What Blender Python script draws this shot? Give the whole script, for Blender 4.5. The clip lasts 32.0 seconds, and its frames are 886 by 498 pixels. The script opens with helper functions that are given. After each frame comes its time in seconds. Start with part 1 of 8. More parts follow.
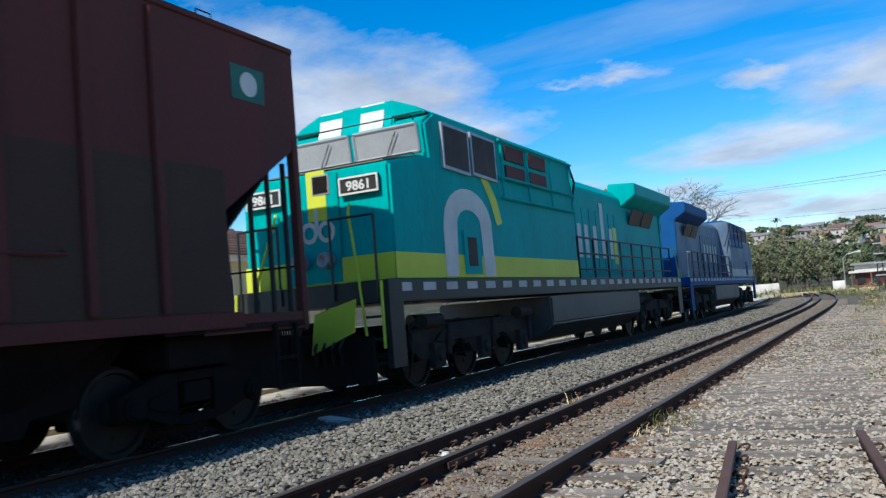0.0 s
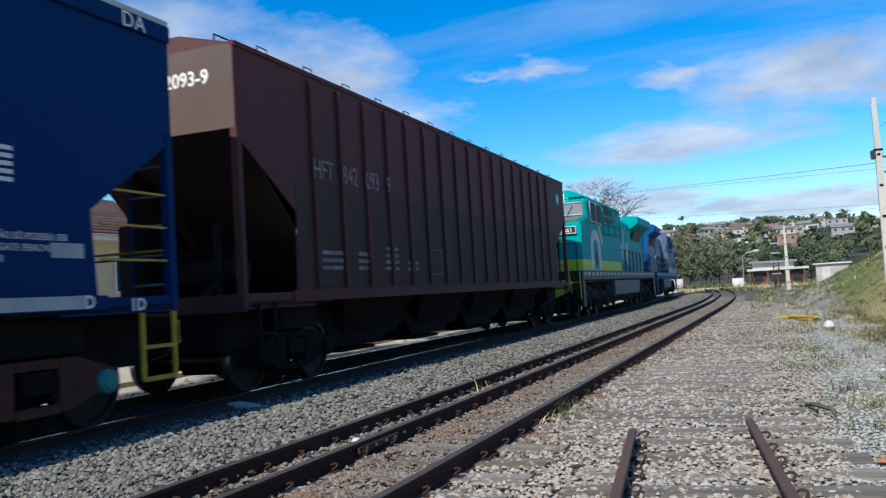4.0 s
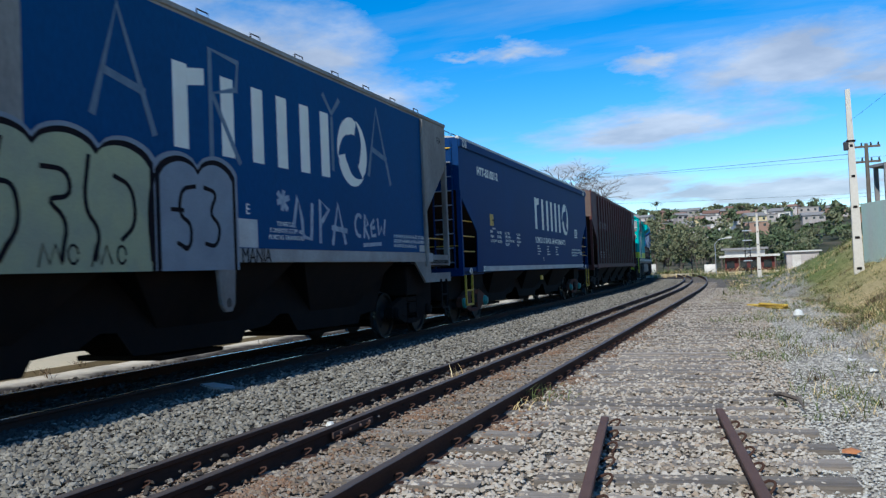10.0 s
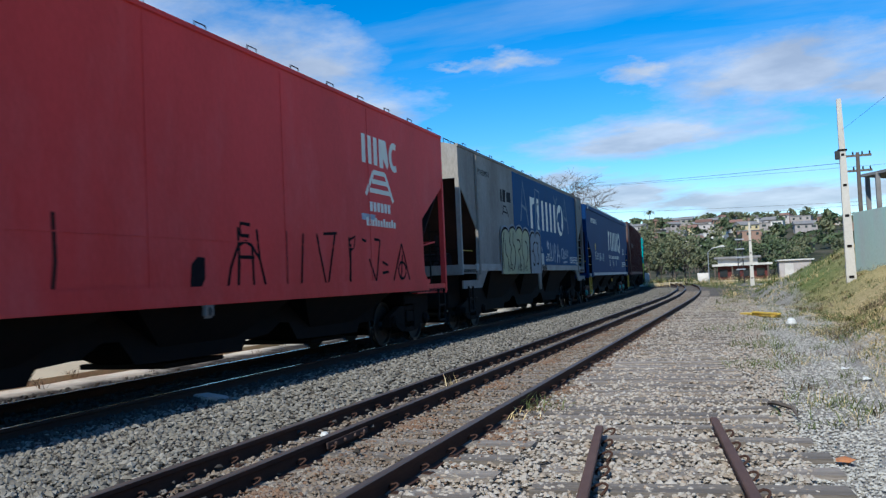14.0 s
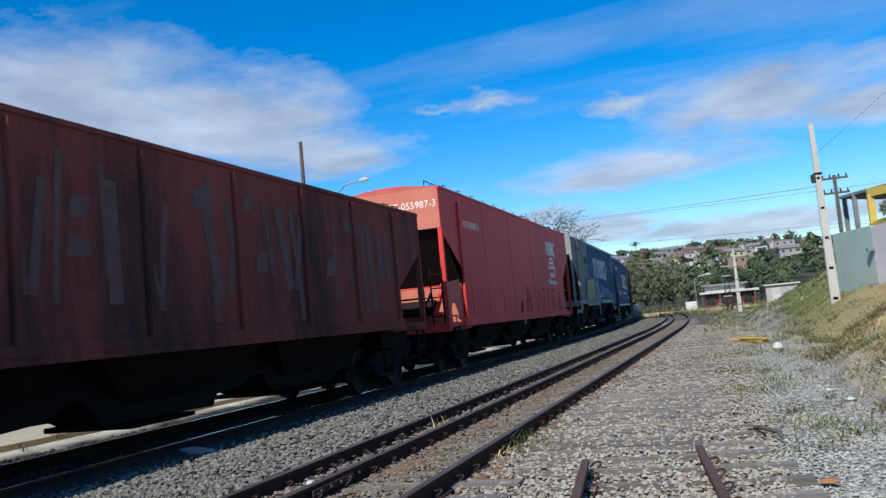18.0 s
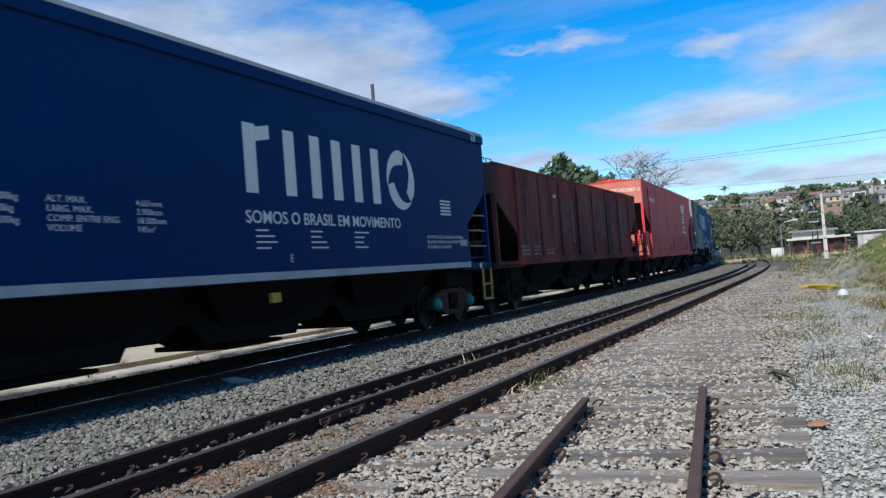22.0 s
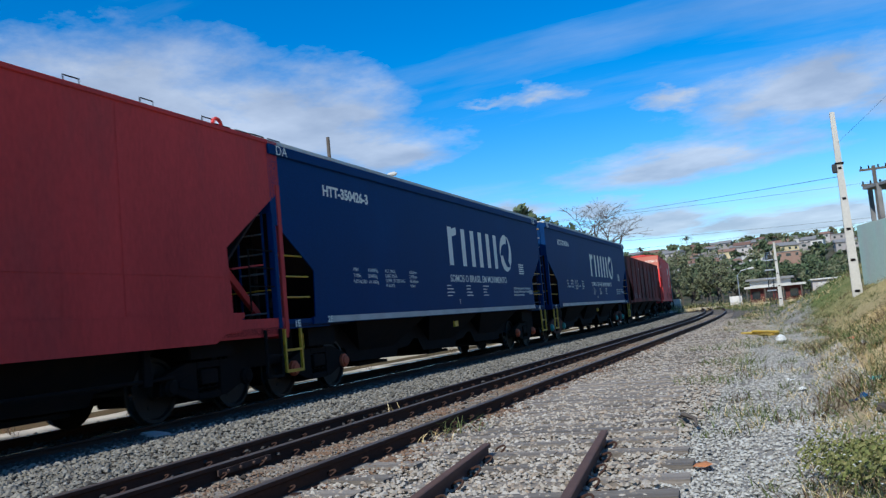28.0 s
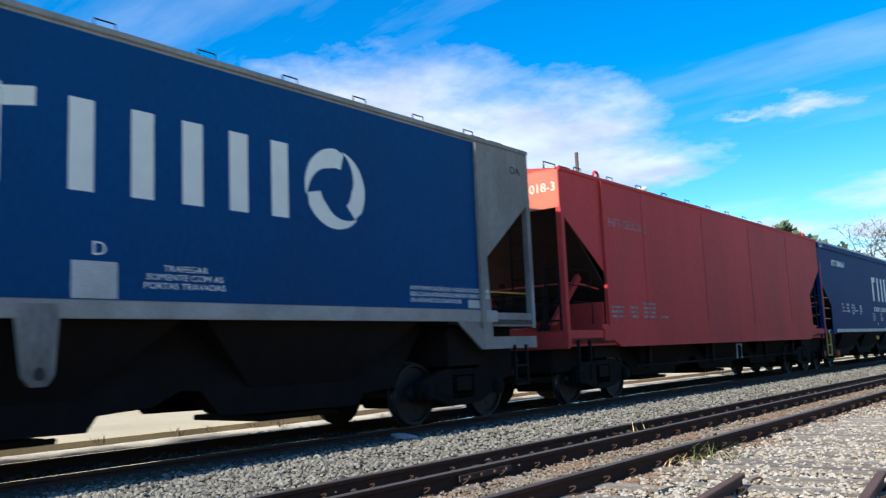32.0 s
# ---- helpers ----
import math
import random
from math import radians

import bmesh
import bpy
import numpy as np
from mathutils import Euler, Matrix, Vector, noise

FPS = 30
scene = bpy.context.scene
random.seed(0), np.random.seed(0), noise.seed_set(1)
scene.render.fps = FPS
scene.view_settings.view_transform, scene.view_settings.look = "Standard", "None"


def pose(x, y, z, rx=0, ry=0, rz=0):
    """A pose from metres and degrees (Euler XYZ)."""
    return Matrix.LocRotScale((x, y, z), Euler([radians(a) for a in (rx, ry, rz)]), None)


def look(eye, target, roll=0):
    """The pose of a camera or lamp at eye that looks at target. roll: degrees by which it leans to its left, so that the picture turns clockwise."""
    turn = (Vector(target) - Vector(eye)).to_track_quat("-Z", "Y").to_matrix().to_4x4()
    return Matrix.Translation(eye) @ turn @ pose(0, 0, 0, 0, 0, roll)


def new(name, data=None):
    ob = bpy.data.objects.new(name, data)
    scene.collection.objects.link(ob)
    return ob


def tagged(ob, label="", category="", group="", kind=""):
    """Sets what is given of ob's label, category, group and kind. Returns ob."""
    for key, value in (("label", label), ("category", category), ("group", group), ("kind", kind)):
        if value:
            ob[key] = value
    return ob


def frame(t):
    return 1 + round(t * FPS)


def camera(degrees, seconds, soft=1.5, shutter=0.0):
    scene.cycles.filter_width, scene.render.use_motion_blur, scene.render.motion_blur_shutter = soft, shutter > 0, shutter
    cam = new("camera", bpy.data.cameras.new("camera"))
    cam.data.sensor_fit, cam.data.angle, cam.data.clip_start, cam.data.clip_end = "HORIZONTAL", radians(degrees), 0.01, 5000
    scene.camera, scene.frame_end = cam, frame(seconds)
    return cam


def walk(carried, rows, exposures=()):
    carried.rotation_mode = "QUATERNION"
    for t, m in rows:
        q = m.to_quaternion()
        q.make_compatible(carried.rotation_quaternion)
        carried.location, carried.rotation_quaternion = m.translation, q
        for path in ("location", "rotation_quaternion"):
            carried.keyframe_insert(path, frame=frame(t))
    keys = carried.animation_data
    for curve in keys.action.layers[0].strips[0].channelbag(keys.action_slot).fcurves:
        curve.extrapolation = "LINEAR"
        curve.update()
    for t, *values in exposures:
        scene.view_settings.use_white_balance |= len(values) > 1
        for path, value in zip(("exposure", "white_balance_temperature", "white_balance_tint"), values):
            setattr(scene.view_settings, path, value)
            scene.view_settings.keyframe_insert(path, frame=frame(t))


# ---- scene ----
cam = camera(55.80, 32.0, soft=1.3, shutter=0.3)
PATH = [
    (0, (2.370, 0.081, 1.220), (0.525, 3.618, 1.516), -4.70),
    (0.5, (2.384, 0.072, 1.223), (0.613, 3.646, 1.532), -4.92),
    (1, (2.410, -0.000, 1.228), (0.747, 3.623, 1.551), -3.96),
    (1.5, (2.410, -0.007, 1.223), (0.811, 3.646, 1.538), -3.65),
    (2, (2.397, 0.015, 1.230), (0.851, 3.693, 1.513), -3.71),
    (2.5, (2.416, -0.000, 1.222), (0.918, 3.700, 1.474), -3.67),
    (3, (2.420, -0.005, 1.218), (0.951, 3.709, 1.445), -3.70),
    (3.5, (2.414, -0.002, 1.222), (0.985, 3.728, 1.442), -3.48),
    (4, (2.398, -0.006, 1.219), (0.916, 3.703, 1.432), -3.39),
    (4.5, (2.392, -0.007, 1.225), (0.805, 3.656, 1.479), -3.59),
    (6.5, (2.402, 0.011, 1.263), (0.882, 3.705, 1.469), -3.49),
    (7, (2.408, -0.019, 1.268), (1.005, 3.723, 1.440), -3.31),
    (7.5, (2.400, -0.009, 1.266), (1.056, 3.755, 1.429), -2.85),
    (8, (2.391, -0.026, 1.265), (1.069, 3.748, 1.364), -2.85),
    (8.5, (2.378, 0.009, 1.261), (0.974, 3.754, 1.269), -2.19),
    (9, (2.395, -0.000, 1.241), (1.023, 3.756, 1.334), -2.49),
    (9.5, (2.377, -0.008, 1.263), (0.999, 3.746, 1.341), -2.32),
    (10, (2.385, -0.014, 1.269), (1.007, 3.739, 1.385), -2.40),
    (10.5, (2.377, -0.008, 1.271), (0.982, 3.738, 1.408), -2.49),
    (11, (2.377, -0.001, 1.269), (0.988, 3.748, 1.413), -2.16),
    (11.5, (2.385, 0.013, 1.274), (1.009, 3.766, 1.412), -2.51),
    (12, (2.383, -0.017, 1.282), (1.032, 3.745, 1.432), -2.53),
    (12.5, (2.380, -0.007, 1.276), (1.027, 3.754, 1.417), -2.82),
    (13, (2.394, 0.003, 1.251), (1.087, 3.781, 1.396), -2.92),
    (13.5, (2.388, -0.008, 1.272), (1.058, 3.762, 1.396), -2.63),
    (14, (2.381, -0.023, 1.273), (1.034, 3.740, 1.431), -2.50),
    (14.5, (2.389, -0.024, 1.269), (1.026, 3.732, 1.457), -2.94),
    (16.5, (2.411, -0.021, 1.266), (1.010, 3.721, 1.455), -3.35),
    (17, (2.431, 0.015, 1.265), (1.027, 3.755, 1.461), -3.41),
    (17.5, (2.452, 0.004, 1.255), (1.021, 3.732, 1.485), -3.13),
    (18, (2.490, -0.039, 1.260), (1.215, 3.737, 1.609), -5.33),
    (18.5, (2.490, -0.119, 1.255), (1.531, 3.756, 1.509), -5.92),
    (19, (2.516, -0.125, 1.247), (1.813, 3.802, 1.528), -5.83),
    (19.5, (2.597, -0.068, 1.224), (1.817, 3.847, 1.484), -5.25),
    (20, (2.798, 0.074, 1.205), (1.811, 3.940, 1.485), -4.40),
    (20.5, (2.938, 0.141, 1.212), (1.553, 3.889, 1.404), -5.35),
    (21, (3.007, 0.128, 1.155), (1.512, 3.834, 1.316), -3.03),
    (21.5, (3.110, 0.105, 1.146), (1.353, 3.698, 1.192), -2.54),
    (22, (3.170, 0.099, 1.156), (1.503, 3.733, 1.270), -4.50),
    (22.5, (3.222, 0.143, 1.151), (1.518, 3.759, 1.309), -2.83),
    (23, (3.347, 0.224, 1.123), (1.537, 3.788, 1.279), -2.63),
    (23.5, (3.427, 0.254, 1.110), (1.633, 3.824, 1.283), -4.09),
    (24, (3.445, 0.266, 1.110), (1.712, 3.867, 1.268), -5.89),
    (24.5, (3.414, 0.172, 1.112), (2.014, 3.904, 1.444), -8.87),
    (25, (3.425, 0.116, 1.090), (2.489, 4.003, 1.208), -7.88),
    (25.5, (3.481, 0.151, 1.090), (2.773, 4.085, 1.240), -7.85),
    (26, (3.573, 0.252, 1.101), (2.271, 4.017, 1.464), -5.15),
    (26.5, (3.683, 0.304, 1.097), (1.929, 3.879, 1.477), -3.72),
    (28.5, (3.725, 0.317, 1.042), (2.304, 4.044, 1.346), -5.10),
    (29, (3.730, 0.339, 1.038), (2.320, 4.076, 1.263), -4.32),
    (29.5, (3.729, 0.336, 1.035), (2.331, 4.078, 1.229), -3.89),
    (30, (3.724, 0.329, 1.068), (2.305, 4.068, 1.173), -3.78),
    (30.5, (3.738, 0.356, 1.048), (2.281, 4.078, 1.204), -3.18),
    (31, (3.703, 0.395, 1.015), (1.929, 3.958, 1.413), -1.09),
    (31.5, (3.661, 0.421, 1.020), (1.335, 3.646, 1.456), -1.82),
    (32, (3.682, 0.431, 1.014), (1.190, 3.519, 1.518), -2.43),
]
EXPOSURES = [(0, 0.1, 6050, 8), (4, 0.05, 5850, 8), (8, 0.0, 5800, 8), (12, 0.0, 5800, 8), (17.5, 0.0, 5820, 8), (18.5, -0.2, 5820, 8), (20.0, -0.2, 5820, 8), (21.0, 0.0, 5820, 8), (24.3, 0.0, 5820, 8), (25.3, -0.2, 5820, 8), (26.5, -0.05, 5800, 8), (29, -0.1, 5680, 8), (30.5, -0.08, 5680, 8), (31, 0.0, 5800, 8), (31.5, 0.28, 6100, 8), (32, 0.6, 6250, 8)]
walk(cam, [(t, look(eye, target, roll)) for t, eye, target, roll in PATH], EXPOSURES)

# ---- light: clear winter sky with broken cloud, sun behind and slightly left of the line ----
SUN_DIR = Vector((-0.115, -1.12, 1.0)).normalized()
world = bpy.data.worlds.new("sky")
scene.world = world
world.use_nodes = True
wt = world.node_tree
wt.nodes.clear()


def wnode(kind, **kw):
    n = wt.nodes.new(kind)
    for k, v in kw.items():
        if k == "operation":
            n.operation = v
        elif k == "blend_type":
            n.blend_type = v
    return n


sky = wt.nodes.new("ShaderNodeTexSky")
sky.sky_type = "NISHITA"
sky.sun_disc = False
sky.sun_elevation = math.asin(SUN_DIR.z)
sky.sun_rotation = math.atan2(SUN_DIR.x, SUN_DIR.y)
sky.altitude = 700
sky.dust_density = 0.3
sky.ozone_density = 2.5
sat = wt.nodes.new("ShaderNodeHueSaturation")
sat.inputs["Saturation"].default_value = 1.5
sat.inputs["Value"].default_value = 1.25
wt.links.new(sky.outputs[0], sat.inputs["Color"])
geo = wt.nodes.new("ShaderNodeTexCoord")
sep = wt.nodes.new("ShaderNodeSeparateXYZ")
wt.links.new(geo.outputs["Generated"], sep.inputs[0])


def wmath(op, a, b=None, c=None):
    n = wt.nodes.new("ShaderNodeMath")
    n.operation = op
    for i, v in enumerate((a, b, c)):
        if v is None:
            continue
        if isinstance(v, (int, float)):
            n.inputs[i].default_value = v
        else:
            wt.links.new(v, n.inputs[i])
    return n.outputs[0]


# cloud layer: the direction is laid on a flat ceiling, u across and v along the line
up = wmath("MAXIMUM", sep.outputs[2], 0.02)
upo = wmath("ADD", up, 0.12)
cu = wmath("DIVIDE", sep.outputs[0], upo)
cv = wmath("DIVIDE", sep.outputs[1], upo)
comb = wt.nodes.new("ShaderNodeCombineXYZ")
wt.links.new(cu, comb.inputs[0])
wt.links.new(cv, comb.inputs[1])


def wnoise(scale, detail, rough, sx=1.0, sy=1.0, off=0.0):
    m = wt.nodes.new("ShaderNodeMapping")
    m.inputs["Scale"].default_value = (sx, sy, 1)
    m.inputs["Location"].default_value = (off, off * 0.7, off * 0.3)
    m.inputs["Rotation"].default_value = (0, 0, 0.5)
    wt.links.new(comb.outputs[0], m.inputs[0])
    n = wt.nodes.new("ShaderNodeTexNoise")
    n.inputs["Scale"].default_value = scale
    n.inputs["Detail"].default_value = detail
    n.inputs["Roughness"].default_value = rough
    wt.links.new(m.outputs[0], n.inputs["Vector"])
    return n.outputs[0]


warp_u = wmath("MULTIPLY", wmath("SUBTRACT", wnoise(3.0, 6.0, 0.6, 1.0, 1.0, 2.0), 0.5), 0.55)
warp_v = wmath("MULTIPLY", wmath("SUBTRACT", wnoise(3.0, 6.0, 0.6, 1.0, 1.0, 7.0), 0.5), 0.55)
cu2, cv2 = wmath("ADD", cu, warp_u), wmath("ADD", cv, warp_v)


def blob(u0, v0, ru, rv):
    """One cloud bank on the ceiling, 1 at its middle and 0 at its rim."""
    a = wmath("DIVIDE", wmath("SUBTRACT", cu2, u0), ru)
    b = wmath("DIVIDE", wmath("SUBTRACT", cv2, v0), rv)
    d = wmath("SQRT", wmath("ADD", wmath("MULTIPLY", a, a), wmath("MULTIPLY", b, b)))
    return wmath("MAXIMUM", wmath("SUBTRACT", 1.0, d), 0.0)


CLOUDS = [(0.17, 2.96, 0.62, 0.52, 1.0), (-0.26, 2.78, 0.2, 0.15, 0.8), (0.5, 3.15, 0.5, 0.35, 0.8), (-0.36, 3.56, 0.74, 0.44, 0.95), (-0.63, 2.55, 0.18, 0.13, 0.68), (-0.74, 2.5, 0.18, 0.08, 0.56), (-1.38, 2.3, 0.5, 0.75, 1.0),
          (-1.3, 2.75, 0.42, 0.36, 0.9), (-1.7, 1.9, 0.7, 0.7, 1.0), (0.15, 5.1, 1.0, 0.6, 1.15), (-0.62, 4.7, 0.55, 0.6, 1.1), (-0.85, 4.15, 0.35, 0.3, 0.85), (-1.35, 3.9, 0.5, 0.3, 0.9), (-1.6, 4.9, 0.6, 0.4, 1.0), (0.9, 4.9, 0.6, 0.6, 1.0)]
bank = None
for u0, v0, ru, rv, thick in CLOUDS:
    k = wmath("MULTIPLY", blob(u0, v0, ru, rv), thick)
    bank = k if bank is None else wmath("MAXIMUM", bank, k)
puff = wmath("ADD", wmath("MULTIPLY", bank, 1.25), wmath("MULTIPLY", wnoise(3.4, 10.0, 0.64), 0.95))
cover = wmath("MULTIPLY", wmath("SUBTRACT", puff, 0.65), 1.35)
wisp = wmath("MULTIPLY", wmath("SUBTRACT", wnoise(0.9, 7.0, 0.62, 0.35, 1.3, 4.0), 0.5), 1.7)
allc = wmath("MAXIMUM", cover, wisp)
clamp = wt.nodes.new("ShaderNodeClamp")
wt.links.new(allc, clamp.inputs[0])
clamp.inputs["Max"].default_value = 0.84
mix = wt.nodes.new("ShaderNodeMix")
mix.data_type = "RGBA"
wt.links.new(clamp.outputs[0], mix.inputs["Factor"])
wt.links.new(sat.outputs[0], mix.inputs[6])
shade = wnoise(2.6, 6.0, 0.55, 1.0, 1.0, 9.0)
ramp = wt.nodes.new("ShaderNodeValToRGB")
ramp.color_ramp.elements[0].position, ramp.color_ramp.elements[0].color = 0.36, (3.6, 3.9, 4.5, 1)
ramp.color_ramp.elements[1].position, ramp.color_ramp.elements[1].color = 0.68, (5.7, 5.9, 6.3, 1)
wt.links.new(shade, ramp.inputs[0])
wt.links.new(ramp.outputs[0], mix.inputs[7])
bg = wt.nodes.new("ShaderNodeBackground")
bg.inputs["Strength"].default_value = 0.125
wt.links.new(mix.outputs[2], bg.inputs[0])
wo = wt.nodes.new("ShaderNodeOutputWorld")
wt.links.new(bg.outputs[0], wo.inputs[0])

sun = new("sun", bpy.data.lights.new("sun", "SUN"))
sun.data.energy = 5.0
sun.data.angle = radians(0.53)
sun.data.color = (1.0, 0.93, 0.80)
sun.matrix_world = look((0, 0, 60), Vector((0, 0, 60)) - SUN_DIR)


# ---- materials ----
def material(name, base, rough=0.7, metal=0.0, second=None, scale=3.0, amount=0.5, fine=60.0, fine_amount=0.25,
             bump=0.15, bump_scale=80.0, stretch=(1, 1, 1), per=0.0, spec=0.4, lo=0.35, hi=0.65, third=None, third_scale=0.6, third_lo=0.55, third_hi=0.7):
    """A surface with large stains (second over base), fine grain and bump, in metres of its own space."""
    m = bpy.data.materials.new(name)
    m.use_nodes = True
    nt = m.node_tree
    b = nt.nodes["Principled BSDF"]
    b.inputs["Roughness"].default_value = rough
    b.inputs["Metallic"].default_value = metal
    b.inputs["Specular IOR Level"].default_value = spec
    tc = nt.nodes.new("ShaderNodeTexCoord")
    mp = nt.nodes.new("ShaderNodeMapping")
    mp.inputs["Scale"].default_value = stretch
    nt.links.new(tc.outputs["Object"], mp.inputs[0])

    def nz(s, d=5.0, r=0.6):
        n = nt.nodes.new("ShaderNodeTexNoise")
        n.inputs["Scale"].default_value, n.inputs["Detail"].default_value, n.inputs["Roughness"].default_value = s, d, r
        nt.links.new(mp.outputs[0], n.inputs["Vector"])
        return n.outputs[0]

    def mixed(fac, a, bb, mode="MIX"):
        x = nt.nodes.new("ShaderNodeMix")
        x.data_type = "RGBA"
        x.blend_type = mode
        for i, v in ((0, fac), (6, a), (7, bb)):
            if isinstance(v, (int, float)):
                x.inputs[i].default_value = v
            elif isinstance(v, tuple):
                x.inputs[i].default_value = v
            else:
                nt.links.new(v, x.inputs[i])
        return x.outputs[2]

    def span(src, a, bb, to=1.0):
        r = nt.nodes.new("ShaderNodeMapRange")
        r.inputs["From Min"].default_value, r.inputs["From Max"].default_value = a, bb
        r.inputs["To Max"].default_value = to
        nt.links.new(src, r.inputs[0])
        return r.outputs[0]

    base4 = (*base, 1)
    sec4 = (*(second or tuple(c * 0.7 for c in base)), 1)
    col = mixed(span(nz(scale), lo, hi, amount), base4, sec4)
    if third:
        col = mixed(span(nz(third_scale, 6.0, 0.65), third_lo, third_hi), col, (*third, 1))
    grain = nz(fine, 4.0, 0.7)
    col = mixed(fine_amount, col, span(grain, 0.25, 0.75, 1.0), "OVERLAY") if fine_amount else col
    if per:
        oi = nt.nodes.new("ShaderNodeObjectInfo")
        hs = nt.nodes.new("ShaderNodeHueSaturation")
        nt.links.new(span(oi.outputs["Random"], 0.0, 1.0, 1.0), hs.inputs["Value"])
        r = hs.inputs["Value"].links[0].from_node
        r.inputs["To Min"].default_value, r.inputs["To Max"].default_value = 1 - per, 1 + per
        nt.links.new(col, hs.inputs["Color"])
        col = hs.outputs[0]
    nt.links.new(col, b.inputs["Base Color"])
    if bump:
        bp = nt.nodes.new("ShaderNodeBump")
        bp.inputs["Strength"].default_value = bump
        bp.inputs["Distance"].default_value = 0.02
        nt.links.new(nz(bump_scale, 6.0, 0.65), bp.inputs["Height"])
        nt.links.new(bp.outputs[0], b.inputs["Normal"])
    return m


def island_material(name, colours, rough=0.95, bump=0.3):
    """Loose pieces in one mesh: each piece takes its own tone."""
    m = bpy.data.materials.new(name)
    m.use_nodes = True
    nt = m.node_tree
    b = nt.nodes["Principled BSDF"]
    b.inputs["Roughness"].default_value = rough
    b.inputs["Specular IOR Level"].default_value = 0.2
    g = nt.nodes.new("ShaderNodeNewGeometry")
    r = nt.nodes.new("ShaderNodeValToRGB")
    els = r.color_ramp.elements
    while len(els) < len(colours):
        els.new(0.5)
    for i, c in enumerate(colours):
        els[i].position, els[i].color = i / (len(colours) - 1), (*c, 1)
    nt.links.new(g.outputs["Random Per Island"], r.inputs[0])
    nt.links.new(r.outputs[0], b.inputs["Base Color"])
    return m


PAINT_BLUE = material("navy_paint", (0.002, 0.029, 0.115), 0.6, 0, (0.003, 0.027, 0.098), 0.8, 0.6, 22, 0.15, 0.03, 3, third=(0.002, 0.034, 0.128), third_scale=0.3, spec=0.09)
PAINT_BLUE2 = material("faded_blue_paint", (0.004, 0.060, 0.170), 0.65, 0, (0.008, 0.053, 0.138), 0.9, 0.8, 22, 0.18, 0.04, 3, stretch=(1, 1, 0.35), spec=0.09)
PAINT_GREY = material("weathered_grey_paint", (0.31, 0.29, 0.255), 0.8, 0, (0.19, 0.165, 0.14), 1.0, 0.8, 22, 0.22, 0.05, 3, stretch=(1, 1, 0.35), third=(0.12, 0.10, 0.085), third_scale=1.2, third_lo=0.62, third_hi=0.75, spec=0.12)
PAINT_RED = material("red_paint", (0.76, 0.062, 0.056), 0.55, 0, (0.60, 0.052, 0.044), 0.5, 0.9, 22, 0.15, 0.03, 3, stretch=(1, 1, 0.4), spec=0.12, third=(0.70, 0.10, 0.09), third_scale=0.7, third_lo=0.52, third_hi=0.75)
PAINT_RED2 = material("faded_red_paint", (0.62, 0.060, 0.052), 0.6, 0, (0.45, 0.046, 0.04), 0.6, 0.9, 22, 0.18, 0.04, 3, stretch=(1, 1, 0.3), spec=0.10, third=(0.42, 0.055, 0.048), third_scale=0.9, third_lo=0.52, third_hi=0.7)
PAINT_BROWN = material("brown_oxide_paint", (0.125, 0.036, 0.032), 0.6, 0, (0.085, 0.034, 0.028), 0.8, 0.9, 40, 0.2, 0.03, 10, stretch=(1, 1, 0.3), spec=0.12)
BROWN_PATCH = material("dull_olive_brown_paint", (0.072, 0.047, 0.035), 0.7, 0, (0.066, 0.038, 0.03), 0.8, 0.7, 40, 0.2, 0.03, 10, spec=0.12)
PAINT_RUST = material("rusty_oxide_paint", (0.29, 0.074, 0.057), 0.8, 0, (0.17, 0.054, 0.043), 0.9, 1.0, 45, 0.3, 0.06, 14, stretch=(1, 1, 0.25), third=(0.07, 0.04, 0.034), third_scale=0.9, third_lo=0.5, third_hi=0.68, spec=0.06)
PALE_PATCH = material("pale_worn_patch", (0.165, 0.090, 0.072), 0.8, 0, (0.13, 0.065, 0.048), 6.0, 0.9, 60, 0.3, 0.05, 20)
WHITE_PAINT = material("white_paint", (0.62, 0.62, 0.58), 0.55, 0, (0.45, 0.44, 0.40), 2.0, 0.6, 50, 0.12, 0.02, 10)
GREY_WHITE = material("dirty_white_stripe", (0.58, 0.555, 0.50), 0.7, 0, (0.40, 0.375, 0.33), 1.5, 0.8, 50, 0.2, 0.02, 10)
DULL_STRIPE = material("dull_grey_stripe", (0.40, 0.37, 0.33), 0.75, 0, (0.26, 0.235, 0.20), 1.5, 0.8, 50, 0.2, 0.02, 10)
YELLOW_PAINT = material("yellow_safety_paint", (0.62, 0.36, 0.02), 0.5, 0, (0.45, 0.25, 0.02), 6.0, 0.7, 50, 0.15, 0.02, 10)
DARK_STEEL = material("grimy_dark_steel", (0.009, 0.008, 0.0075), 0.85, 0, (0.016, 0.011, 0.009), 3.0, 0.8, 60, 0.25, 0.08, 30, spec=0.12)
TRUCK_RUST = material("rust_brown_cast_steel", (0.12, 0.036, 0.02), 0.85, 0, (0.06, 0.03, 0.02), 5.0, 0.9, 60, 0.25, 0.1, 40)
WHEEL_STEEL = material("wheel_steel", (0.015, 0.013, 0.012), 0.6, 0.1, (0.01, 0.009, 0.008), 5.0, 0.8, 60, 0.2, 0.05, 40)
TREAD_STEEL = material("polished_tread_steel", (0.45, 0.44, 0.42), 0.25, 0.95, (0.35, 0.33, 0.3), 8.0, 0.5, 80, 0.1, 0.02, 60)
CAP_GREEN = material("sea_green_cap_paint", (0.06, 0.33, 0.27), 0.5, 0, (0.04, 0.2, 0.17), 12.0, 0.6, 60, 0.15, 0.03, 40)
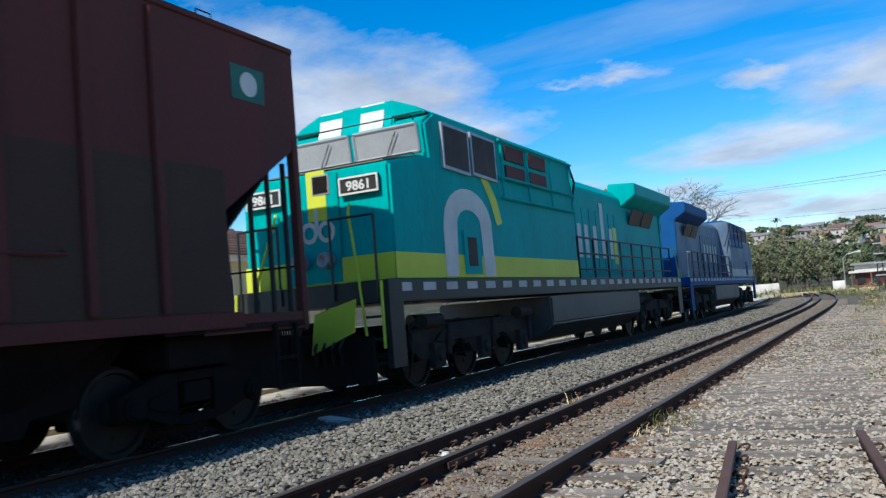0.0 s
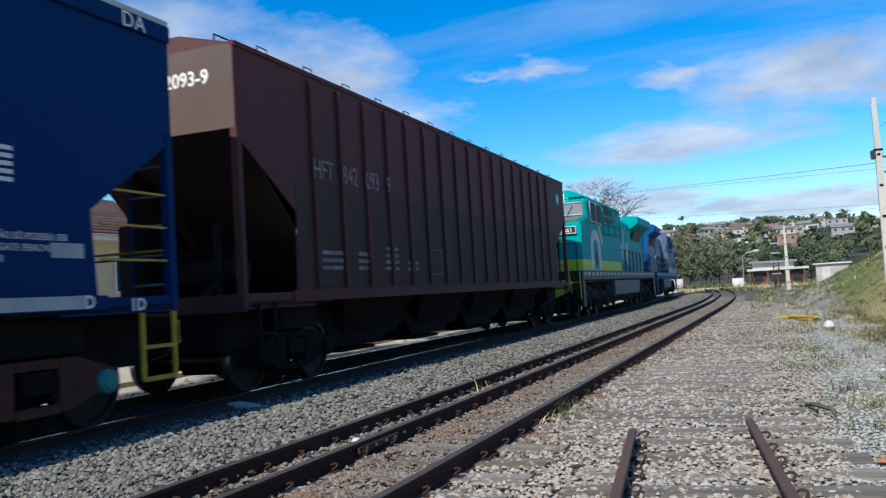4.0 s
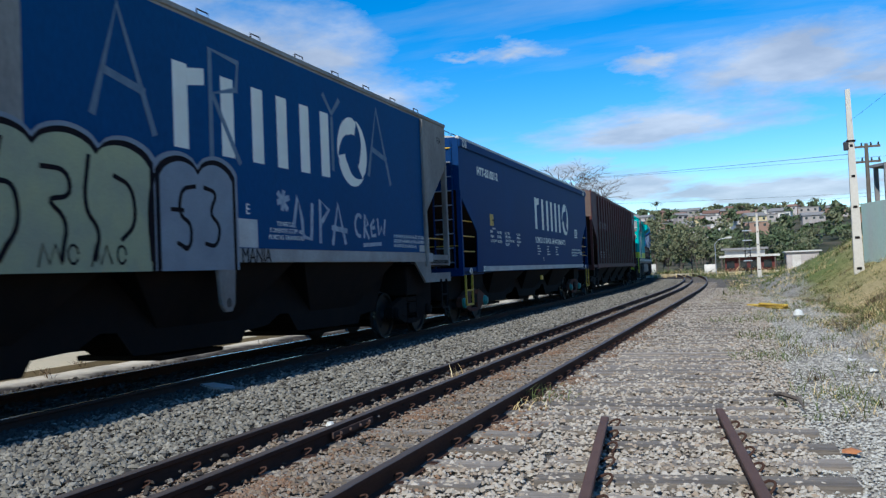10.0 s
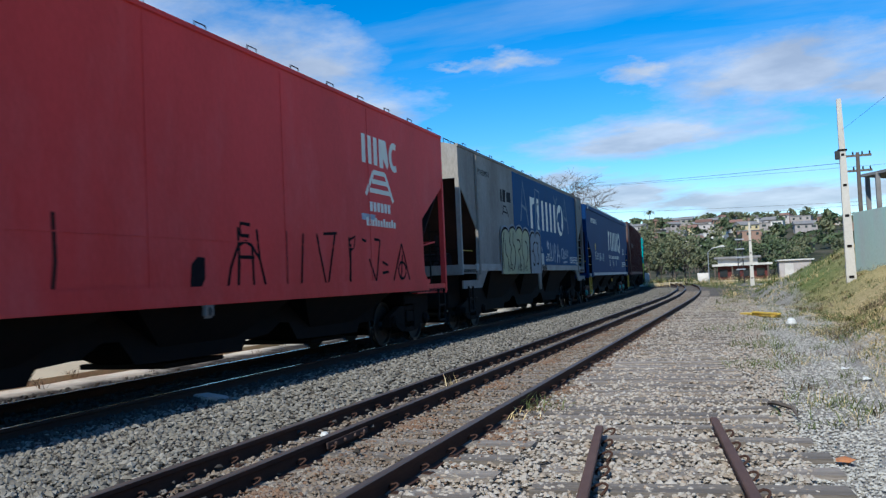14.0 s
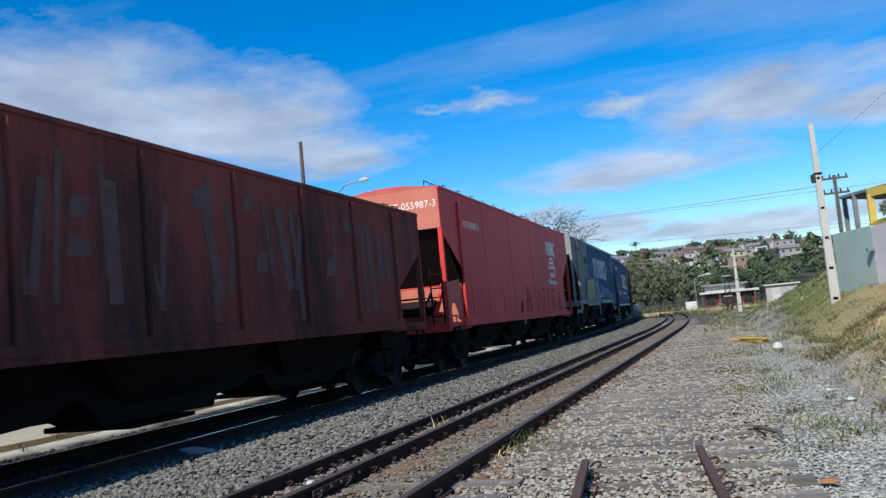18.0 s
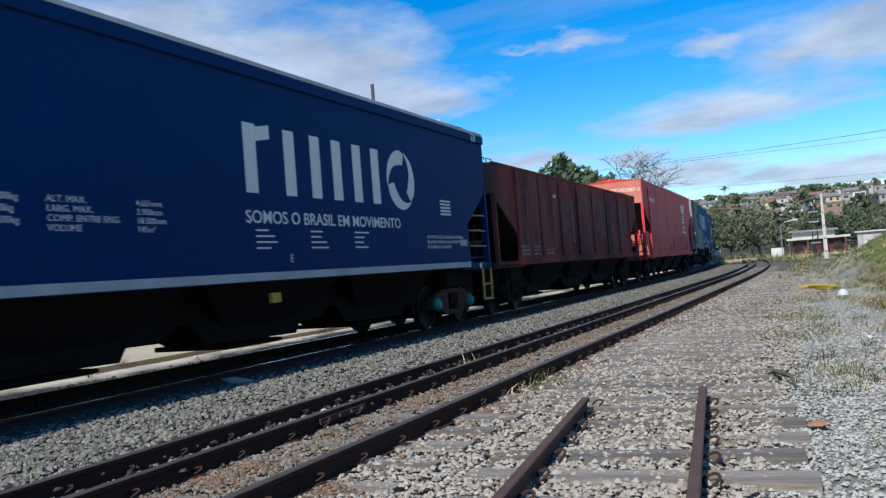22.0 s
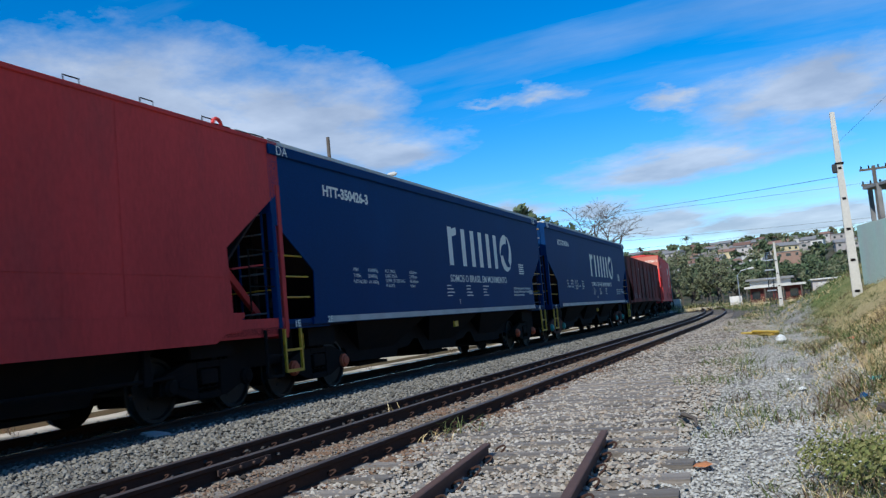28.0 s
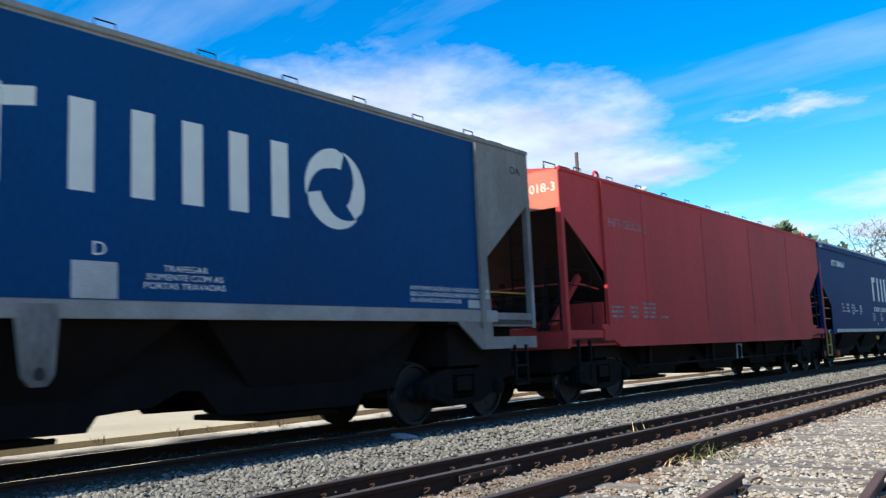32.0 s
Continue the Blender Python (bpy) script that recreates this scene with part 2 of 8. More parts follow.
CAP_ORANGE = material("orange_red_cap_paint", (0.55, 0.10, 0.035), 0.55, 0, (0.35, 0.07, 0.03), 12.0, 0.6, 60, 0.15, 0.03, 40)
LETTER = material("white_lettering", (0.86, 0.80, 0.66), 0.7, 0, (0.76, 0.70, 0.57), 4.0, 0.5, 60, 0.05, 0.0, 20)
LETTER_DIM = material("worn_white_lettering", (0.33, 0.27, 0.25), 0.7, 0, (0.16, 0.09, 0.08), 9.0, 1.0, 60, 0.2, 0.0, 20)
LETTER_DARK = material("dark_lettering", (0.022, 0.022, 0.026), 0.8, 0, (0.035, 0.035, 0.035), 9.0, 0.6, 60, 0.1, 0.0, 20, spec=0.05)
SPRAY_WHITE = material("white_spray_paint", (0.42, 0.45, 0.48), 0.6, 0, (0.2, 0.24, 0.3), 9.0, 0.8, 60, 0.15, 0.0, 20)
SPRAY_BLACK = material("black_spray_paint", (0.012, 0.01, 0.012), 0.8, 0, (0.025, 0.016, 0.016), 9.0, 0.6, 60, 0.1, 0.0, 20, spec=0.05)
SPRAY_YELLOW = material("pale_yellow_spray_fill", (0.40, 0.39, 0.20), 0.65, 0, (0.30, 0.30, 0.20), 2.0, 0.8, 60, 0.15, 0.0, 20)
SPRAY_GREY = material("pale_grey_spray_fill", (0.25, 0.27, 0.29), 0.65, 0, (0.2, 0.21, 0.23), 2.0, 0.8, 60, 0.15, 0.0, 20)
TEAL = material("teal_gloss_paint", (0.002, 0.37, 0.345), 0.55, 0, (0.003, 0.28, 0.265), 0.9, 0.8, 22, 0.15, 0.02, 3, stretch=(1, 1, 0.3), spec=0.10, third=(0.01, 0.21, 0.2), third_scale=1.5, third_lo=0.58, third_hi=0.75)
LIME = material("lime_yellow_paint", (0.60, 0.64, 0.06), 0.4, 0, (0.48, 0.51, 0.05), 1.0, 0.6, 40, 0.1, 0.01, 6, spec=0.10)
LOCO_BLUE = material("bright_blue_paint", (0.005, 0.08, 0.23), 0.6, 0, (0.01, 0.05, 0.2), 0.8, 0.6, 40, 0.08, 0.01, 6, spec=0.10)
LOCO_GREY = material("silver_blue_paint", (0.15, 0.20, 0.27), 0.5, 0, (0.05, 0.09, 0.16), 0.7, 0.9, 40, 0.1, 0.01, 6, spec=0.12)
NOSE_DUST = material("dusty_grey_brown_top", (0.21, 0.16, 0.12), 0.9, 0, (0.15, 0.13, 0.11), 2.0, 0.8, 60, 0.2, 0.03, 20)
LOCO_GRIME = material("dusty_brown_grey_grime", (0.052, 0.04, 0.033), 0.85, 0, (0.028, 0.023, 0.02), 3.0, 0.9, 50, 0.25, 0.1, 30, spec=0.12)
CAB_GLASS = material("brown_tinted_cab_glass", (0.05, 0.04, 0.036), 0.6, 0, (0.09, 0.07, 0.06), 1.5, 0.8, 30, 0.1, 0.0, 5, spec=0.08)
TANK_GREY = material("grey_tank_paint", (0.068, 0.07, 0.072), 0.5, 0, (0.035, 0.035, 0.036), 0.9, 0.8, 40, 0.15, 0.02, 8)
BLACK_PAINT = material("black_paint", (0.014, 0.014, 0.015), 0.5, 0, (0.03, 0.028, 0.026), 2.0, 0.7, 50, 0.2, 0.02, 10)
RAIL_SIDE = material("rusty_rail_steel", (0.040, 0.024, 0.019), 0.8, 0, (0.075, 0.038, 0.025), 1.5, 0.8, 70, 0.25, 0.06, 40, stretch=(1, 0.2, 1), spec=0.12)
RAIL_TOP = material("worn_rail_head", (0.13, 0.11, 0.097), 0.6, 0.35, (0.08, 0.06, 0.05), 3.0, 0.8, 70, 0.2, 0.02, 40, stretch=(1, 0.1, 1))
RAIL_BRIGHT = material("polished_rail_head", (0.55, 0.54, 0.52), 0.22, 0.95, (0.4, 0.39, 0.37), 3.0, 0.6, 70, 0.1, 0.01, 40, stretch=(1, 0.1, 1))
RUST_BAR = material("orange_rust_steel", (0.085, 0.05, 0.037), 0.85, 0, (0.05, 0.03, 0.023), 8.0, 0.8, 70, 0.3, 0.1, 60)
STUB_RUST = material("flat_brown_rust_rail", (0.105, 0.058, 0.044), 0.85, 0, (0.075, 0.042, 0.034), 4.0, 0.8, 70, 0.25, 0.06, 50)
SLEEPER = material("grey_weathered_sleeper_wood", (0.255, 0.22, 0.18), 0.9, 0, (0.14, 0.115, 0.09), 5.0, 0.9, 60, 0.45, 0.5, 40, stretch=(0.15, 1, 1), per=0.32)
CONCRETE_YARD = material("pale_sandy_concrete", (0.50, 0.42, 0.28), 0.9, 0, (0.40, 0.33, 0.215), 0.4, 0.9, 20, 0.15, 0.1, 10)
GLASS_DARK = material("dark_window_glass", (0.02, 0.024, 0.028), 0.08, 0, (0.03, 0.035, 0.04), 1.0, 0.5, 30, 0.0, 0.0, 5, spec=0.6)
SUN_GLASS = material("dusty_windscreen_glass", (0.30, 0.31, 0.31), 0.2, 0, (0.22, 0.23, 0.23), 3.0, 0.5, 30, 0.1, 0.0, 5, spec=0.6)
STEEL_GREY = material("galvanised_grey_steel", (0.36, 0.37, 0.38), 0.5, 0.5, (0.26, 0.26, 0.27), 4.0, 0.6, 60, 0.15, 0.02, 20)
POLE_CONCRETE = material("pale_precast_concrete", (0.54, 0.50, 0.43), 0.9, 0, (0.42, 0.38, 0.32), 1.5, 0.7, 50, 0.2, 0.08, 30, stretch=(1, 1, 0.3))
WALL_GREY = material("dark_grey_cement_render", (0.10, 0.115, 0.135), 0.9, 0, (0.075, 0.085, 0.10), 0.7, 0.9, 30, 0.15, 0.06, 15)
WALL_WHITE = material("stained_whitewashed_wall", (0.60, 0.55, 0.54), 0.9, 0, (0.42, 0.37, 0.36), 0.9, 0.9, 30, 0.15, 0.05, 15, stretch=(1, 1, 0.3))
WALL_GREEN = material("faded_mint_green_wall", (0.44, 0.60, 0.49), 0.9, 0, (0.48, 0.52, 0.45), 0.9, 0.9, 30, 0.15, 0.05, 15, stretch=(1, 1, 0.3))
WALL_YELLOW = material("yellow_wall_paint", (0.66, 0.45, 0.07), 0.8, 0, (0.5, 0.35, 0.08), 1.5, 0.7, 30, 0.1, 0.04, 15)
WALL_BEIGE = material("ochre_beige_wall", (0.62, 0.49, 0.27), 0.9, 0, (0.5, 0.4, 0.24), 1.0, 0.7, 30, 0.1, 0.04, 15)
WALL_PINK = material("bare_rendered_wall", (0.42, 0.37, 0.34), 0.9, 0, (0.33, 0.29, 0.26), 1.0, 0.7, 30, 0.1, 0.04, 15, per=0.25)
HOUSE_WHITE = material("sunlit_white_house_wall", (0.66, 0.62, 0.56), 0.9, 0, (0.48, 0.44, 0.39), 0.8, 0.8, 30, 0.1, 0.02, 15, per=0.2)
HOUSE_TERRA = material("bare_brick_house_wall", (0.30, 0.19, 0.14), 0.9, 0, (0.28, 0.16, 0.11), 0.8, 0.8, 30, 0.1, 0.02, 15, per=0.2)
ROOF_TILE = material("terracotta_roof", (0.235, 0.13, 0.092), 0.9, 0, (0.17, 0.10, 0.075), 2.0, 0.8, 30, 0.2, 0.05, 15, per=0.2)
ROOF_GREY = material("fibre_cement_roof", (0.24, 0.23, 0.22), 0.9, 0, (0.16, 0.15, 0.14), 2.0, 0.8, 30, 0.2, 0.05, 15)
BARK = material("grey_brown_bark", (0.13, 0.105, 0.085), 0.95, 0, (0.08, 0.065, 0.05), 4.0, 0.8, 40, 0.25, 0.2, 20)
BALLAST = island_material("grey_crushed_stone", [(0.12, 0.11, 0.09), (0.20, 0.187, 0.157), (0.16, 0.143, 0.115), (0.275, 0.258, 0.22), (0.085, 0.078, 0.064)])
# Oily stone, made darker to carry the shade under and beside the train.
BALLAST_SHADE_OIL = island_material("oily_shade_dark_stone", [(0.035, 0.03, 0.026), (0.055, 0.05, 0.045), (0.045, 0.037, 0.03), (0.08, 0.075, 0.068)])
# Creosoted wood that also carries the shade under the train in its colour.
SLEEPER_SHADE_OIL = material("shade_dark_creosoted_wood", (0.07, 0.055, 0.045), 0.9, 0, (0.04, 0.034, 0.03), 5.0, 0.8, 80, 0.35, 0.25, 40, stretch=(0.15, 1, 1), per=0.2)
# Greyer brown than the side walls, for end walls.
END_BROWN = material("taupe_brown_end", (0.135, 0.088, 0.068), 0.8, 0, (0.10, 0.066, 0.052), 1.0, 0.8, 40, 0.15, 0.03, 10)
BALLAST_WARM = island_material("dusty_brown_crushed_stone", [(0.31, 0.27, 0.215), (0.41, 0.37, 0.31), (0.24, 0.19, 0.14), (0.44, 0.40, 0.34), (0.31, 0.235, 0.165)])
GRAVEL_PALE = island_material("pale_gravel", [(0.37, 0.355, 0.31), (0.46, 0.44, 0.385), (0.29, 0.272, 0.235), (0.50, 0.48, 0.425), (0.22, 0.20, 0.165)])
LEAF_ORANGE = material("dry_orange_leaf", (0.50, 0.20, 0.07), 0.8, 0, (0.36, 0.13, 0.05), 20.0, 0.7, 60, 0.2, 0.05, 40)
BALLAST_BROWN = island_material("brown_dirty_crushed_stone", [(0.165, 0.125, 0.088), (0.225, 0.185, 0.142), (0.13, 0.092, 0.063), (0.28, 0.248, 0.205), (0.19, 0.135, 0.09)])
STAIN_STONE = island_material("rust_stained_stone", [(0.17, 0.10, 0.06), (0.23, 0.145, 0.09), (0.13, 0.075, 0.048), (0.22, 0.17, 0.13)])
DEAD_WEED = island_material("dead_brown_weed", [(0.11, 0.072, 0.045), (0.16, 0.11, 0.065), (0.08, 0.055, 0.035)])
# More orange and less saturated than the red sides, for ends and bulkheads.
RED_END = material("orange_red_end_paint", (0.60, 0.20, 0.135), 0.8, 0, (0.48, 0.145, 0.10), 1.2, 0.8, 40, 0.15, 0.03, 10, spec=0.05)
GREEN_PATCH = material("dark_green_patch_paint", (0.03, 0.15, 0.115), 0.7, 0, (0.025, 0.10, 0.08), 4.0, 0.7, 60, 0.15, 0.02, 20)
# Near-black that puts the shade of the wagon ends into the colour; also grime.
SHADE_GRIME = material("shade_black_grime", (0.024, 0.015, 0.014), 0.9, 0, (0.036, 0.022, 0.019), 2.0, 0.8, 40, 0.25, 0.08, 20, spec=0.1)
LEAF_YELLOW = island_material("yellow_green_weed", [(0.19, 0.20, 0.06), (0.13, 0.15, 0.045), (0.25, 0.23, 0.09), (0.10, 0.12, 0.04)])
DRY_GRASS = island_material("straw_dry_grass", [(0.58, 0.42, 0.18), (0.68, 0.51, 0.25), (0.47, 0.33, 0.14), (0.76, 0.61, 0.34), (0.40, 0.30, 0.12)])
GREEN_GRASS = island_material("green_weeds", [(0.095, 0.125, 0.038), (0.14, 0.165, 0.055), (0.075, 0.10, 0.03), (0.21, 0.20, 0.085)])
LEAF_DARK = island_material("dark_green_foliage", [(0.062, 0.088, 0.045), (0.085, 0.115, 0.055), (0.11, 0.13, 0.065), (0.075, 0.09, 0.06)])
LEAF_OLIVE = island_material("olive_foliage", [(0.14, 0.15, 0.08), (0.17, 0.175, 0.095), (0.115, 0.13, 0.07), (0.20, 0.19, 0.11)])


# ---- mesh building ----
class Build:
    """Collects solids into one mesh."""

    def __init__(self):
        self.v, self.f = [], []

    def add(self, verts, faces):
        n = len(self.v)
        self.v += [tuple(p) for p in verts]
        self.f += [tuple(i + n for i in f) for f in faces]
        return self

    def box(self, x0, x1, y0, y1, z0, z1):
        return self.add([(x0, y0, z0), (x1, y0, z0), (x1, y1, z0), (x0, y1, z0), (x0, y0, z1), (x1, y0, z1), (x1, y1, z1), (x0, y1, z1)],
                        [(0, 3, 2, 1), (4, 5, 6, 7), (0, 1, 5, 4), (1, 2, 6, 5), (2, 3, 7, 6), (3, 0, 4, 7)])

    def prism(self, poly, a, b, axis="x"):
        """poly, counter-clockwise in (y, z) for axis x, (x, z) for y, (x, y) for z, drawn out from a to b."""
        n = len(poly)

        def at(p, c):
            return (c, p[0], p[1]) if axis == "x" else (p[0], c, p[1]) if axis == "y" else (p[0], p[1], c)

        verts = [at(p, a) for p in poly] + [at(p, b) for p in poly]
        flip = axis == "y"
        faces = [tuple(range(n)) if flip else tuple(reversed(range(n))), tuple(reversed(range(n, 2 * n))) if flip else tuple(range(n, 2 * n))]
        for i in range(n):
            j = (i + 1) % n
            faces.append((j, i, n + i, n + j) if flip else (i, j, n + j, n + i))
        return self.add(verts, faces)

    def tube(self, pts, r, n=6):
        """A round bar along a line of points."""
        pts = [Vector(p) for p in pts]
        rings = []
        for i, p in enumerate(pts):
            d = (pts[min(i + 1, len(pts) - 1)] - pts[max(i - 1, 0)]).normalized()
            a = d.orthogonal().normalized() if abs(d.z) > 0.99 else d.cross(Vector((0, 0, 1))).normalized()
            b = d.cross(a)
            rr = r[i] if isinstance(r, (list, tuple)) else r
            rings.append([p + rr * (math.cos(t * math.tau / n) * a + math.sin(t * math.tau / n) * b) for t in range(n)])
        verts = [q for ring in rings for q in ring]
        faces = [tuple(range(n)), tuple(reversed(range((len(pts) - 1) * n, len(pts) * n)))]
        for i in range(len(pts) - 1):
            for k in range(n):
                m = (k + 1) % n
                faces.append((i * n + m, i * n + k, (i + 1) * n + k, (i + 1) * n + m))
        return self.add(verts, faces)

    def disc(self, c, axis, rads, n=24):
        """A turned solid: rads are (offset along the axis, radius)."""
        c = Vector(c)
        verts, faces = [], []
        for off, r in rads:
            for t in range(n):
                u, w = r * math.cos(t * math.tau / n), r * math.sin(t * math.tau / n)
                verts.append(c + (Vector((off, u, w)) if axis == "x" else Vector((u, off, w)) if axis == "y" else Vector((u, w, off))))
        k = len(rads)
        faces.append(tuple(reversed(range(n))))
        faces.append(tuple(range((k - 1) * n, k * n)))
        for i in range(k - 1):
            for t in range(n):
                m = (t + 1) % n
                faces.append((i * n + t, i * n + m, (i + 1) * n + m, (i + 1) * n + t))
        return self.add(verts, faces)

    def mesh(self, name, mat, smooth=False, bevel=0.0):
        me = bpy.data.meshes.new(name)
        me.from_pydata([tuple(p) for p in self.v], [], self.f)
        bm = bmesh.new()
        bm.from_mesh(me)
        bmesh.ops.recalc_face_normals(bm, faces=bm.faces)
        if bevel:
            edges = [e for e in bm.edges if len(e.link_faces) == 2 and e.calc_face_angle(0) > 0.5]
            bmesh.ops.bevel(bm, geom=edges, offset=bevel, segments=2, affect="EDGES", clamp_overlap=True)
        bm.to_mesh(me)
        bm.free()
        for m in (mat if isinstance(mat, (list, tuple)) else [mat]):
            me.materials.append(m)
        if smooth:
            for p in me.polygons:
                p.use_smooth = True
        return me


def empty(name, label, category, group="", kind="", at=None):
    ob = new(name)
    ob.empty_display_size = 0.2
    if at is not None:
        ob.matrix_world = at
    return tagged(ob, label, category, group, kind)


def part(name, b, mat, parent, label="", smooth=False, bevel=0.0, kind=""):
    me = b if isinstance(b, bpy.types.Mesh) else b.mesh(name, mat, smooth, bevel)
    ob = new(name, me)
    ob.parent = parent
    return tagged(ob, label, kind=kind)


def thing(name, b, mat, label, category, group="", kind="", at=None, smooth=False, bevel=0.0):
    me = b if isinstance(b, bpy.types.Mesh) else b.mesh(name, mat, smooth, bevel)
    ob = new(name, me)
    if at is not None:
        ob.matrix_world = at
    return tagged(ob, label, category, group, kind)


SIDE = Matrix(((0, 0, 1, 0), (1, 0, 0, 0), (0, 1, 0, 0), (0, 0, 0, 1)))
TAIL = Matrix(((1, 0, 0, 0), (0, 0, -1, 0), (0, 1, 0, 0), (0, 0, 0, 1)))
FLAT = Matrix.Identity(4)


def lettering(words, height, where, mat, parent, facing=SIDE, align="LEFT", width=1.0, name="lettering", space=1.0, bold=0.0):
    """Raised paint letters in the built-in font; where is the lower corner or middle of the first line."""
    cu = bpy.data.curves.new(name, "FONT")
    cu.body = words
    cu.size = height * 1.38
    cu.align_x = align
    cu.extrude = 0.0015
    cu.offset = bold
    cu.resolution_u = 3
    cu.space_line = space
    tmp = bpy.data.objects.new("tmp", cu)
    scene.collection.objects.link(tmp)
    bpy.context.view_layer.update()
    me = bpy.data.meshes.new_from_object(tmp.evaluated_get(bpy.context.evaluated_depsgraph_get()))
    bpy.data.objects.remove(tmp)
    me.transform(Matrix.Translation(where) @ facing @ Matrix.Diagonal((width, 1, 1, 1)))
    me.materials.clear()
    me.materials.append(mat)
    ob = new(name, me)
    ob.parent = parent
    return ob


def stroke(points, w, x):
    """A flat painted line on a side wall, through (y, z) points, w wide, at depth x."""
    b = Build()
    pts = [Vector((0, p[0], p[1])) for p in points]
    left, right = [], []
    for i, p in enumerate(pts):
        d = (pts[min(i + 1, len(pts) - 1)] - pts[max(i - 1, 0)])
        d = d.normalized() if d.length > 1e-6 else Vector((0, 1, 0))
        nrm = Vector((0, -d.z, d.y))
        left.append(p + nrm * w / 2)
        right.append(p - nrm * w / 2)
    n = len(pts)
    verts = [(x, p.y, p.z) for p in left + right] + [(x + 0.002, p.y, p.z) for p in left + right]
    faces = []
    for i in range(n - 1):
        faces.append((2 * n + i, 2 * n + i + 1, 3 * n + i + 1, 3 * n + i))
        faces.append((i, n + i, n + i + 1, i + 1))
    b.add(verts, faces)
    return b


def arc(cy, cz, ry, rz, a0, a1, n=12):
    return [(cy + ry * math.cos(radians(a0 + (a1 - a0) * i / n)), cz + rz * math.sin(radians(a0 + (a1 - a0) * i / n))) for i in range(n + 1)]


def smooth_step(a, b, x):
    t = min(1.0, max(0.0, (x - a) / (b - a)))
    return t * t * (3 - 2 * t)


# ---- plan of the line: straight, then a wide bend to the left ----
BEND_Y, BEND_R = 38.0, 480.0


def bend(y):
    """How far the line has swung to the left at y."""
    return (y - BEND_Y) ** 2 / (2 * BEND_R) if y > BEND_Y else 0.0


def line_x(x0, y):
    return x0 - bend(y)


TRAIN_X, TRAIN_SLOPE = -5.47, -0.007


def train_place(s):
    """Middle of the train's track at the running distance s."""
    y = s
    if s > BEND_Y:
        y = BEND_Y + (s - BEND_Y) * (1 - ((s - BEND_Y) / BEND_R) ** 2 / 6)
    return Vector((line_x(TRAIN_X + TRAIN_SLOPE * y, y), y, 0))


RAIL_H = 0.17
GROUND_Z = -0.17


def bank_height(x, y):
    """The grassy bank beside the line."""
    foot = 3.95 + 0.75 * smooth_step(18, 26, y) - 1.9 * smooth_step(28, 40, y) + 0.2 * math.sin(y * 0.35)
    k = 0.5 * max(0.0, x - foot)
    k = k * smooth_step(0.0, 0.25, k)
    top = 4.6
    k = top - 0.8 * math.log1p(math.exp((top - k) / 0.8)) + 0.0 if k > top - 2.4 else k
    fade = 1 - 0.9 * smooth_step(44, 74, y)
    return max(0.0, k) * fade * (1 - smooth_step(75, 100, y))


def town_height(x, y):
    """The hill with the town, far ahead, and low rises all round."""
    h = 32.5 * smooth_step(170, 640, y) * (1 - 0.25 * smooth_step(20, 90, x)) * (1 - 0.2 * smooth_step(-60, -160, x))
    return h


def ground_z(x, y):
    n = 0.03 * noise.noise(Vector((x * 0.7, y * 0.7, 0)))
    z = GROUND_Z - 0.02 + n
    if y < 110:
        z += bank_height(x, y) * (1 + 0.12 * noise.noise(Vector((x * 0.9, y * 0.6, 3)))) + 0.14 * min(1.0, bank_height(x, y)) * noise.noise(Vector((x * 1.7, y * 1.3, 6)))
        if x < -7.6:
            z += 0.12 * smooth_step(-7.6, -8.6, x)
    return z + town_height(x, y)


def steps(*spans):
    out = []
    for a, b, n in spans:
        out += [a + (b - a) * i / n for i in range(n)]
    return out + [spans[-1][1]]


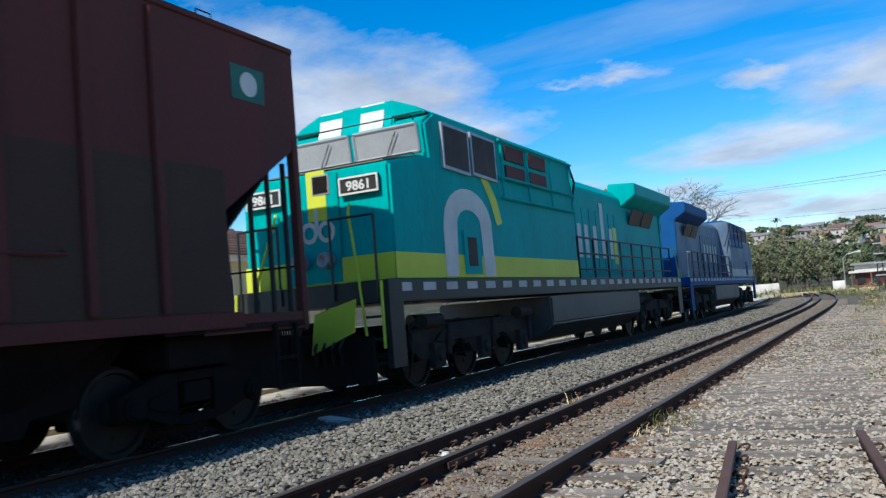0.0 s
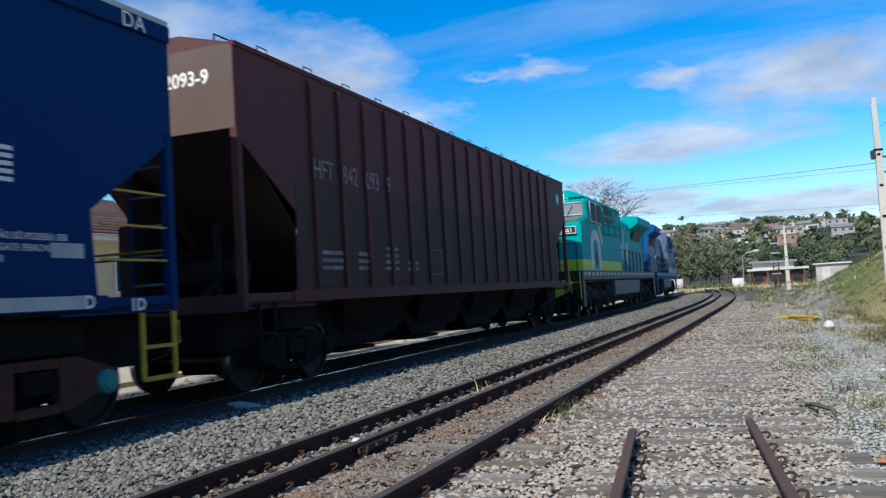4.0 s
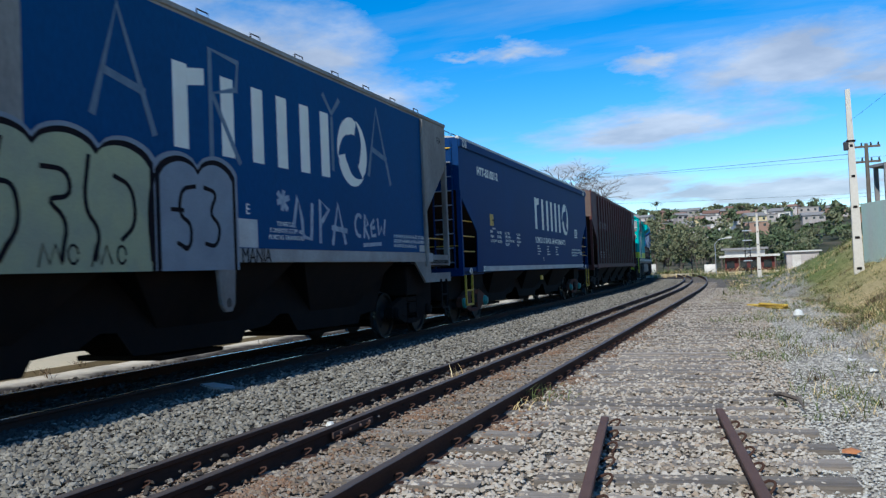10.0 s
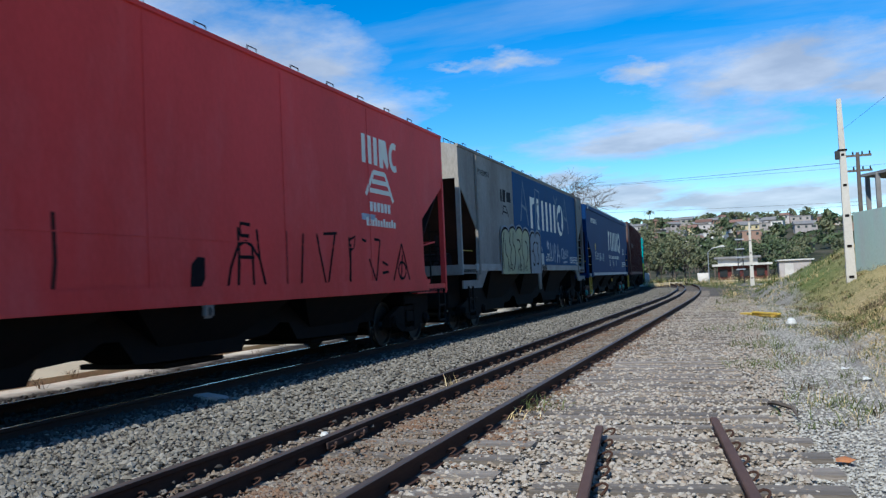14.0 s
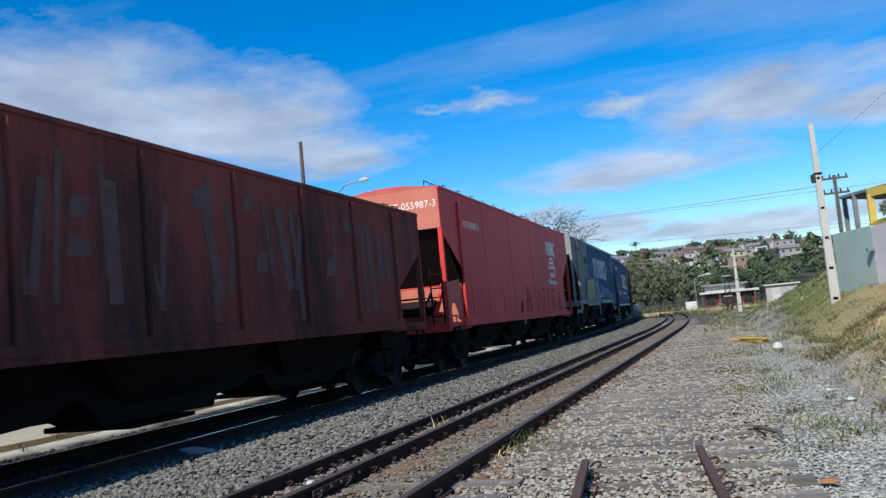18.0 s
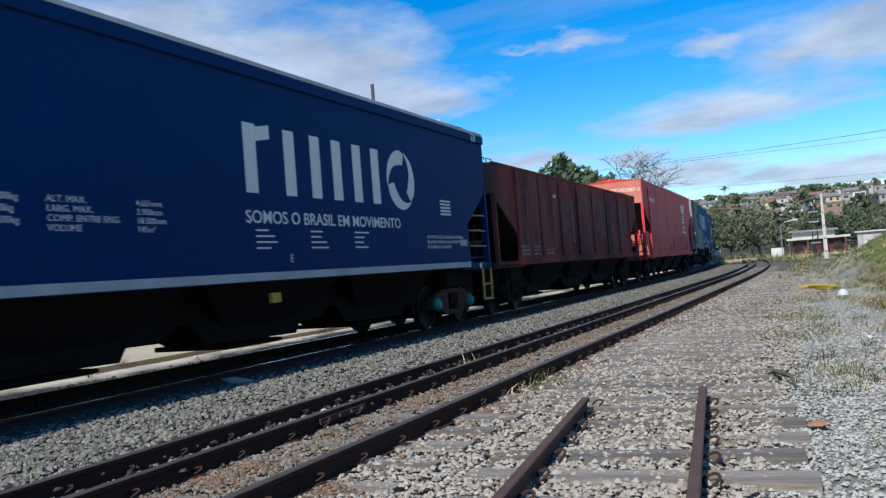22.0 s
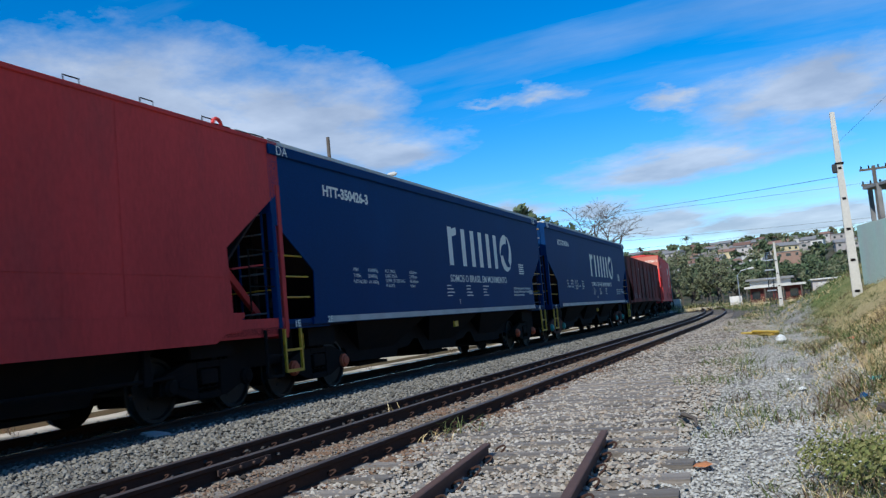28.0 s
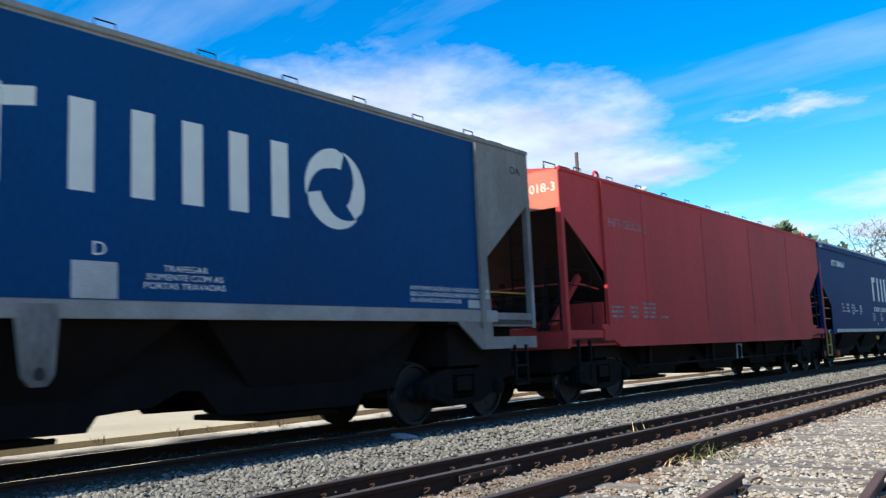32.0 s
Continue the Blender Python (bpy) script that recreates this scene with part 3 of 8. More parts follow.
def make_ground():
    xs = steps((-2500, -300, 6), (-300, -40, 14), (-40, -8, 16), (-8, 3, 22), (3, 14, 34), (14, 60, 16), (60, 300, 12), (300, 2500, 6))
    ys = steps((-2500, -200, 6), (-200, -20, 8), (-20, 2, 14), (2, 40, 76), (40, 110, 50), (110, 680, 70), (680, 3500, 8))
    nx, ny = len(xs), len(ys)
    v = [(x, y, ground_z(x, y)) for y in ys for x in xs]
    f = [(j * nx + i, j * nx + i + 1, (j + 1) * nx + i + 1, (j + 1) * nx + i) for j in range(ny - 1) for i in range(nx - 1)]
    me = bpy.data.meshes.new("ground")
    me.from_pydata(v, [], f)
    for p in me.polygons:
        p.use_smooth = True
    m = bpy.data.materials.new("stony_ground")
    m.use_nodes = True
    nt = m.node_tree
    b = nt.nodes["Principled BSDF"]
    b.inputs["Roughness"].default_value = 0.95
    b.inputs["Specular IOR Level"].default_value = 0.15
    tc = nt.nodes.new("ShaderNodeTexCoord")
    sp = nt.nodes.new("ShaderNodeSeparateXYZ")
    nt.links.new(tc.outputs["Object"], sp.inputs[0])

    def nz(s, d=6.0, r=0.65):
        n = nt.nodes.new("ShaderNodeTexNoise")
        n.inputs["Scale"].default_value, n.inputs["Detail"].default_value, n.inputs["Roughness"].default_value = s, d, r
        nt.links.new(tc.outputs["Object"], n.inputs["Vector"])
        return n.outputs[0]

    def rng(src, a, bb, lo=0.0, hi=1.0):
        r = nt.nodes.new("ShaderNodeMapRange")
        for k, val in (("From Min", a), ("From Max", bb), ("To Min", lo), ("To Max", hi)):
            r.inputs[k].default_value = val
        nt.links.new(src, r.inputs[0])
        return r.outputs[0]

    def mth(op, a, bb):
        n = nt.nodes.new("ShaderNodeMath")
        n.operation = op
        for i, val in ((0, a), (1, bb)):
            if isinstance(val, (int, float)):
                n.inputs[i].default_value = val
            else:
                nt.links.new(val, n.inputs[i])
        return n.outputs[0]

    def mixc(fac, a, bb):
        x = nt.nodes.new("ShaderNodeMix")
        x.data_type = "RGBA"
        for i, val in ((0, fac), (6, a), (7, bb)):
            if isinstance(val, tuple):
                x.inputs[i].default_value = val
            else:
                nt.links.new(val, x.inputs[i])
        return x.outputs[2]

    wob = mth("ADD", sp.outputs[0], mth("MULTIPLY", mth("SUBTRACT", nz(0.35), 0.5), 3.0))
    vo = nt.nodes.new("ShaderNodeTexVoronoi")
    vo.inputs["Scale"].default_value = 16.0
    nt.links.new(tc.outputs["Object"], vo.inputs["Vector"])
    stone = mixc(rng(vo.outputs["Color"], 0.0, 1.0), (0.07, 0.058, 0.046, 1), (0.18, 0.155, 0.125, 1))
    grit = mixc(rng(nz(45), 0.35, 0.65), (0.19, 0.172, 0.145, 1), (0.33, 0.305, 0.265, 1))
    col = mixc(rng(wob, 1.9, 3.4), stone, grit)
    straw = mixc(rng(nz(7, 8.0, 0.75), 0.36, 0.62), (0.32, 0.23, 0.11, 1), (0.56, 0.42, 0.22, 1))
    green = mixc(rng(nz(6, 8.0, 0.75), 0.36, 0.62), (0.075, 0.10, 0.028, 1), (0.20, 0.22, 0.07, 1))
    ysel = rng(sp.outputs[1], 24.0, 36.0)
    grass = mixc(mth("MULTIPLY", ysel, rng(wob, 8.5, 5.5)), straw, green)
    col = mixc(rng(wob, 3.9, 4.7), col, grass)
    # Oily band below the train, with its shade put into the colour.
    oil_shade = mixc(rng(nz(3.0), 0.35, 0.65), (0.022, 0.018, 0.015, 1), (0.05, 0.042, 0.035, 1))
    col = mixc(mth("MULTIPLY", rng(wob, -2.9, -4.0), rng(wob, -8.6, -7.8)), col, oil_shade)
    yard = mixc(rng(nz(0.6), 0.35, 0.65), (0.52, 0.45, 0.34, 1), (0.66, 0.60, 0.49, 1))
    col = mixc(rng(wob, -7.9, -8.6), col, yard)
    far = mixc(rng(nz(0.09, 9.0, 0.7), 0.42, 0.6), (0.04, 0.045, 0.026, 1), (0.10, 0.085, 0.055, 1))
    col = mixc(rng(sp.outputs[1], 96.0, 112.0), col, far)
    nt.links.new(col, b.inputs["Base Color"])
    bp = nt.nodes.new("ShaderNodeBump")
    bp.inputs["Strength"].default_value = 0.6
    bp.inputs["Distance"].default_value = 0.03
    nt.links.new(mth("ADD", vo.outputs["Distance"], nz(30)), bp.inputs["Height"])
    nt.links.new(bp.outputs[0], b.inputs["Normal"])
    me.materials.append(m)
    tagged(new("ground", me), "stony railway ground with grassy bank and far town hill", "ground", kind="structure")


make_ground()


# ---- the three tracks ----
RAIL_PROFILE = [(-0.068, -0.17), (0.068, -0.17), (0.068, -0.158), (0.012, -0.138), (0.009, -0.05), (0.034, -0.036), (0.034, -0.006), (0.026, 0.0), (-0.026, 0.0), (-0.034, -0.006), (-0.034, -0.036), (-0.009, -0.05), (-0.012, -0.138), (-0.068, -0.158)]


def rail_mesh(name, place, ys, mats, drop=0.0):
    """A rail swept along place(y); the crown of the head has its own worn surface."""
    n = len(RAIL_PROFILE)
    v, f, mi = [], [], []
    for y in ys:
        p = place(y)
        v += [(p + a, y, b - drop) for a, b in RAIL_PROFILE]
    for j in range(len(ys) - 1):
        for i in range(n):
            k = (i + 1) % n
            f.append((j * n + i, j * n + k, (j + 1) * n + k, (j + 1) * n + i))
            mi.append(1 if i in (6, 7, 8) else 0)
    f.append(tuple(reversed(range(n))))
    f.append(tuple(range((len(ys) - 1) * n, len(ys) * n)))
    mi += [0, 0]
    me = bpy.data.meshes.new(name)
    me.from_pydata(v, [], f)
    for m in mats:
        me.materials.append(m)
    for p, k in zip(me.polygons, mi):
        p.material_index = k
    return me


LONG = steps((-60, 38, 20), (38, 170, 44))
track_mid = empty("track_mixed_gauge", "three-rail mixed gauge track with rusty rails on wooden sleepers", "railway track", kind="structure")
track_train = empty("track_train", "broad gauge track that the train runs on", "railway track", kind="structure")
track_stub = empty("track_stub", "cut-off siding with two flat rusty rails", "railway track", kind="structure")
for x0 in (-1.665, -1.065, 0.0):
    part("rail", rail_mesh("rail", lambda y, x0=x0: line_x(x0, y), LONG, [RAIL_SIDE, RAIL_TOP]), None, track_mid, "rusty rail with a worn grey head")
for dx in (0.8325, -0.8325):
    part("rail", rail_mesh("rail", lambda y, dx=dx: train_place(y).x + dx, LONG, [RAIL_SIDE, RAIL_BRIGHT]), None, track_train, "rail with a polished head")
STUB_X, STUB_S = 1.99, -0.118
for off, y1 in ((0.0, 7.3), (0.99, 7.82)):
    part("rail", rail_mesh("rail", lambda y, off=off: STUB_X + off + STUB_S * y, steps((-12, y1, 12)), [STUB_RUST, STUB_RUST], 0.03), None, track_stub, "flat brown rusty rail, cut off at its end")
bar = Build().box(-1.035, -1.012, 6.35, 7.15, -0.10, -0.045)
for y in (6.48, 6.66, 6.86, 7.05):
    bar.disc((-1.008, y, -0.072), "x", [(-0.005, 0.018), (0.018, 0.016), (0.02, 0.01)], 8)
part("fish_plate", bar, RUST_BAR, track_mid, "rusty bolted joint bar", bevel=0.004)


def sleeper_mesh(w, seed, mat):
    r = random.Random(seed)
    b = Build()
    n = 6
    for i in range(n):
        x0, x1 = -w / 2 + w * i / n, -w / 2 + w * (i + 1) / n
        b.box(x0, x1, -0.11 + r.uniform(-0.006, 0.006), 0.11 + r.uniform(-0.006, 0.006), -0.14, r.uniform(-0.008, 0.004))
    return b.mesh("sleeper", mat)


SLEEPERS = [sleeper_mesh(1.0, s, SLEEPER) for s in range(5)]
SLEEPERS_SHADE_OIL = [sleeper_mesh(1.0, s, SLEEPER_SHADE_OIL) for s in range(5)]


# ---- freight wagons ----
def spin_steps():
    return [i * 4 / FPS for i in range(int(32 * FPS / 4) + 1)]


def run(t):
    """How far the train has run since the clip began."""
    return 4.83 * t - 0.0036 * t * t


def wheelset(parent, y, r=0.46, gauge=0.80):
    b = Build()
    for sx in (1, -1):
        b.disc((sx * gauge, 0, 0), "x", [(-0.07 * sx, r - 0.06), (-0.07 * sx, r + 0.025), (-0.04 * sx, r + 0.025), (-0.035 * sx, r), (0.065 * sx, r - 0.004), (0.065 * sx, r - 0.05), (0.02 * sx, r - 0.07), (0.02 * sx, 0.14), (0.09 * sx, 0.11), (0.09 * sx, 0.05)], 28)
        for k in range(4):
            a = k * math.pi / 2
            b.box(sx * gauge + 0.02 * sx - 0.012, sx * gauge + 0.02 * sx + 0.012, math.cos(a) * 0.25 - 0.03, math.cos(a) * 0.25 + 0.03, math.sin(a) * 0.25 - 0.03, math.sin(a) * 0.25 + 0.03)
    b.tube([(-1.08, 0, 0), (1.08, 0, 0)], 0.075, 10)
    ob = part("wheelset", b, WHEEL_STEEL, parent, smooth=False)
    ob.location = (0, y, r)
    ob.data.materials.append(TREAD_STEEL)
    for p in ob.data.polygons:
        if all(abs(math.hypot(ob.data.vertices[i].co.y, ob.data.vertices[i].co.z) - r) < 0.008 for i in p.vertices):
            p.material_index = 1
    return ob


SPINNERS = []


def truck(parent, y, frame_mat, cap_mat, base=0.9, r=0.46):
    """Two-axle bogie with cast side frames, springs, bearing caps and brake beams."""
    t = new("bogie")
    t.parent = parent
    t.location = (0, y, 0)
    tagged(t, "cast steel bogie")
    for sx in (1, -1):
        x0, x1 = sx * 0.96, sx * 1.10
        b = Build()
        b.prism([(-base - 0.18, 0.38), (-base + 0.16, 0.38), (-0.42, 0.26), (-0.27, 0.26), (-0.27, 0.80), (-0.5, 0.80), (-base - 0.18, 0.62)], min(x0, x1), max(x0, x1))
        b.prism([(0.27, 0.26), (0.42, 0.26), (base - 0.16, 0.38), (base + 0.18, 0.38), (base + 0.18, 0.62), (0.5, 0.80), (0.27, 0.80)], min(x0, x1), max(x0, x1))
        b.box(min(x0, x1), max(x0, x1), -0.27, 0.27, 0.24, 0.34)
        b.box(min(x0, x1), max(x0, x1), -0.27, 0.27, 0.70, 0.80)
        b.prism([(-base + 0.2, 0.46), (-0.38, 0.38), (-0.38, 0.64), (-base + 0.2, 0.56)], min(x1, x1 + sx * 0.02), max(x1, x1 + sx * 0.02))
        part("side_frame", b, frame_mat, t, bevel=0.012)
        s = Build()
        for yy in (-0.17, 0.0, 0.17):
            pts = [(sx * 1.03 + 0.055 * math.cos(k * 0.9), yy + 0.055 * math.sin(k * 0.9), 0.34 + 0.34 * k / 34) for k in range(35)]
            s.tube(pts, 0.014, 5)
        part("spring_nest", s, DARK_STEEL, t)
        for yy in (-base, base):
            c = Build().disc((sx * 1.10, yy, r + 0.03), "x", [(0, 0.135), (sx * 0.05, 0.13), (sx * 0.065, 0.10), (sx * 0.09, 0.09), (sx * 0.095, 0.03)], 20)
            part("bearing_cap", c, cap_mat, t, smooth=False)
    b = Build().box(-1.12, 1.12, -0.2, 0.2, 0.46, 0.68).tube([(-0.9, -0.55, 0.42), (0.9, -0.55, 0.42)], 0.05).tube([(-0.9, 0.55, 0.42), (0.9, 0.55, 0.42)], 0.05)
    part("bolster", b, DARK_STEEL, t, bevel=0.01)
    # Dark block with two beams, added to hide the bright yard between the wheels.
    part("brake_rigging", Build().box(-0.7, 0.7, -0.44, 0.44, 0.2, 0.5).tube([(-0.72, -0.45, 0.36), (0.72, -0.45, 0.36)], 0.05).tube([(-0.72, 0.45, 0.36), (0.72, 0.45, 0.36)], 0.05), DARK_STEEL, t, bevel=0.02)
    for yy in (-base, base):
        SPINNERS.append((wheelset(t, yy, r), r))
    return t


def ring_logo(cy, cz, ry, rz, x, mat, parent):
    """Three crescents that chase each other round a ring."""
    for a0 in (80, 200, 320):
        n = 16
        v, f = [], []
        for i in range(n + 1):
            k = i / n
            a = radians(a0 - 8 + 122 * k)
            inner = 1.0 - 0.48 * min(1.0, (1 - k) * 1.5 + 0.02) ** 0.8
            for q in (1.0 - 0.05 * (1 - k) * (k < 0.1), inner):
                v.append((x + 0.003, cy + ry * q * math.cos(a), cz + rz * q * math.sin(a)))
        f = [(2 * i, 2 * i + 2, 2 * i + 3, 2 * i + 1) for i in range(n)]
        part("emblem", Build().add(v, f), mat, parent)


def bar_mark(y0, z0, h, x, mat, parent, long=5.3):
    """The operator's mark as plain blocks, upright bars and a ring emblem; y0 is its rear end, h the bar height."""
    u, w = long, 0.052 * long

    def block(pts):
        part("painted_block", Build().prism([(y0 + a, z0 + b) for a, b in pts], x, x + 0.003), mat, parent)

    block([(0, 0), (w, 0), (w, h * 0.98), (0, h * 0.98)])
    block([(w + 0.004, h * 0.74), (0.115 * u, h * 0.80), (0.115 * u, h), (w + 0.004, h * 0.94)])
    for q in (0.18, 0.313, 0.434, 0.558, 0.68):
        block([(q * u, 0), (q * u + w, 0), (q * u + w, h * 0.98), (q * u, h * 0.98)])
    ring_logo(y0 + 0.893 * u, z0 + 0.49 * h, 0.107 * u, 0.56 * h, x, mat, parent)


def ladder(parent, a, b, c, d, n, mat, rail_mat, r=0.016, top_mat=None):
    """Rungs between two uprights: a-b and c-d are the uprights' ends."""
    A, B, C, D = map(Vector, (a, b, c, d))
    st = Build().tube([A, B], r * 1.4, 5).tube([C, D], r * 1.4, 5)
    part("ladder_stile", st, rail_mat, parent)
    for i in range(n):
        k = (i + 0.5) / n
        part("rung", Build().tube([A.lerp(B, k), C.lerp(D, k)], r, 5), top_mat if (top_mat and i == n - 1) else mat, parent)


def stirrup(parent, y, mat, x=1.42, w=0.5, z0=0.47, z1=1.18, side_grab=True):
    b = Build()
    for yy in (y, y + w):
        b.box(x - 0.012, x + 0.03, yy - 0.022, yy + 0.022, z0, z1)
    b.box(x - 0.012, x + 0.03, y, y + w, z0 - 0.02, z0 + 0.03)
    b.box(x - 0.012, x + 0.03, y, y + w, (z0 + z1) / 2 - 0.02, (z0 + z1) / 2 + 0.02)
    if side_grab:
        b.tube([(x, y + w, z0 + 0.62), (x, y + w + 0.09, z0 + 0.60), (x, y + w + 0.1, z0 + 0.38), (x, y + w, z0 + 0.34)], 0.014, 5)
    part("step", b, mat, parent)


def hopper(name, label, L, body, zt=4.57, zb=1.25, ridge=0.1, ribs=0, e=1.18, k1=3.2, k2=2.3, frame=None, caps=None, sill=None, post=None,
           roof=None, steps_mat=None, loops=True, halfw=1.40, rib_mat=None, end_in=0.0, bays=3, slope_mat=None, end_mat=None, rib_span=None, step_w=0.5, under=0.34, blocking_web=True, truck_in=1.25, side_curve=0.0):
    """A covered hopper wagon; its middle on the rail is the origin, y runs ahead, +x faces the camera's side."""
    W = empty(name, label, "freight wagon", "wagons of the train")
    post, roof, frame = post or body, roof or body, frame or DARK_STEEL
    caps, slope_mat = caps or frame, slope_mat or body
    h = L / 2
    out = [(-h + e, zb), (h - e, zb), (h - e - 0.06, k2), (h, k1), (h, zt), (-h, zt), (-h, k1), (-h + e + 0.06, k2)]
    for sx in (1, -1):
        x0, x1 = (halfw - 0.02, halfw) if sx > 0 else (-halfw, -halfw + 0.02)
        part("side_wall", Build().prism(out, x0, x1), body, W)
        xo = sx * halfw
        if ribs:
            for i in range(ribs):
                ra, rb = rib_span or (-h + e + 0.1, h - e - 0.1)
                y = ra + (rb - ra) * i / (ribs - 1)
                b = Build()
                b.prism([(y - 0.065, zb + 0.02), (y + 0.065, zb + 0.02), (y + 0.065, zt - 0.06), (y - 0.065, zt - 0.06)], min(xo, xo + sx * 0.055), max(xo, xo + sx * 0.055))
                part("rib", b, rib_mat or body, W, bevel=0.018)
        # bottom sill and top chord
        part("side_sill", Build().prism([(-h + e * 0.9, zb - 0.13), (h - e * 0.9, zb - 0.13), (h - e * 0.9, zb + 0.0), (-h + e * 0.9, zb + 0.0)], min(xo, xo + sx * 0.03) - 0.02, max(xo, xo + sx * 0.03) + (0.0)), sill or body, W, bevel=0.008)
        part("top_chord", Build().box(min(xo - sx * 0.06, xo + sx * 0.025), max(xo - sx * 0.06, xo + sx * 0.025), -h, h, zt - 0.02, zt + 0.055), roof, W, bevel=0.01)
        for sy in (1, -1):
            b = Build().box(min(xo - sx * 0.10, xo + sx * 0.012), max(xo - sx * 0.10, xo + sx * 0.012), min(sy * h, sy * (h - 0.11)), max(sy * h, sy * (h - 0.11)), zb - 0.16, k1 + 0.1)
            part("corner_post", b, post, W, bevel=0.008)
            b = Build().box(min(xo, xo - sx * 0.14), max(xo, xo - sx * 0.14), min(sy * h, sy * (h - e - 0.5)), max(sy * h, sy * (h - e - 0.5)), zb - 0.18, zb - 0.02)
            part("platform_sill", b, post, W, bevel=0.008)
    for sy in (1, -1):
        y0, y1 = sorted((sy * (h - 0.03), sy * (h - 0.0)))
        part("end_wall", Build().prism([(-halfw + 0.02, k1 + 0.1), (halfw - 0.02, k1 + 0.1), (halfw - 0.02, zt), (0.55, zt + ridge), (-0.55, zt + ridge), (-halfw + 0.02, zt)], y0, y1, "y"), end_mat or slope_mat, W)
        # Slope sheets are painted near black for the shade under the overhang.
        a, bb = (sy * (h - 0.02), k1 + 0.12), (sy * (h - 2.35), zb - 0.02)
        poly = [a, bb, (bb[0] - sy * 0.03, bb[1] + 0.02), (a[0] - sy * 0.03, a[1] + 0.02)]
        part("slope_sheet", Build().prism(poly, -halfw + 0.03, halfw - 0.03), SHADE_GRIME, W)
        part("end_platform", Build().box(-halfw, halfw, *sorted((sy * (h - 0.02), sy * (h - 2.4))), zb - 0.16, zb - 0.10), DARK_STEEL, W)
        part("end_sill", Build().box(-halfw, halfw, *sorted((sy * h, sy * (h - 0.09))), zb - 0.20, zb - 0.02), post, W, bevel=0.01)
        # Dark plate added across the end to keep the opening dark.
        if blocking_web:
            part("end_web", Build().prism([(sy * (h - 0.3), zb - 0.1), (sy * (h - 2.3), zb - 0.1), (sy * (h - 2.2), zb + 0.1), (sy * (h - 0.3), k1)], -0.75, -0.72), SHADE_GRIME, W)
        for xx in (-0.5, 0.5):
            part("end_brace", Build().tube([(xx, sy * (h - 0.7), zb - 0.1), (xx, sy * (h - 0.7), 2.3)], 0.06, 6), SHADE_GRIME, W)
            part("end_strut", Build().tube([(xx, sy * (h - 0.25), zb - 0.1), (xx, sy * (h - 1.3), 2.0)], 0.04, 6), SHADE_GRIME, W)
        # Deep draft box, added to close off the bright gap below the end.
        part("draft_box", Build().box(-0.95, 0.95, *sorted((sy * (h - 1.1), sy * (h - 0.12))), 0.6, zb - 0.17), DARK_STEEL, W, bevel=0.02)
        part("brake_reservoir", Build().tube([(-0.95, sy * (h - 0.95), 1.62), (0.75, sy * (h - 0.95), 1.62)], 0.2, 12), SHADE_GRIME, W)
        part("hand_brake_stand", Build().box(-0.9, -0.6, *sorted((sy * (h - 0.25), sy * (h - 0.5))), zb - 0.1, 2.35), SHADE_GRIME, W, bevel=0.03)
        # Deep bolster, added to close off the bright gap above the bogie.
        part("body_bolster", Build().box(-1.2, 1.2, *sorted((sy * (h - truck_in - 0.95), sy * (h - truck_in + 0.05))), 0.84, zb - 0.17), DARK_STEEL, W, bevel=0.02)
        part("coupler", Build().box(-0.16, 0.16, *sorted((sy * (h - 0.4), sy * (h + 0.22))), 0.72, 0.98).box(-0.2, 0.2, *sorted((sy * (h + 0.2), sy * (h + 0.64))), 0.68, 1.04), DARK_STEEL, W, bevel=0.04)
        part("brake_hose", Build().tube([(0.3, sy * (h + 0.02), 0.9), (0.33, sy * (h + 0.25), 0.62), (0.3, sy * (h + 0.5), 0.58)], 0.025, 6), BLACK_PAINT, W)
        rail = Build().tube([(-halfw + 0.1, sy * (h + 0.02), 1.85), (halfw - 0.1, sy * (h + 0.02), 1.85)], 0.014, 5)
        part("grab_rail", rail, DARK_STEEL if steps_mat is None else steps_mat, W)
    part("roof", Build().prism([(-halfw, zt + 0.02), (halfw, zt + 0.02), (0.55, zt + ridge + 0.02), (-0.55, zt + ridge + 0.02)], -h, h, "y"), roof, W)
    b = Build()
    n = max(4, int(L / 3.2))
    for i in range(n):
        y = -h + 1.2 + (L - 2.4) * i / (n - 1)
        b.box(-0.42, 0.42, y - 1.1, y + 1.1, zt + ridge, zt + ridge + 0.06)
    part("roof_hatch", b, roof, W, bevel=0.015)
    if loops:
        for i in range(int(L / 1.25)):
            y = -h + 0.7 + i * 1.25
            pts = [(halfw - 0.08, y, zt + 0.05), (halfw - 0.08, y, zt + 0.16), (halfw - 0.08, y + 0.24, zt + 0.16), (halfw - 0.08, y + 0.24, zt + 0.05)]
            part("roof_grab", Build().tube(pts, 0.011, 4), DARK_STEEL, W)
    for sy in (1, -1):
        for q in (0, 0.52):
            y = sy * (h - 0.16 - q)
            pts = [(halfw - 0.4, y, zt + 0.07), (halfw - 0.4, y, zt + 0.24), (halfw - 0.4, y - sy * 0.38, zt + 0.24), (halfw - 0.4, y - sy * 0.38, zt + 0.07)]
            part("roof_grab", Build().tube(pts, 0.014, 5), DARK_STEEL, W)
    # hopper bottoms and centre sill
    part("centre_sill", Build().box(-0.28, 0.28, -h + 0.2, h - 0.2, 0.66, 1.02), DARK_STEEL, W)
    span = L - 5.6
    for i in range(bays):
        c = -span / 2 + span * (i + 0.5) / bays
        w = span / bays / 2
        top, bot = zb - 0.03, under
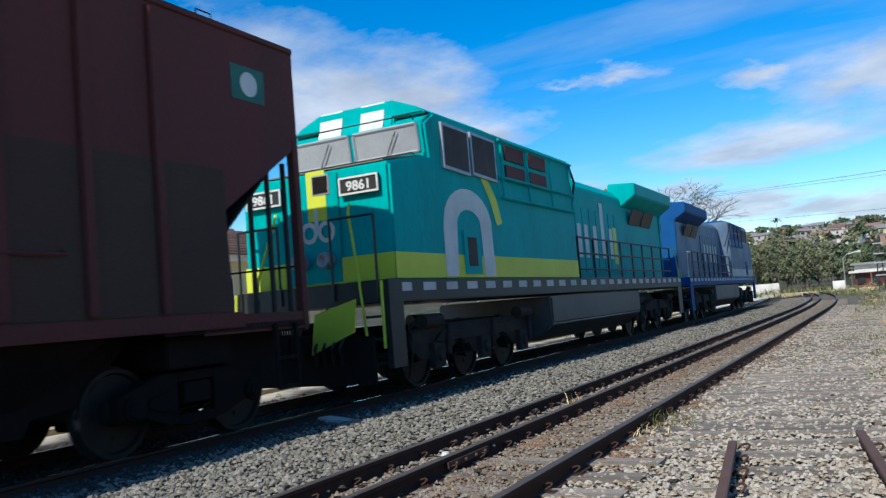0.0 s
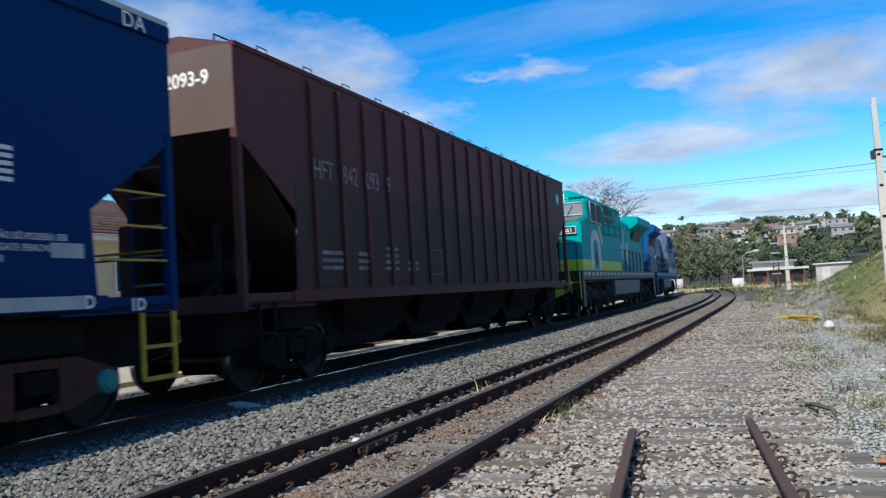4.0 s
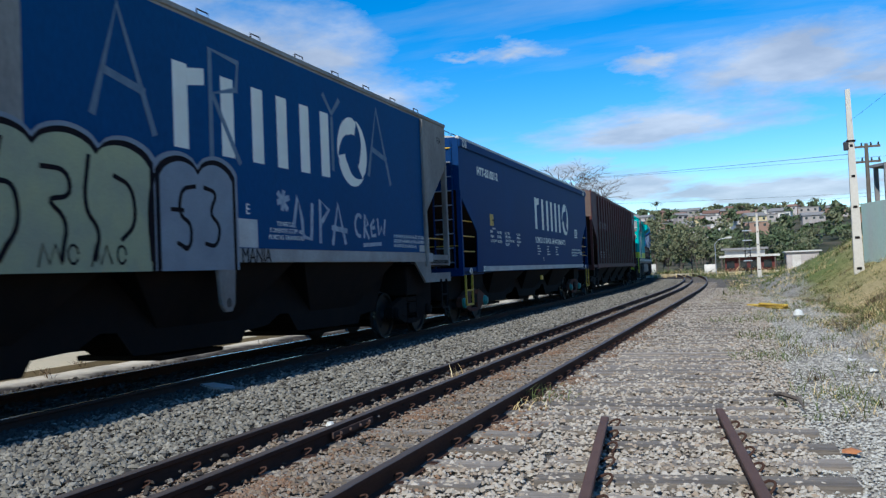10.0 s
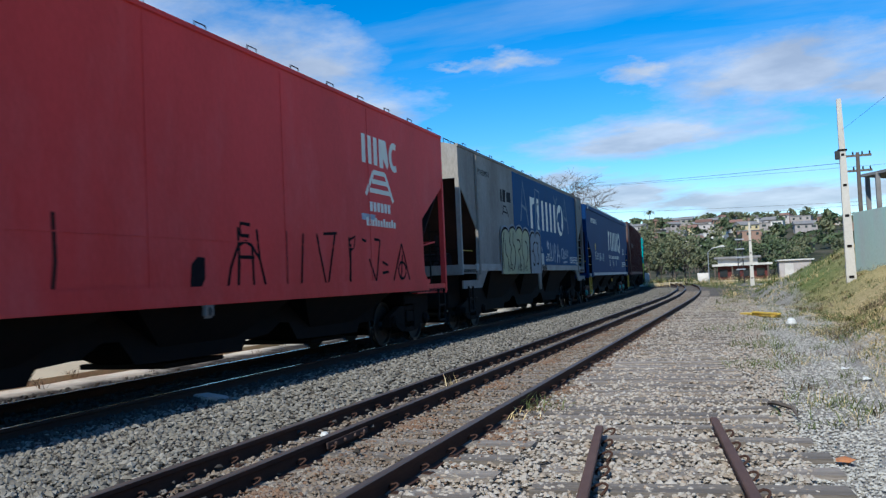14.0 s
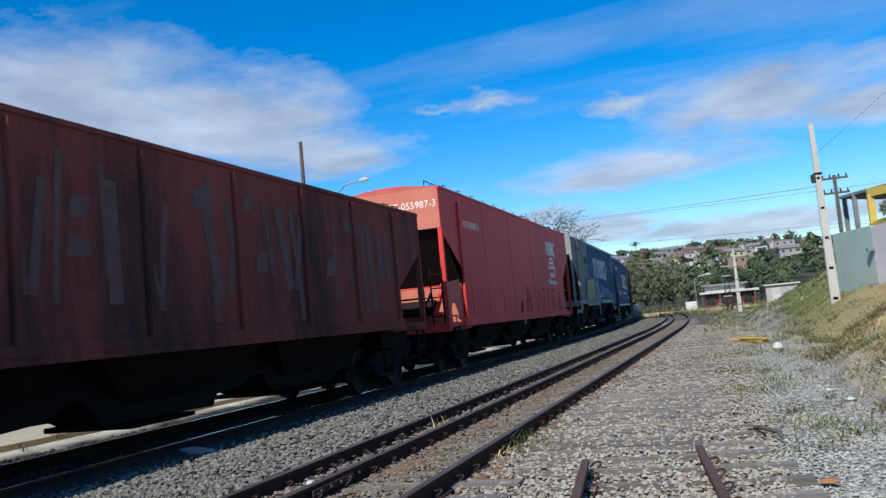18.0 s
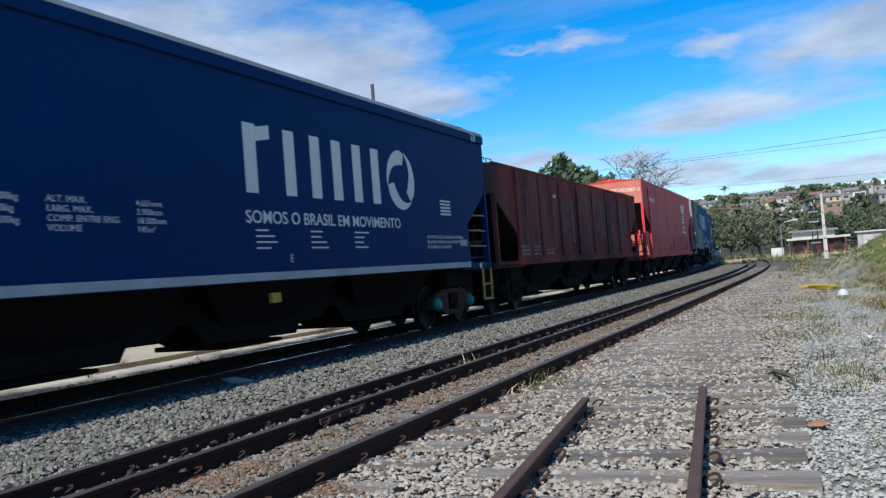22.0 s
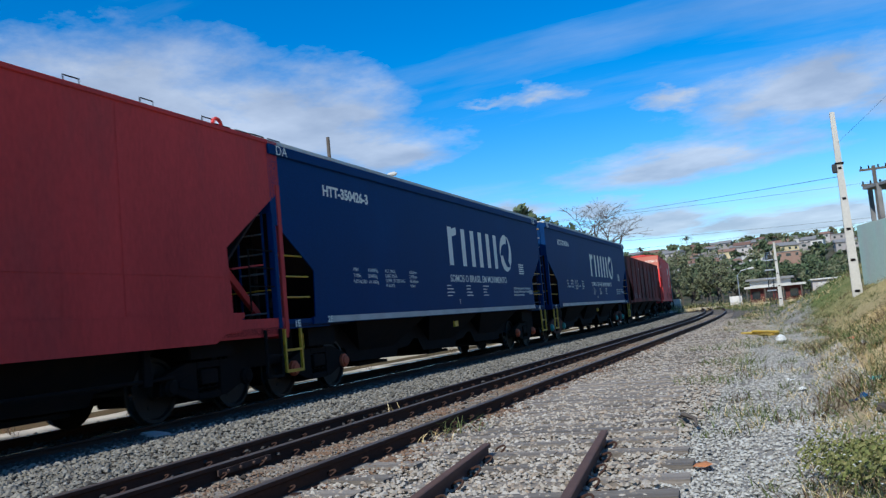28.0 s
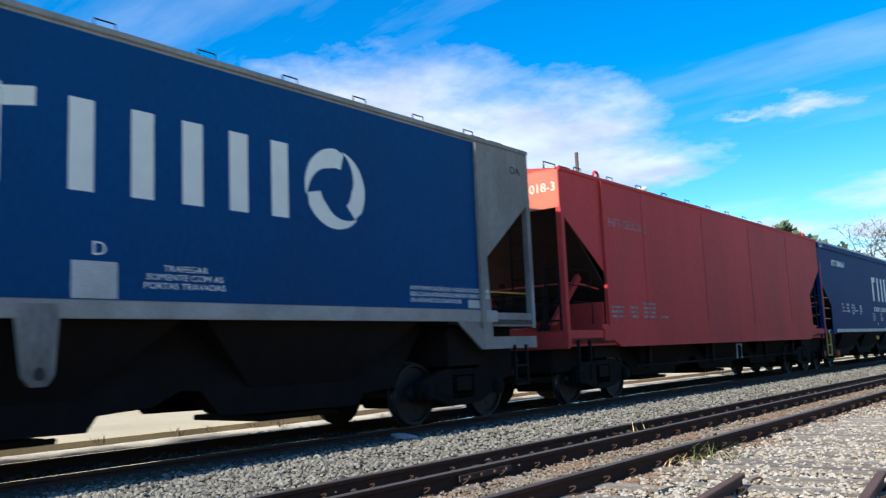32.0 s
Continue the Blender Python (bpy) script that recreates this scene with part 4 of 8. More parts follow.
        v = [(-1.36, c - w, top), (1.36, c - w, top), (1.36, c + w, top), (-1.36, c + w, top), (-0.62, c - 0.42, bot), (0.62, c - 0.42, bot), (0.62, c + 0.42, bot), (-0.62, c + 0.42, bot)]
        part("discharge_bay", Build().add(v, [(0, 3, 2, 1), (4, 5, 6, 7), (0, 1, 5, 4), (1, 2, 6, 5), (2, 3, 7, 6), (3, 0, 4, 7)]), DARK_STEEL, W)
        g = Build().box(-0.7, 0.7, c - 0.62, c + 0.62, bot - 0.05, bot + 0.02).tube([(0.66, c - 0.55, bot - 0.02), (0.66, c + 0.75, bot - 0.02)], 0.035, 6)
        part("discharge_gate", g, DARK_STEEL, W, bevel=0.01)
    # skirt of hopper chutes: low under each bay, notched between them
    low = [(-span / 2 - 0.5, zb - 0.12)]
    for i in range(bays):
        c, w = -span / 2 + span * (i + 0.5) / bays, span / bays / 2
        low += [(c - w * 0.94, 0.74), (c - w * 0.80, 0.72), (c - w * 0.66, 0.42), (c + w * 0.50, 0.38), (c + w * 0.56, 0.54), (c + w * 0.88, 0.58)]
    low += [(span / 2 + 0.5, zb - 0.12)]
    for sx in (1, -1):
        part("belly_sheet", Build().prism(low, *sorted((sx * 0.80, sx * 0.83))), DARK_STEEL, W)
    for sy in (1, -1):
        truck(W, sy * (h - truck_in - 0.45), frame, caps)
    return W


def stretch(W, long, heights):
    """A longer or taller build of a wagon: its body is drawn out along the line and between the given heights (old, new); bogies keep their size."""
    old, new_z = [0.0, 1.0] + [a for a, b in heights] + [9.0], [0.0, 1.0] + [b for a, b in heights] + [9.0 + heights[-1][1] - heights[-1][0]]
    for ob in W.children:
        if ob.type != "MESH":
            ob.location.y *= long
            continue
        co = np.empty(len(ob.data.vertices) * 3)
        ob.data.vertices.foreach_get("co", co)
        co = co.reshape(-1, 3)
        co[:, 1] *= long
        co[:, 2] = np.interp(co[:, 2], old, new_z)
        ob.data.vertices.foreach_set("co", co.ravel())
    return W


def wagon_steel_blue(name, number, corner, feet, caps, frame=TRUCK_RUST, sticker=False, mark=0.0, tables=0.0):
    """Modern smooth-sided hopper in navy blue."""
    L = 16.8
    W = hopper(name, "navy blue smooth-sided grain hopper with white operator mark and yellow steps", L, PAINT_BLUE, 4.36, 1.36, 0.16,
               frame=frame, caps=caps, roof=GREY_WHITE, steps_mat=YELLOW_PAINT, loops=False, sill=PAINT_BLUE, e=1.2, k1=3.05, k2=2.2, slope_mat=PAINT_BLUE)
    h, X = L / 2, 1.402
    # dark lip below the roof edge, white stripe on the sill
    part("upper_chord", Build().prism([(-h, 4.16), (h, 4.16), (h, 4.34), (-h, 4.34)], X, X + 0.045), PAINT_BLUE, W, bevel=0.012)
    for a, b in ((-h + 1.75, 0.1), (0.11, h - 1.4)):
        part("stripe", Build().box(X + 0.03, X + 0.036, a, b, 1.245, 1.36), GREY_WHITE, W, "dirty white stripe along the sill")
    for sy in (1, -1):
        for z in (1.72, 2.08, 2.44):
            ya, yb = sy * (h - 0.1), sy * (h - 1.1 + (0.12 if z > 2.3 else 0))
            part("rung", Build().tube([(1.36, ya, z), (1.36, yb, z)], 0.016, 5), YELLOW_PAINT, W, "yellow step rung")
        stirrup(W, sy * (h - 0.36) - 0.26, YELLOW_PAINT)
        ladder(W, (0.72, sy * (h + 0.03), zl := 1.3), (0.72, sy * (h + 0.03), 4.3), (1.22, sy * (h + 0.03), zl), (1.22, sy * (h + 0.03), 4.3), 9, STEEL_GREY, PAINT_BLUE, top_mat=YELLOW_PAINT)
    h = 8.25
    lettering(number, 0.20, (X, -h + 1.64 + tables, 3.64), LETTER, W, width=1.12, name="wagon_number", bold=0.01)
    lettering(corner[0], 0.17, (X + 0.046, -h + 0.06, 4.17), LETTER, W, width=1.1, name="corner_mark")
    lettering(corner[1], 0.17, (X + 0.046, h - 0.62, 4.17), LETTER, W, width=1.1, name="corner_mark")
    lettering(feet[0], 0.115, (X + 0.014, -h + 0.32, 1.21), LETTER, W, name="corner_mark", width=1.2, bold=0.006)
    lettering(feet[1], 0.115, (X + 0.034, -h + 1.42, 1.25), LETTER, W, name="corner_mark", width=1.2, bold=0.006)
    lettering(feet[2], 0.115, (X + 0.014, h - 0.62, 1.21), LETTER, W, name="corner_mark", width=1.2, bold=0.006)
    lettering(feet[3], 0.115, (X + 0.034, h - 1.36, 1.25), LETTER, W, name="corner_mark", width=1.2, bold=0.006)
    lettering("PBM\nTARA\nLOTAÇÃO", 0.075, (X, -h + 2.62 + tables, 2.22), LETTER, W, space=1.15, width=1.15, name="load_table")
    lettering("130.000kg\n28.400kg\n101.600kg", 0.075, (X, -h + 3.25 + tables, 2.22), LETTER, W, space=1.15, width=1.1, name="load_table")
    lettering("ALT. MAX.\nLARG. MAX.\nCOMP. ENTRE ENG.\nVOLUME", 0.075, (X, -h + 4.05 + tables, 2.22), LETTER, W, space=1.0, width=1.1, name="size_table")
    lettering("4.651mm\n2.958mm\n18.500mm\n145m³", 0.075, (X, -h + 5.3 + tables, 2.22), LETTER, W, space=1.0, width=1.1, name="size_table")
    bar_mark(-0.45 + mark, 2.50, 1.02, X, LETTER, W, 5.38)
    lettering("SOMOS O BRASIL EM MOVIMENTO", 0.19, (X, -0.51 + mark, 2.07), LETTER, W, width=1.16, name="slogan", bold=0.003)
    for k, yy in enumerate((7.55, 8.95, 10.3)):
        b = Build()
        for i in range(4):
            w = (0.34, 0.5, 0.44, 0.3)[(i + k) % 4]
            b.box(X, X + 0.002, -h + yy, -h + yy + w, 1.70 + i * 0.085, 1.725 + i * 0.085)
        part("small_print", b, LETTER, W)
    lettering("A MOVIMENTAÇÃO DO VAGÃO SÓ PODERÁ SER\nREALIZADA ATRAVÉS DO ENGATE FERROVIÁRIO\nOU ATRAVÉS DO CAR PULLER", 0.065, (X, h - 3.3, 1.88), LETTER, W, name="side_notice", width=0.95, space=1.15)
    b = Build()
    for i in range(5):
        b.box(X, X + 0.002, h - 2.55, h - 2.02, 2.38 + i * 0.07, 2.42 + i * 0.07)
    part("data_plate", b, LETTER, W)
    part("data_plate", Build().box(X, X + 0.003, h - 1.62, h - 1.22, 1.72, 1.86), GREY_WHITE, W, "small framed data plate", bevel=0.001)
    lettering("E", 0.12, (X, -h + 8.35, 1.50), LETTER, W, name="corner_mark")
    part("lever_bracket", Build().box(X, X + 0.05, -0.5, -0.28, 0.92, 1.06), YELLOW_PAINT, W)
    if sticker:
        st = part("sticker", Build().box(X, X + 0.003, -5.98, -5.65, 2.41, 2.71), YELLOW_PAINT, W, "yellow sticker with dark print and a white foot")
        part("print_bar", Build().box(X + 0.003, X + 0.005, -5.95, -5.68, 2.645, 2.69), LETTER_DARK, st)
        for q in range(3):
            part("print_bar", Build().box(X + 0.003, X + 0.005, -5.95, -5.68 - 0.05 * q, 2.6 - 0.03 * q, 2.608 - 0.03 * q), LETTER_DARK, st)
        part("print_foot", Build().box(X + 0.003, X + 0.005, -5.97, -5.66, 2.42, 2.465), GREY_WHITE, st)
    lettering(number, 0.17, (-0.35, -8.402, 4.2), LETTER, W, TAIL, width=1.0, name="wagon_number")
    return W


def wagon_brown():
    L = 18.55
    W = hopper("brown_hopper_wagon", "brown oxide hopper wagon with vertical ribs and worn white numbers", L, PAINT_BROWN, 4.60, 1.30, 0.22, ribs=17, e=1.35, k1=3.38, k2=2.45, slope_mat=PAINT_BROWN, bays=4, end_mat=END_BROWN, rib_span=(-7.34, 6.9))
    h, X = L / 2, 1.402
    part("repainted_panel", Build().box(X - 0.001, X + 0.003, -h + 1.4, h - 1.4, 1.31, 2.92), BROWN_PATCH, W, "dull olive-brown lower panel")
    lettering("HFT   842   093   9", 0.32, (X + 0.06, -h + 1.85, 3.0), LETTER_DIM, W, width=0.8, name="wagon_number")
    lettering("842093-9", 0.2, (0.0, -h - 0.003, 4.13), LETTER, W, TAIL, width=0.95, name="wagon_number", bold=0.006)
    for y0, n, w in ((2.1, 3, 0.7), (3.3, 3, 0.5), (4.35, 4, 0.55), (5.3, 2, 0.5)):
        b = Build()
        for i in range(n):
            b.box(X + 0.004, X + 0.006, -h + y0, -h + y0 + w, 1.6 + i * 0.12, 1.66 + i * 0.12)
        part("small_print", b, LETTER_DIM, W)
    b = Build()
    for z in (1.52, 2.02):
        b.box(X + 0.004, X + 0.006, -h + 6.4, -h + 7.05, z, z + 0.015)
    for y in (6.4, 7.05):
        b.box(X + 0.004, X + 0.006, -h + y, -h + y + 0.015, 1.52, 2.02)
    part("small_print", b, LETTER_DIM, W)
    part("patch", Build().box(X + 0.001, X + 0.005, 8.09, 8.68, 3.80, 4.22), GREEN_PATCH, W, "faded green square patch with a pale disc")
    part("patch_disc", Build().disc((X + 0.004, 8.4, 4.01), "x", [(0, 0.15), (0.004, 0.15)], 20), WHITE_PAINT, W)
    b = Build()
    for xx in (0.55, 0.85, 1.12, 1.3):
        b.tube([(xx, h + 0.02, 1.2), (xx, h + 0.02, 3.2)], 0.035, 6)
    part("end_ladder", b, BLACK_PAINT, W)
    part("side_handle", Build().tube([(X, h - 4.15, 1.95), (X + 0.05, h - 4.15, 1.9), (X + 0.05, h - 3.55, 1.9), (X, h - 3.55, 1.95)], 0.018, 5), PAINT_BROWN, W)
    for sy in (1, -1):
        stirrup(W, sy * (h - 0.5) - 0.2, DARK_STEEL, w=0.38, side_grab=False)
    return W


def rounded(pts):
    """Cut the corners of a line twice."""
    for _ in range(2):
        out = [pts[0]]
        for a, b in zip(pts, pts[1:]):
            out += [(a[0] * 0.75 + b[0] * 0.25, a[1] * 0.75 + b[1] * 0.25), (a[0] * 0.25 + b[0] * 0.75, a[1] * 0.25 + b[1] * 0.75)]
        pts = out + [pts[-1]]
    return pts


def tag_strokes(parent, x, mat, w, lines):
    for pts in lines:
        part("graffiti_stroke", stroke(pts, w, x), mat, parent)


def wagon_grey(name, painted):
    L = 17.4
    W = hopper(name, "weathered grey hopper wagon with blue side panel" + (" and bubble graffiti" if painted else ""), L, PAINT_GREY, 4.56, 1.50, 0.2,
               e=1.28, k1=3.62, k2=2.45, sill=DULL_STRIPE, slope_mat=PAINT_GREY, roof=PAINT_GREY, post=PAINT_GREY, blocking_web=False)
    h, X = L / 2, 1.402
    r = 0.0 if not painted else 1.25
    y0 = -3.39 if painted else -h + 1.3
    part("blue_panel", Build().box(X - 0.001, X + 0.004, y0, h - 1.6, 1.51, 4.5), PAINT_BLUE2, W, "flat blue repainted panel")
    for y in (-h + 1.42, h - 1.55):
        part("rib", Build().box(X, X + 0.06, y - 0.06, y + 0.06, 1.3, 4.5), PAINT_GREY, W, bevel=0.015)
    for sy in (1, -1):
        b = Build().prism([(sy * (h - 0.02), 1.06), (sy * (h - 1.6), 1.06), (sy * (h - 2.25), 1.40), (sy * (h - 2.25), 1.50), (sy * (h - 1.28), 1.50), (sy * (h - 1.28), 1.2), (sy * (h - 0.02), 1.2)], X - 0.03, X + 0.012)
        part("corner_gusset", b, PAINT_GREY, W)
        g = Build().tube([(X, sy * (h - 0.05), 1.3), (X, sy * (h - 0.05), 2.1)], 0.015, 5)
        part("grab_rail", g, STEEL_GREY, W)
        part("yellow_grab", Build().tube([(1.3, sy * (h - 0.1), 1.85), (1.3, sy * (h - 1.2), 1.85)], 0.014, 5), YELLOW_PAINT, W)
        stirrup(W, sy * (h - 0.55) - 0.17, DARK_STEEL, w=0.34, z0=0.5, z1=1.1, side_grab=False)
    by = 0.14 if painted else 0.5
    bar_mark(-1.15 if painted else -0.45, 2.77 if painted else 2.69, 1.13 if painted else 1.06, X + 0.004, LETTER, W, 5.5 if painted else 5.03)
    part("plain_square", Build().box(X + 0.004, X + 0.007, by, by + 0.48, 1.52, 1.93), GREY_WHITE, W)
    lettering("E" if painted else "D", 0.16, (X + 0.004, by + 0.2, 2.0), LETTER, W, name="corner_mark")
    lettering("TRAFEGAR\nSOMENTE COM AS\nPORTAS TRAVADAS", 0.075, (X + 0.004, by + 1.28, 1.86), LETTER, W, align="CENTER", name="side_notice", width=1.1)
    lettering("A MOVIMENTAÇÃO DO VAGÃO SÓ PODERÁ SER\nREALIZADA ATRAVÉS DO ENGATE FERROVIÁRIO\nOU ATRAVÉS DO CAR PULLER", 0.07, (X + 0.004, h - 3.25, 1.80), LETTER, W, name="side_notice", width=0.9)
    part("data_plate", Build().box(X + 0.004, X + 0.012, h - 1.9, h - 1.5, 1.53, 1.67), GREY_WHITE, W, "small framed data plate")
    lettering("EA" if painted else "DA", 0.15, (X, h - 0.55, 4.1), LETTER_DARK, W, name="corner_mark")
    jack = Build().prism([(by - 0.55, 1.48), (by - 0.46, 0.98), (by - 0.38, 0.88), (by - 0.22, 0.88), (by - 0.15, 0.98), (by - 0.1, 1.48)], X - 0.02, X + 0.03)
    part("jacking_bracket", jack, PAINT_GREY, W, bevel=0.01)
    part("bracket_hole", Build().disc((X + 0.031, by - 0.3, 0.99), "x", [(0, 0.055), (0.003, 0.055)], 14), BLACK_PAINT, W)
    if painted:
        X2 = X + 0.008
        # two merged bubble pieces, pale yellow and grey, each with a pale rim, a black outline and black inner lines
        def bubble(y0, y1, lumps, mat, lift):
            for k, (m, grow) in enumerate(((SPRAY_GREY, 0.09), (SPRAY_BLACK, 0.035), (mat, -0.035))):
                top = []
                n = 9 * lumps
                for i in range(n + 1):
                    q = i / n
                    y = y0 - grow + (y1 - y0 + 2 * grow) * (1 - q)
                    top.append((y, 2.42 + lift * math.sin(3.0 * q + 0.4) + 0.17 * abs(math.sin(math.pi * lumps * q)) ** 0.6 + grow))
                part("graffiti_fill", Build().prism([(y0 - grow, 1.30), (y1 + grow, 1.30)] + top, X2 + 0.003 * k + 0.022, X2 + 0.003 * k + 0.0245), m, W)
        bubble(-5.05, -1.62, 4, SPRAY_YELLOW, 0.12)
        bubble(-1.52, 0.02, 2, SPRAY_GREY, 0.06)
        shapes = [[(0.1, 0.05), (0.02, 0.6), (0.25, 1.15)], [(0.3, 0.9), (0.35, 0.45), (0.6, 0.35), (0.62, 0.05)], [(0.95, 1.15), (0.8, 0.8), (1.05, 0.7), (0.85, 0.3), (1.0, 0.02)], [(1.3, 1.2), (1.2, 0.75), (1.45, 0.75), (1.5, 0.3), (1.25, 0.02)], [(1.75, 0.95), (2.1, 0.95), (2.15, 0.65), (1.8, 0.62), (2.1, 0.4), (2.0, 0.02)],
                  [(2.4, 1.15), (2.3, 0.55), (2.55, 0.3), (2.45, 0.02)], [(2.75, 0.95), (3.05, 0.85), (3.1, 0.4), (2.85, 0.2)], [(3.35, 0.02), (3.3, 0.6), (3.42, 1.05)], [(3.8, 0.2), (4.05, 0.1), (4.1, 0.45), (3.85, 0.55), (3.9, 0.9), (4.2, 0.95)], [(4.35, 0.95), (4.65, 0.9), (4.45, 0.6), (4.7, 0.45), (4.6, 0.15), (4.35, 0.2)], [(3.7, 0.62), (3.95, 0.62)]]
        for line in shapes:
            part("graffiti_stroke", stroke([(-5.0 + a, 1.36 + b * 0.98) for a, b in rounded(line)], 0.055, X2 + 0.032), SPRAY_BLACK, W)
        lettering("MANIA", 0.15, (X2 + 0.024, 0.17, 1.365), SPRAY_BLACK, W, name="graffiti_word", width=1.15)
        for p in (-4.4, -3.3, -2.6):
            tag_strokes(W, X2 + 0.034, SPRAY_BLACK, 0.022, [[(p, 1.34), (p + 0.06, 1.5), (p + 0.14, 1.36), (p + 0.22, 1.5), (p + 0.3, 1.36)], arc(p + 0.45, 1.43, 0.07, 0.07, 0, 330, 8)])
        # white scribble and pale tall strokes
        sy0 = 1.16
        tag_strokes(W, X2, SPRAY_WHITE, 0.09, [[(sy0, 2.22), (sy0 + 0.35, 2.32)], [(sy0 + 0.2, 2.42), (sy0 + 0.14, 2.1)], [(sy0 + 0.02, 2.38), (sy0 + 0.3, 2.12)], [(sy0 + 0.45, 1.85), (sy0 + 0.6, 2.35), (sy0 + 0.72, 2.0), (sy0 + 0.75, 1.72), (sy0 + 1.0, 1.68), (sy0 + 1.06, 2.28)],
                                                [(sy0 + 1.3, 1.62), (sy0 + 1.32, 2.35), (sy0 + 1.62, 2.2), (sy0 + 1.36, 1.98)], [(sy0 + 1.72, 1.6), (sy0 + 1.95, 2.32), (sy0 + 2.2, 1.62)], [(sy0 + 1.7, 1.9), (sy0 + 2.28, 1.86)]])
        tag_strokes(W, X2, SPRAY_WHITE, 0.07, [arc(sy0 + 2.75, 1.98, 0.16, 0.2, 50, 290, 8), [(sy0 + 2.95, 1.75), (sy0 + 3.0, 2.2), (sy0 + 3.12, 2.02), (sy0 + 2.98, 1.95), (sy0 + 3.16, 1.74)], [(sy0 + 3.4, 2.12), (sy0 + 3.24, 2.0), (sy0 + 3.28, 1.8), (sy0 + 3.46, 1.82)], [(sy0 + 3.25, 1.95), (sy0 + 3.42, 1.97)], [(sy0 + 3.55, 2.15), (sy0 + 3.6, 1.82), (sy0 + 3.72, 1.98), (sy0 + 3.82, 1.84), (sy0 + 3.9, 2.15)], [(sy0 + 2.9, 1.62), (sy0 + 3.7, 1.66)]])
        pale = material("thin_grey_spray_paint", (0.15, 0.19, 0.23), 0.6, 0, (0.09, 0.135, 0.19), 5.0, 0.9, 60, 0.15, 0.0, 20)
        py = -2.5
        for q in (0.0, 3.25, 6.9):
            if q != 3.25:
                tag_strokes(W, X2 - 0.001, pale, 0.10, [[(py + q, 2.95), (py + q + 0.42, 4.3), (py + q + 1.0, 2.85)], [(py + q + 0.15, 3.5), (py + q + 0.85, 3.35)]])
        tag_strokes(W, X2 - 0.001, pale, 0.09, [[(py + 2.1, 2.7), (py + 2.12, 4.2), (py + 2.75, 4.15), (py + 2.7, 3.75), (py + 2.15, 3.6), (py + 2.75, 2.7)], [(py + 5.5, 2.9), (py + 5.5, 3.85)], [(py + 5.2, 4.2), (py + 5.5, 3.9), (py + 5.8, 4.2)]])
        # small dark company mark and stains on the grey part
        part("painted_bar", Build().box(X, X + 0.002, y0 - 1.45, y0 - 1.3, 3.42, 3.78), LETTER_DARK, W)
        part("painted_bar", Build().prism([(y0 - 1.2, 3.42), (y0 - 0.95, 3.42), (y0 - 0.85, 3.8), (y0 - 1.2, 3.8)], X, X + 0.002), LETTER_DARK, W)
        part("painted_bar", Build().box(X, X + 0.002, y0 - 0.75, y0 - 0.3, 3.45, 3.76), LETTER_DARK, W)
        tag_strokes(W, X, LETTER_DARK, 0.05, [[(y0 - 1.3, 3.02), (y0 - 1.12, 3.3), (y0 - 0.85, 3.28), (y0 - 0.6, 2.98)], [(y0 - 1.2, 3.12), (y0 - 0.7, 3.09)]])
        lettering("HPT-033490-1", 0.17, (X, -7.19, 4.0), LETTER_DARK, W, name="wagon_number", width=0.9)
        lettering("033490-1", 0.2, (-0.3, -h - 0.003, 4.12), LETTER_DARK, W, TAIL, name="wagon_number", width=0.9)
    return W


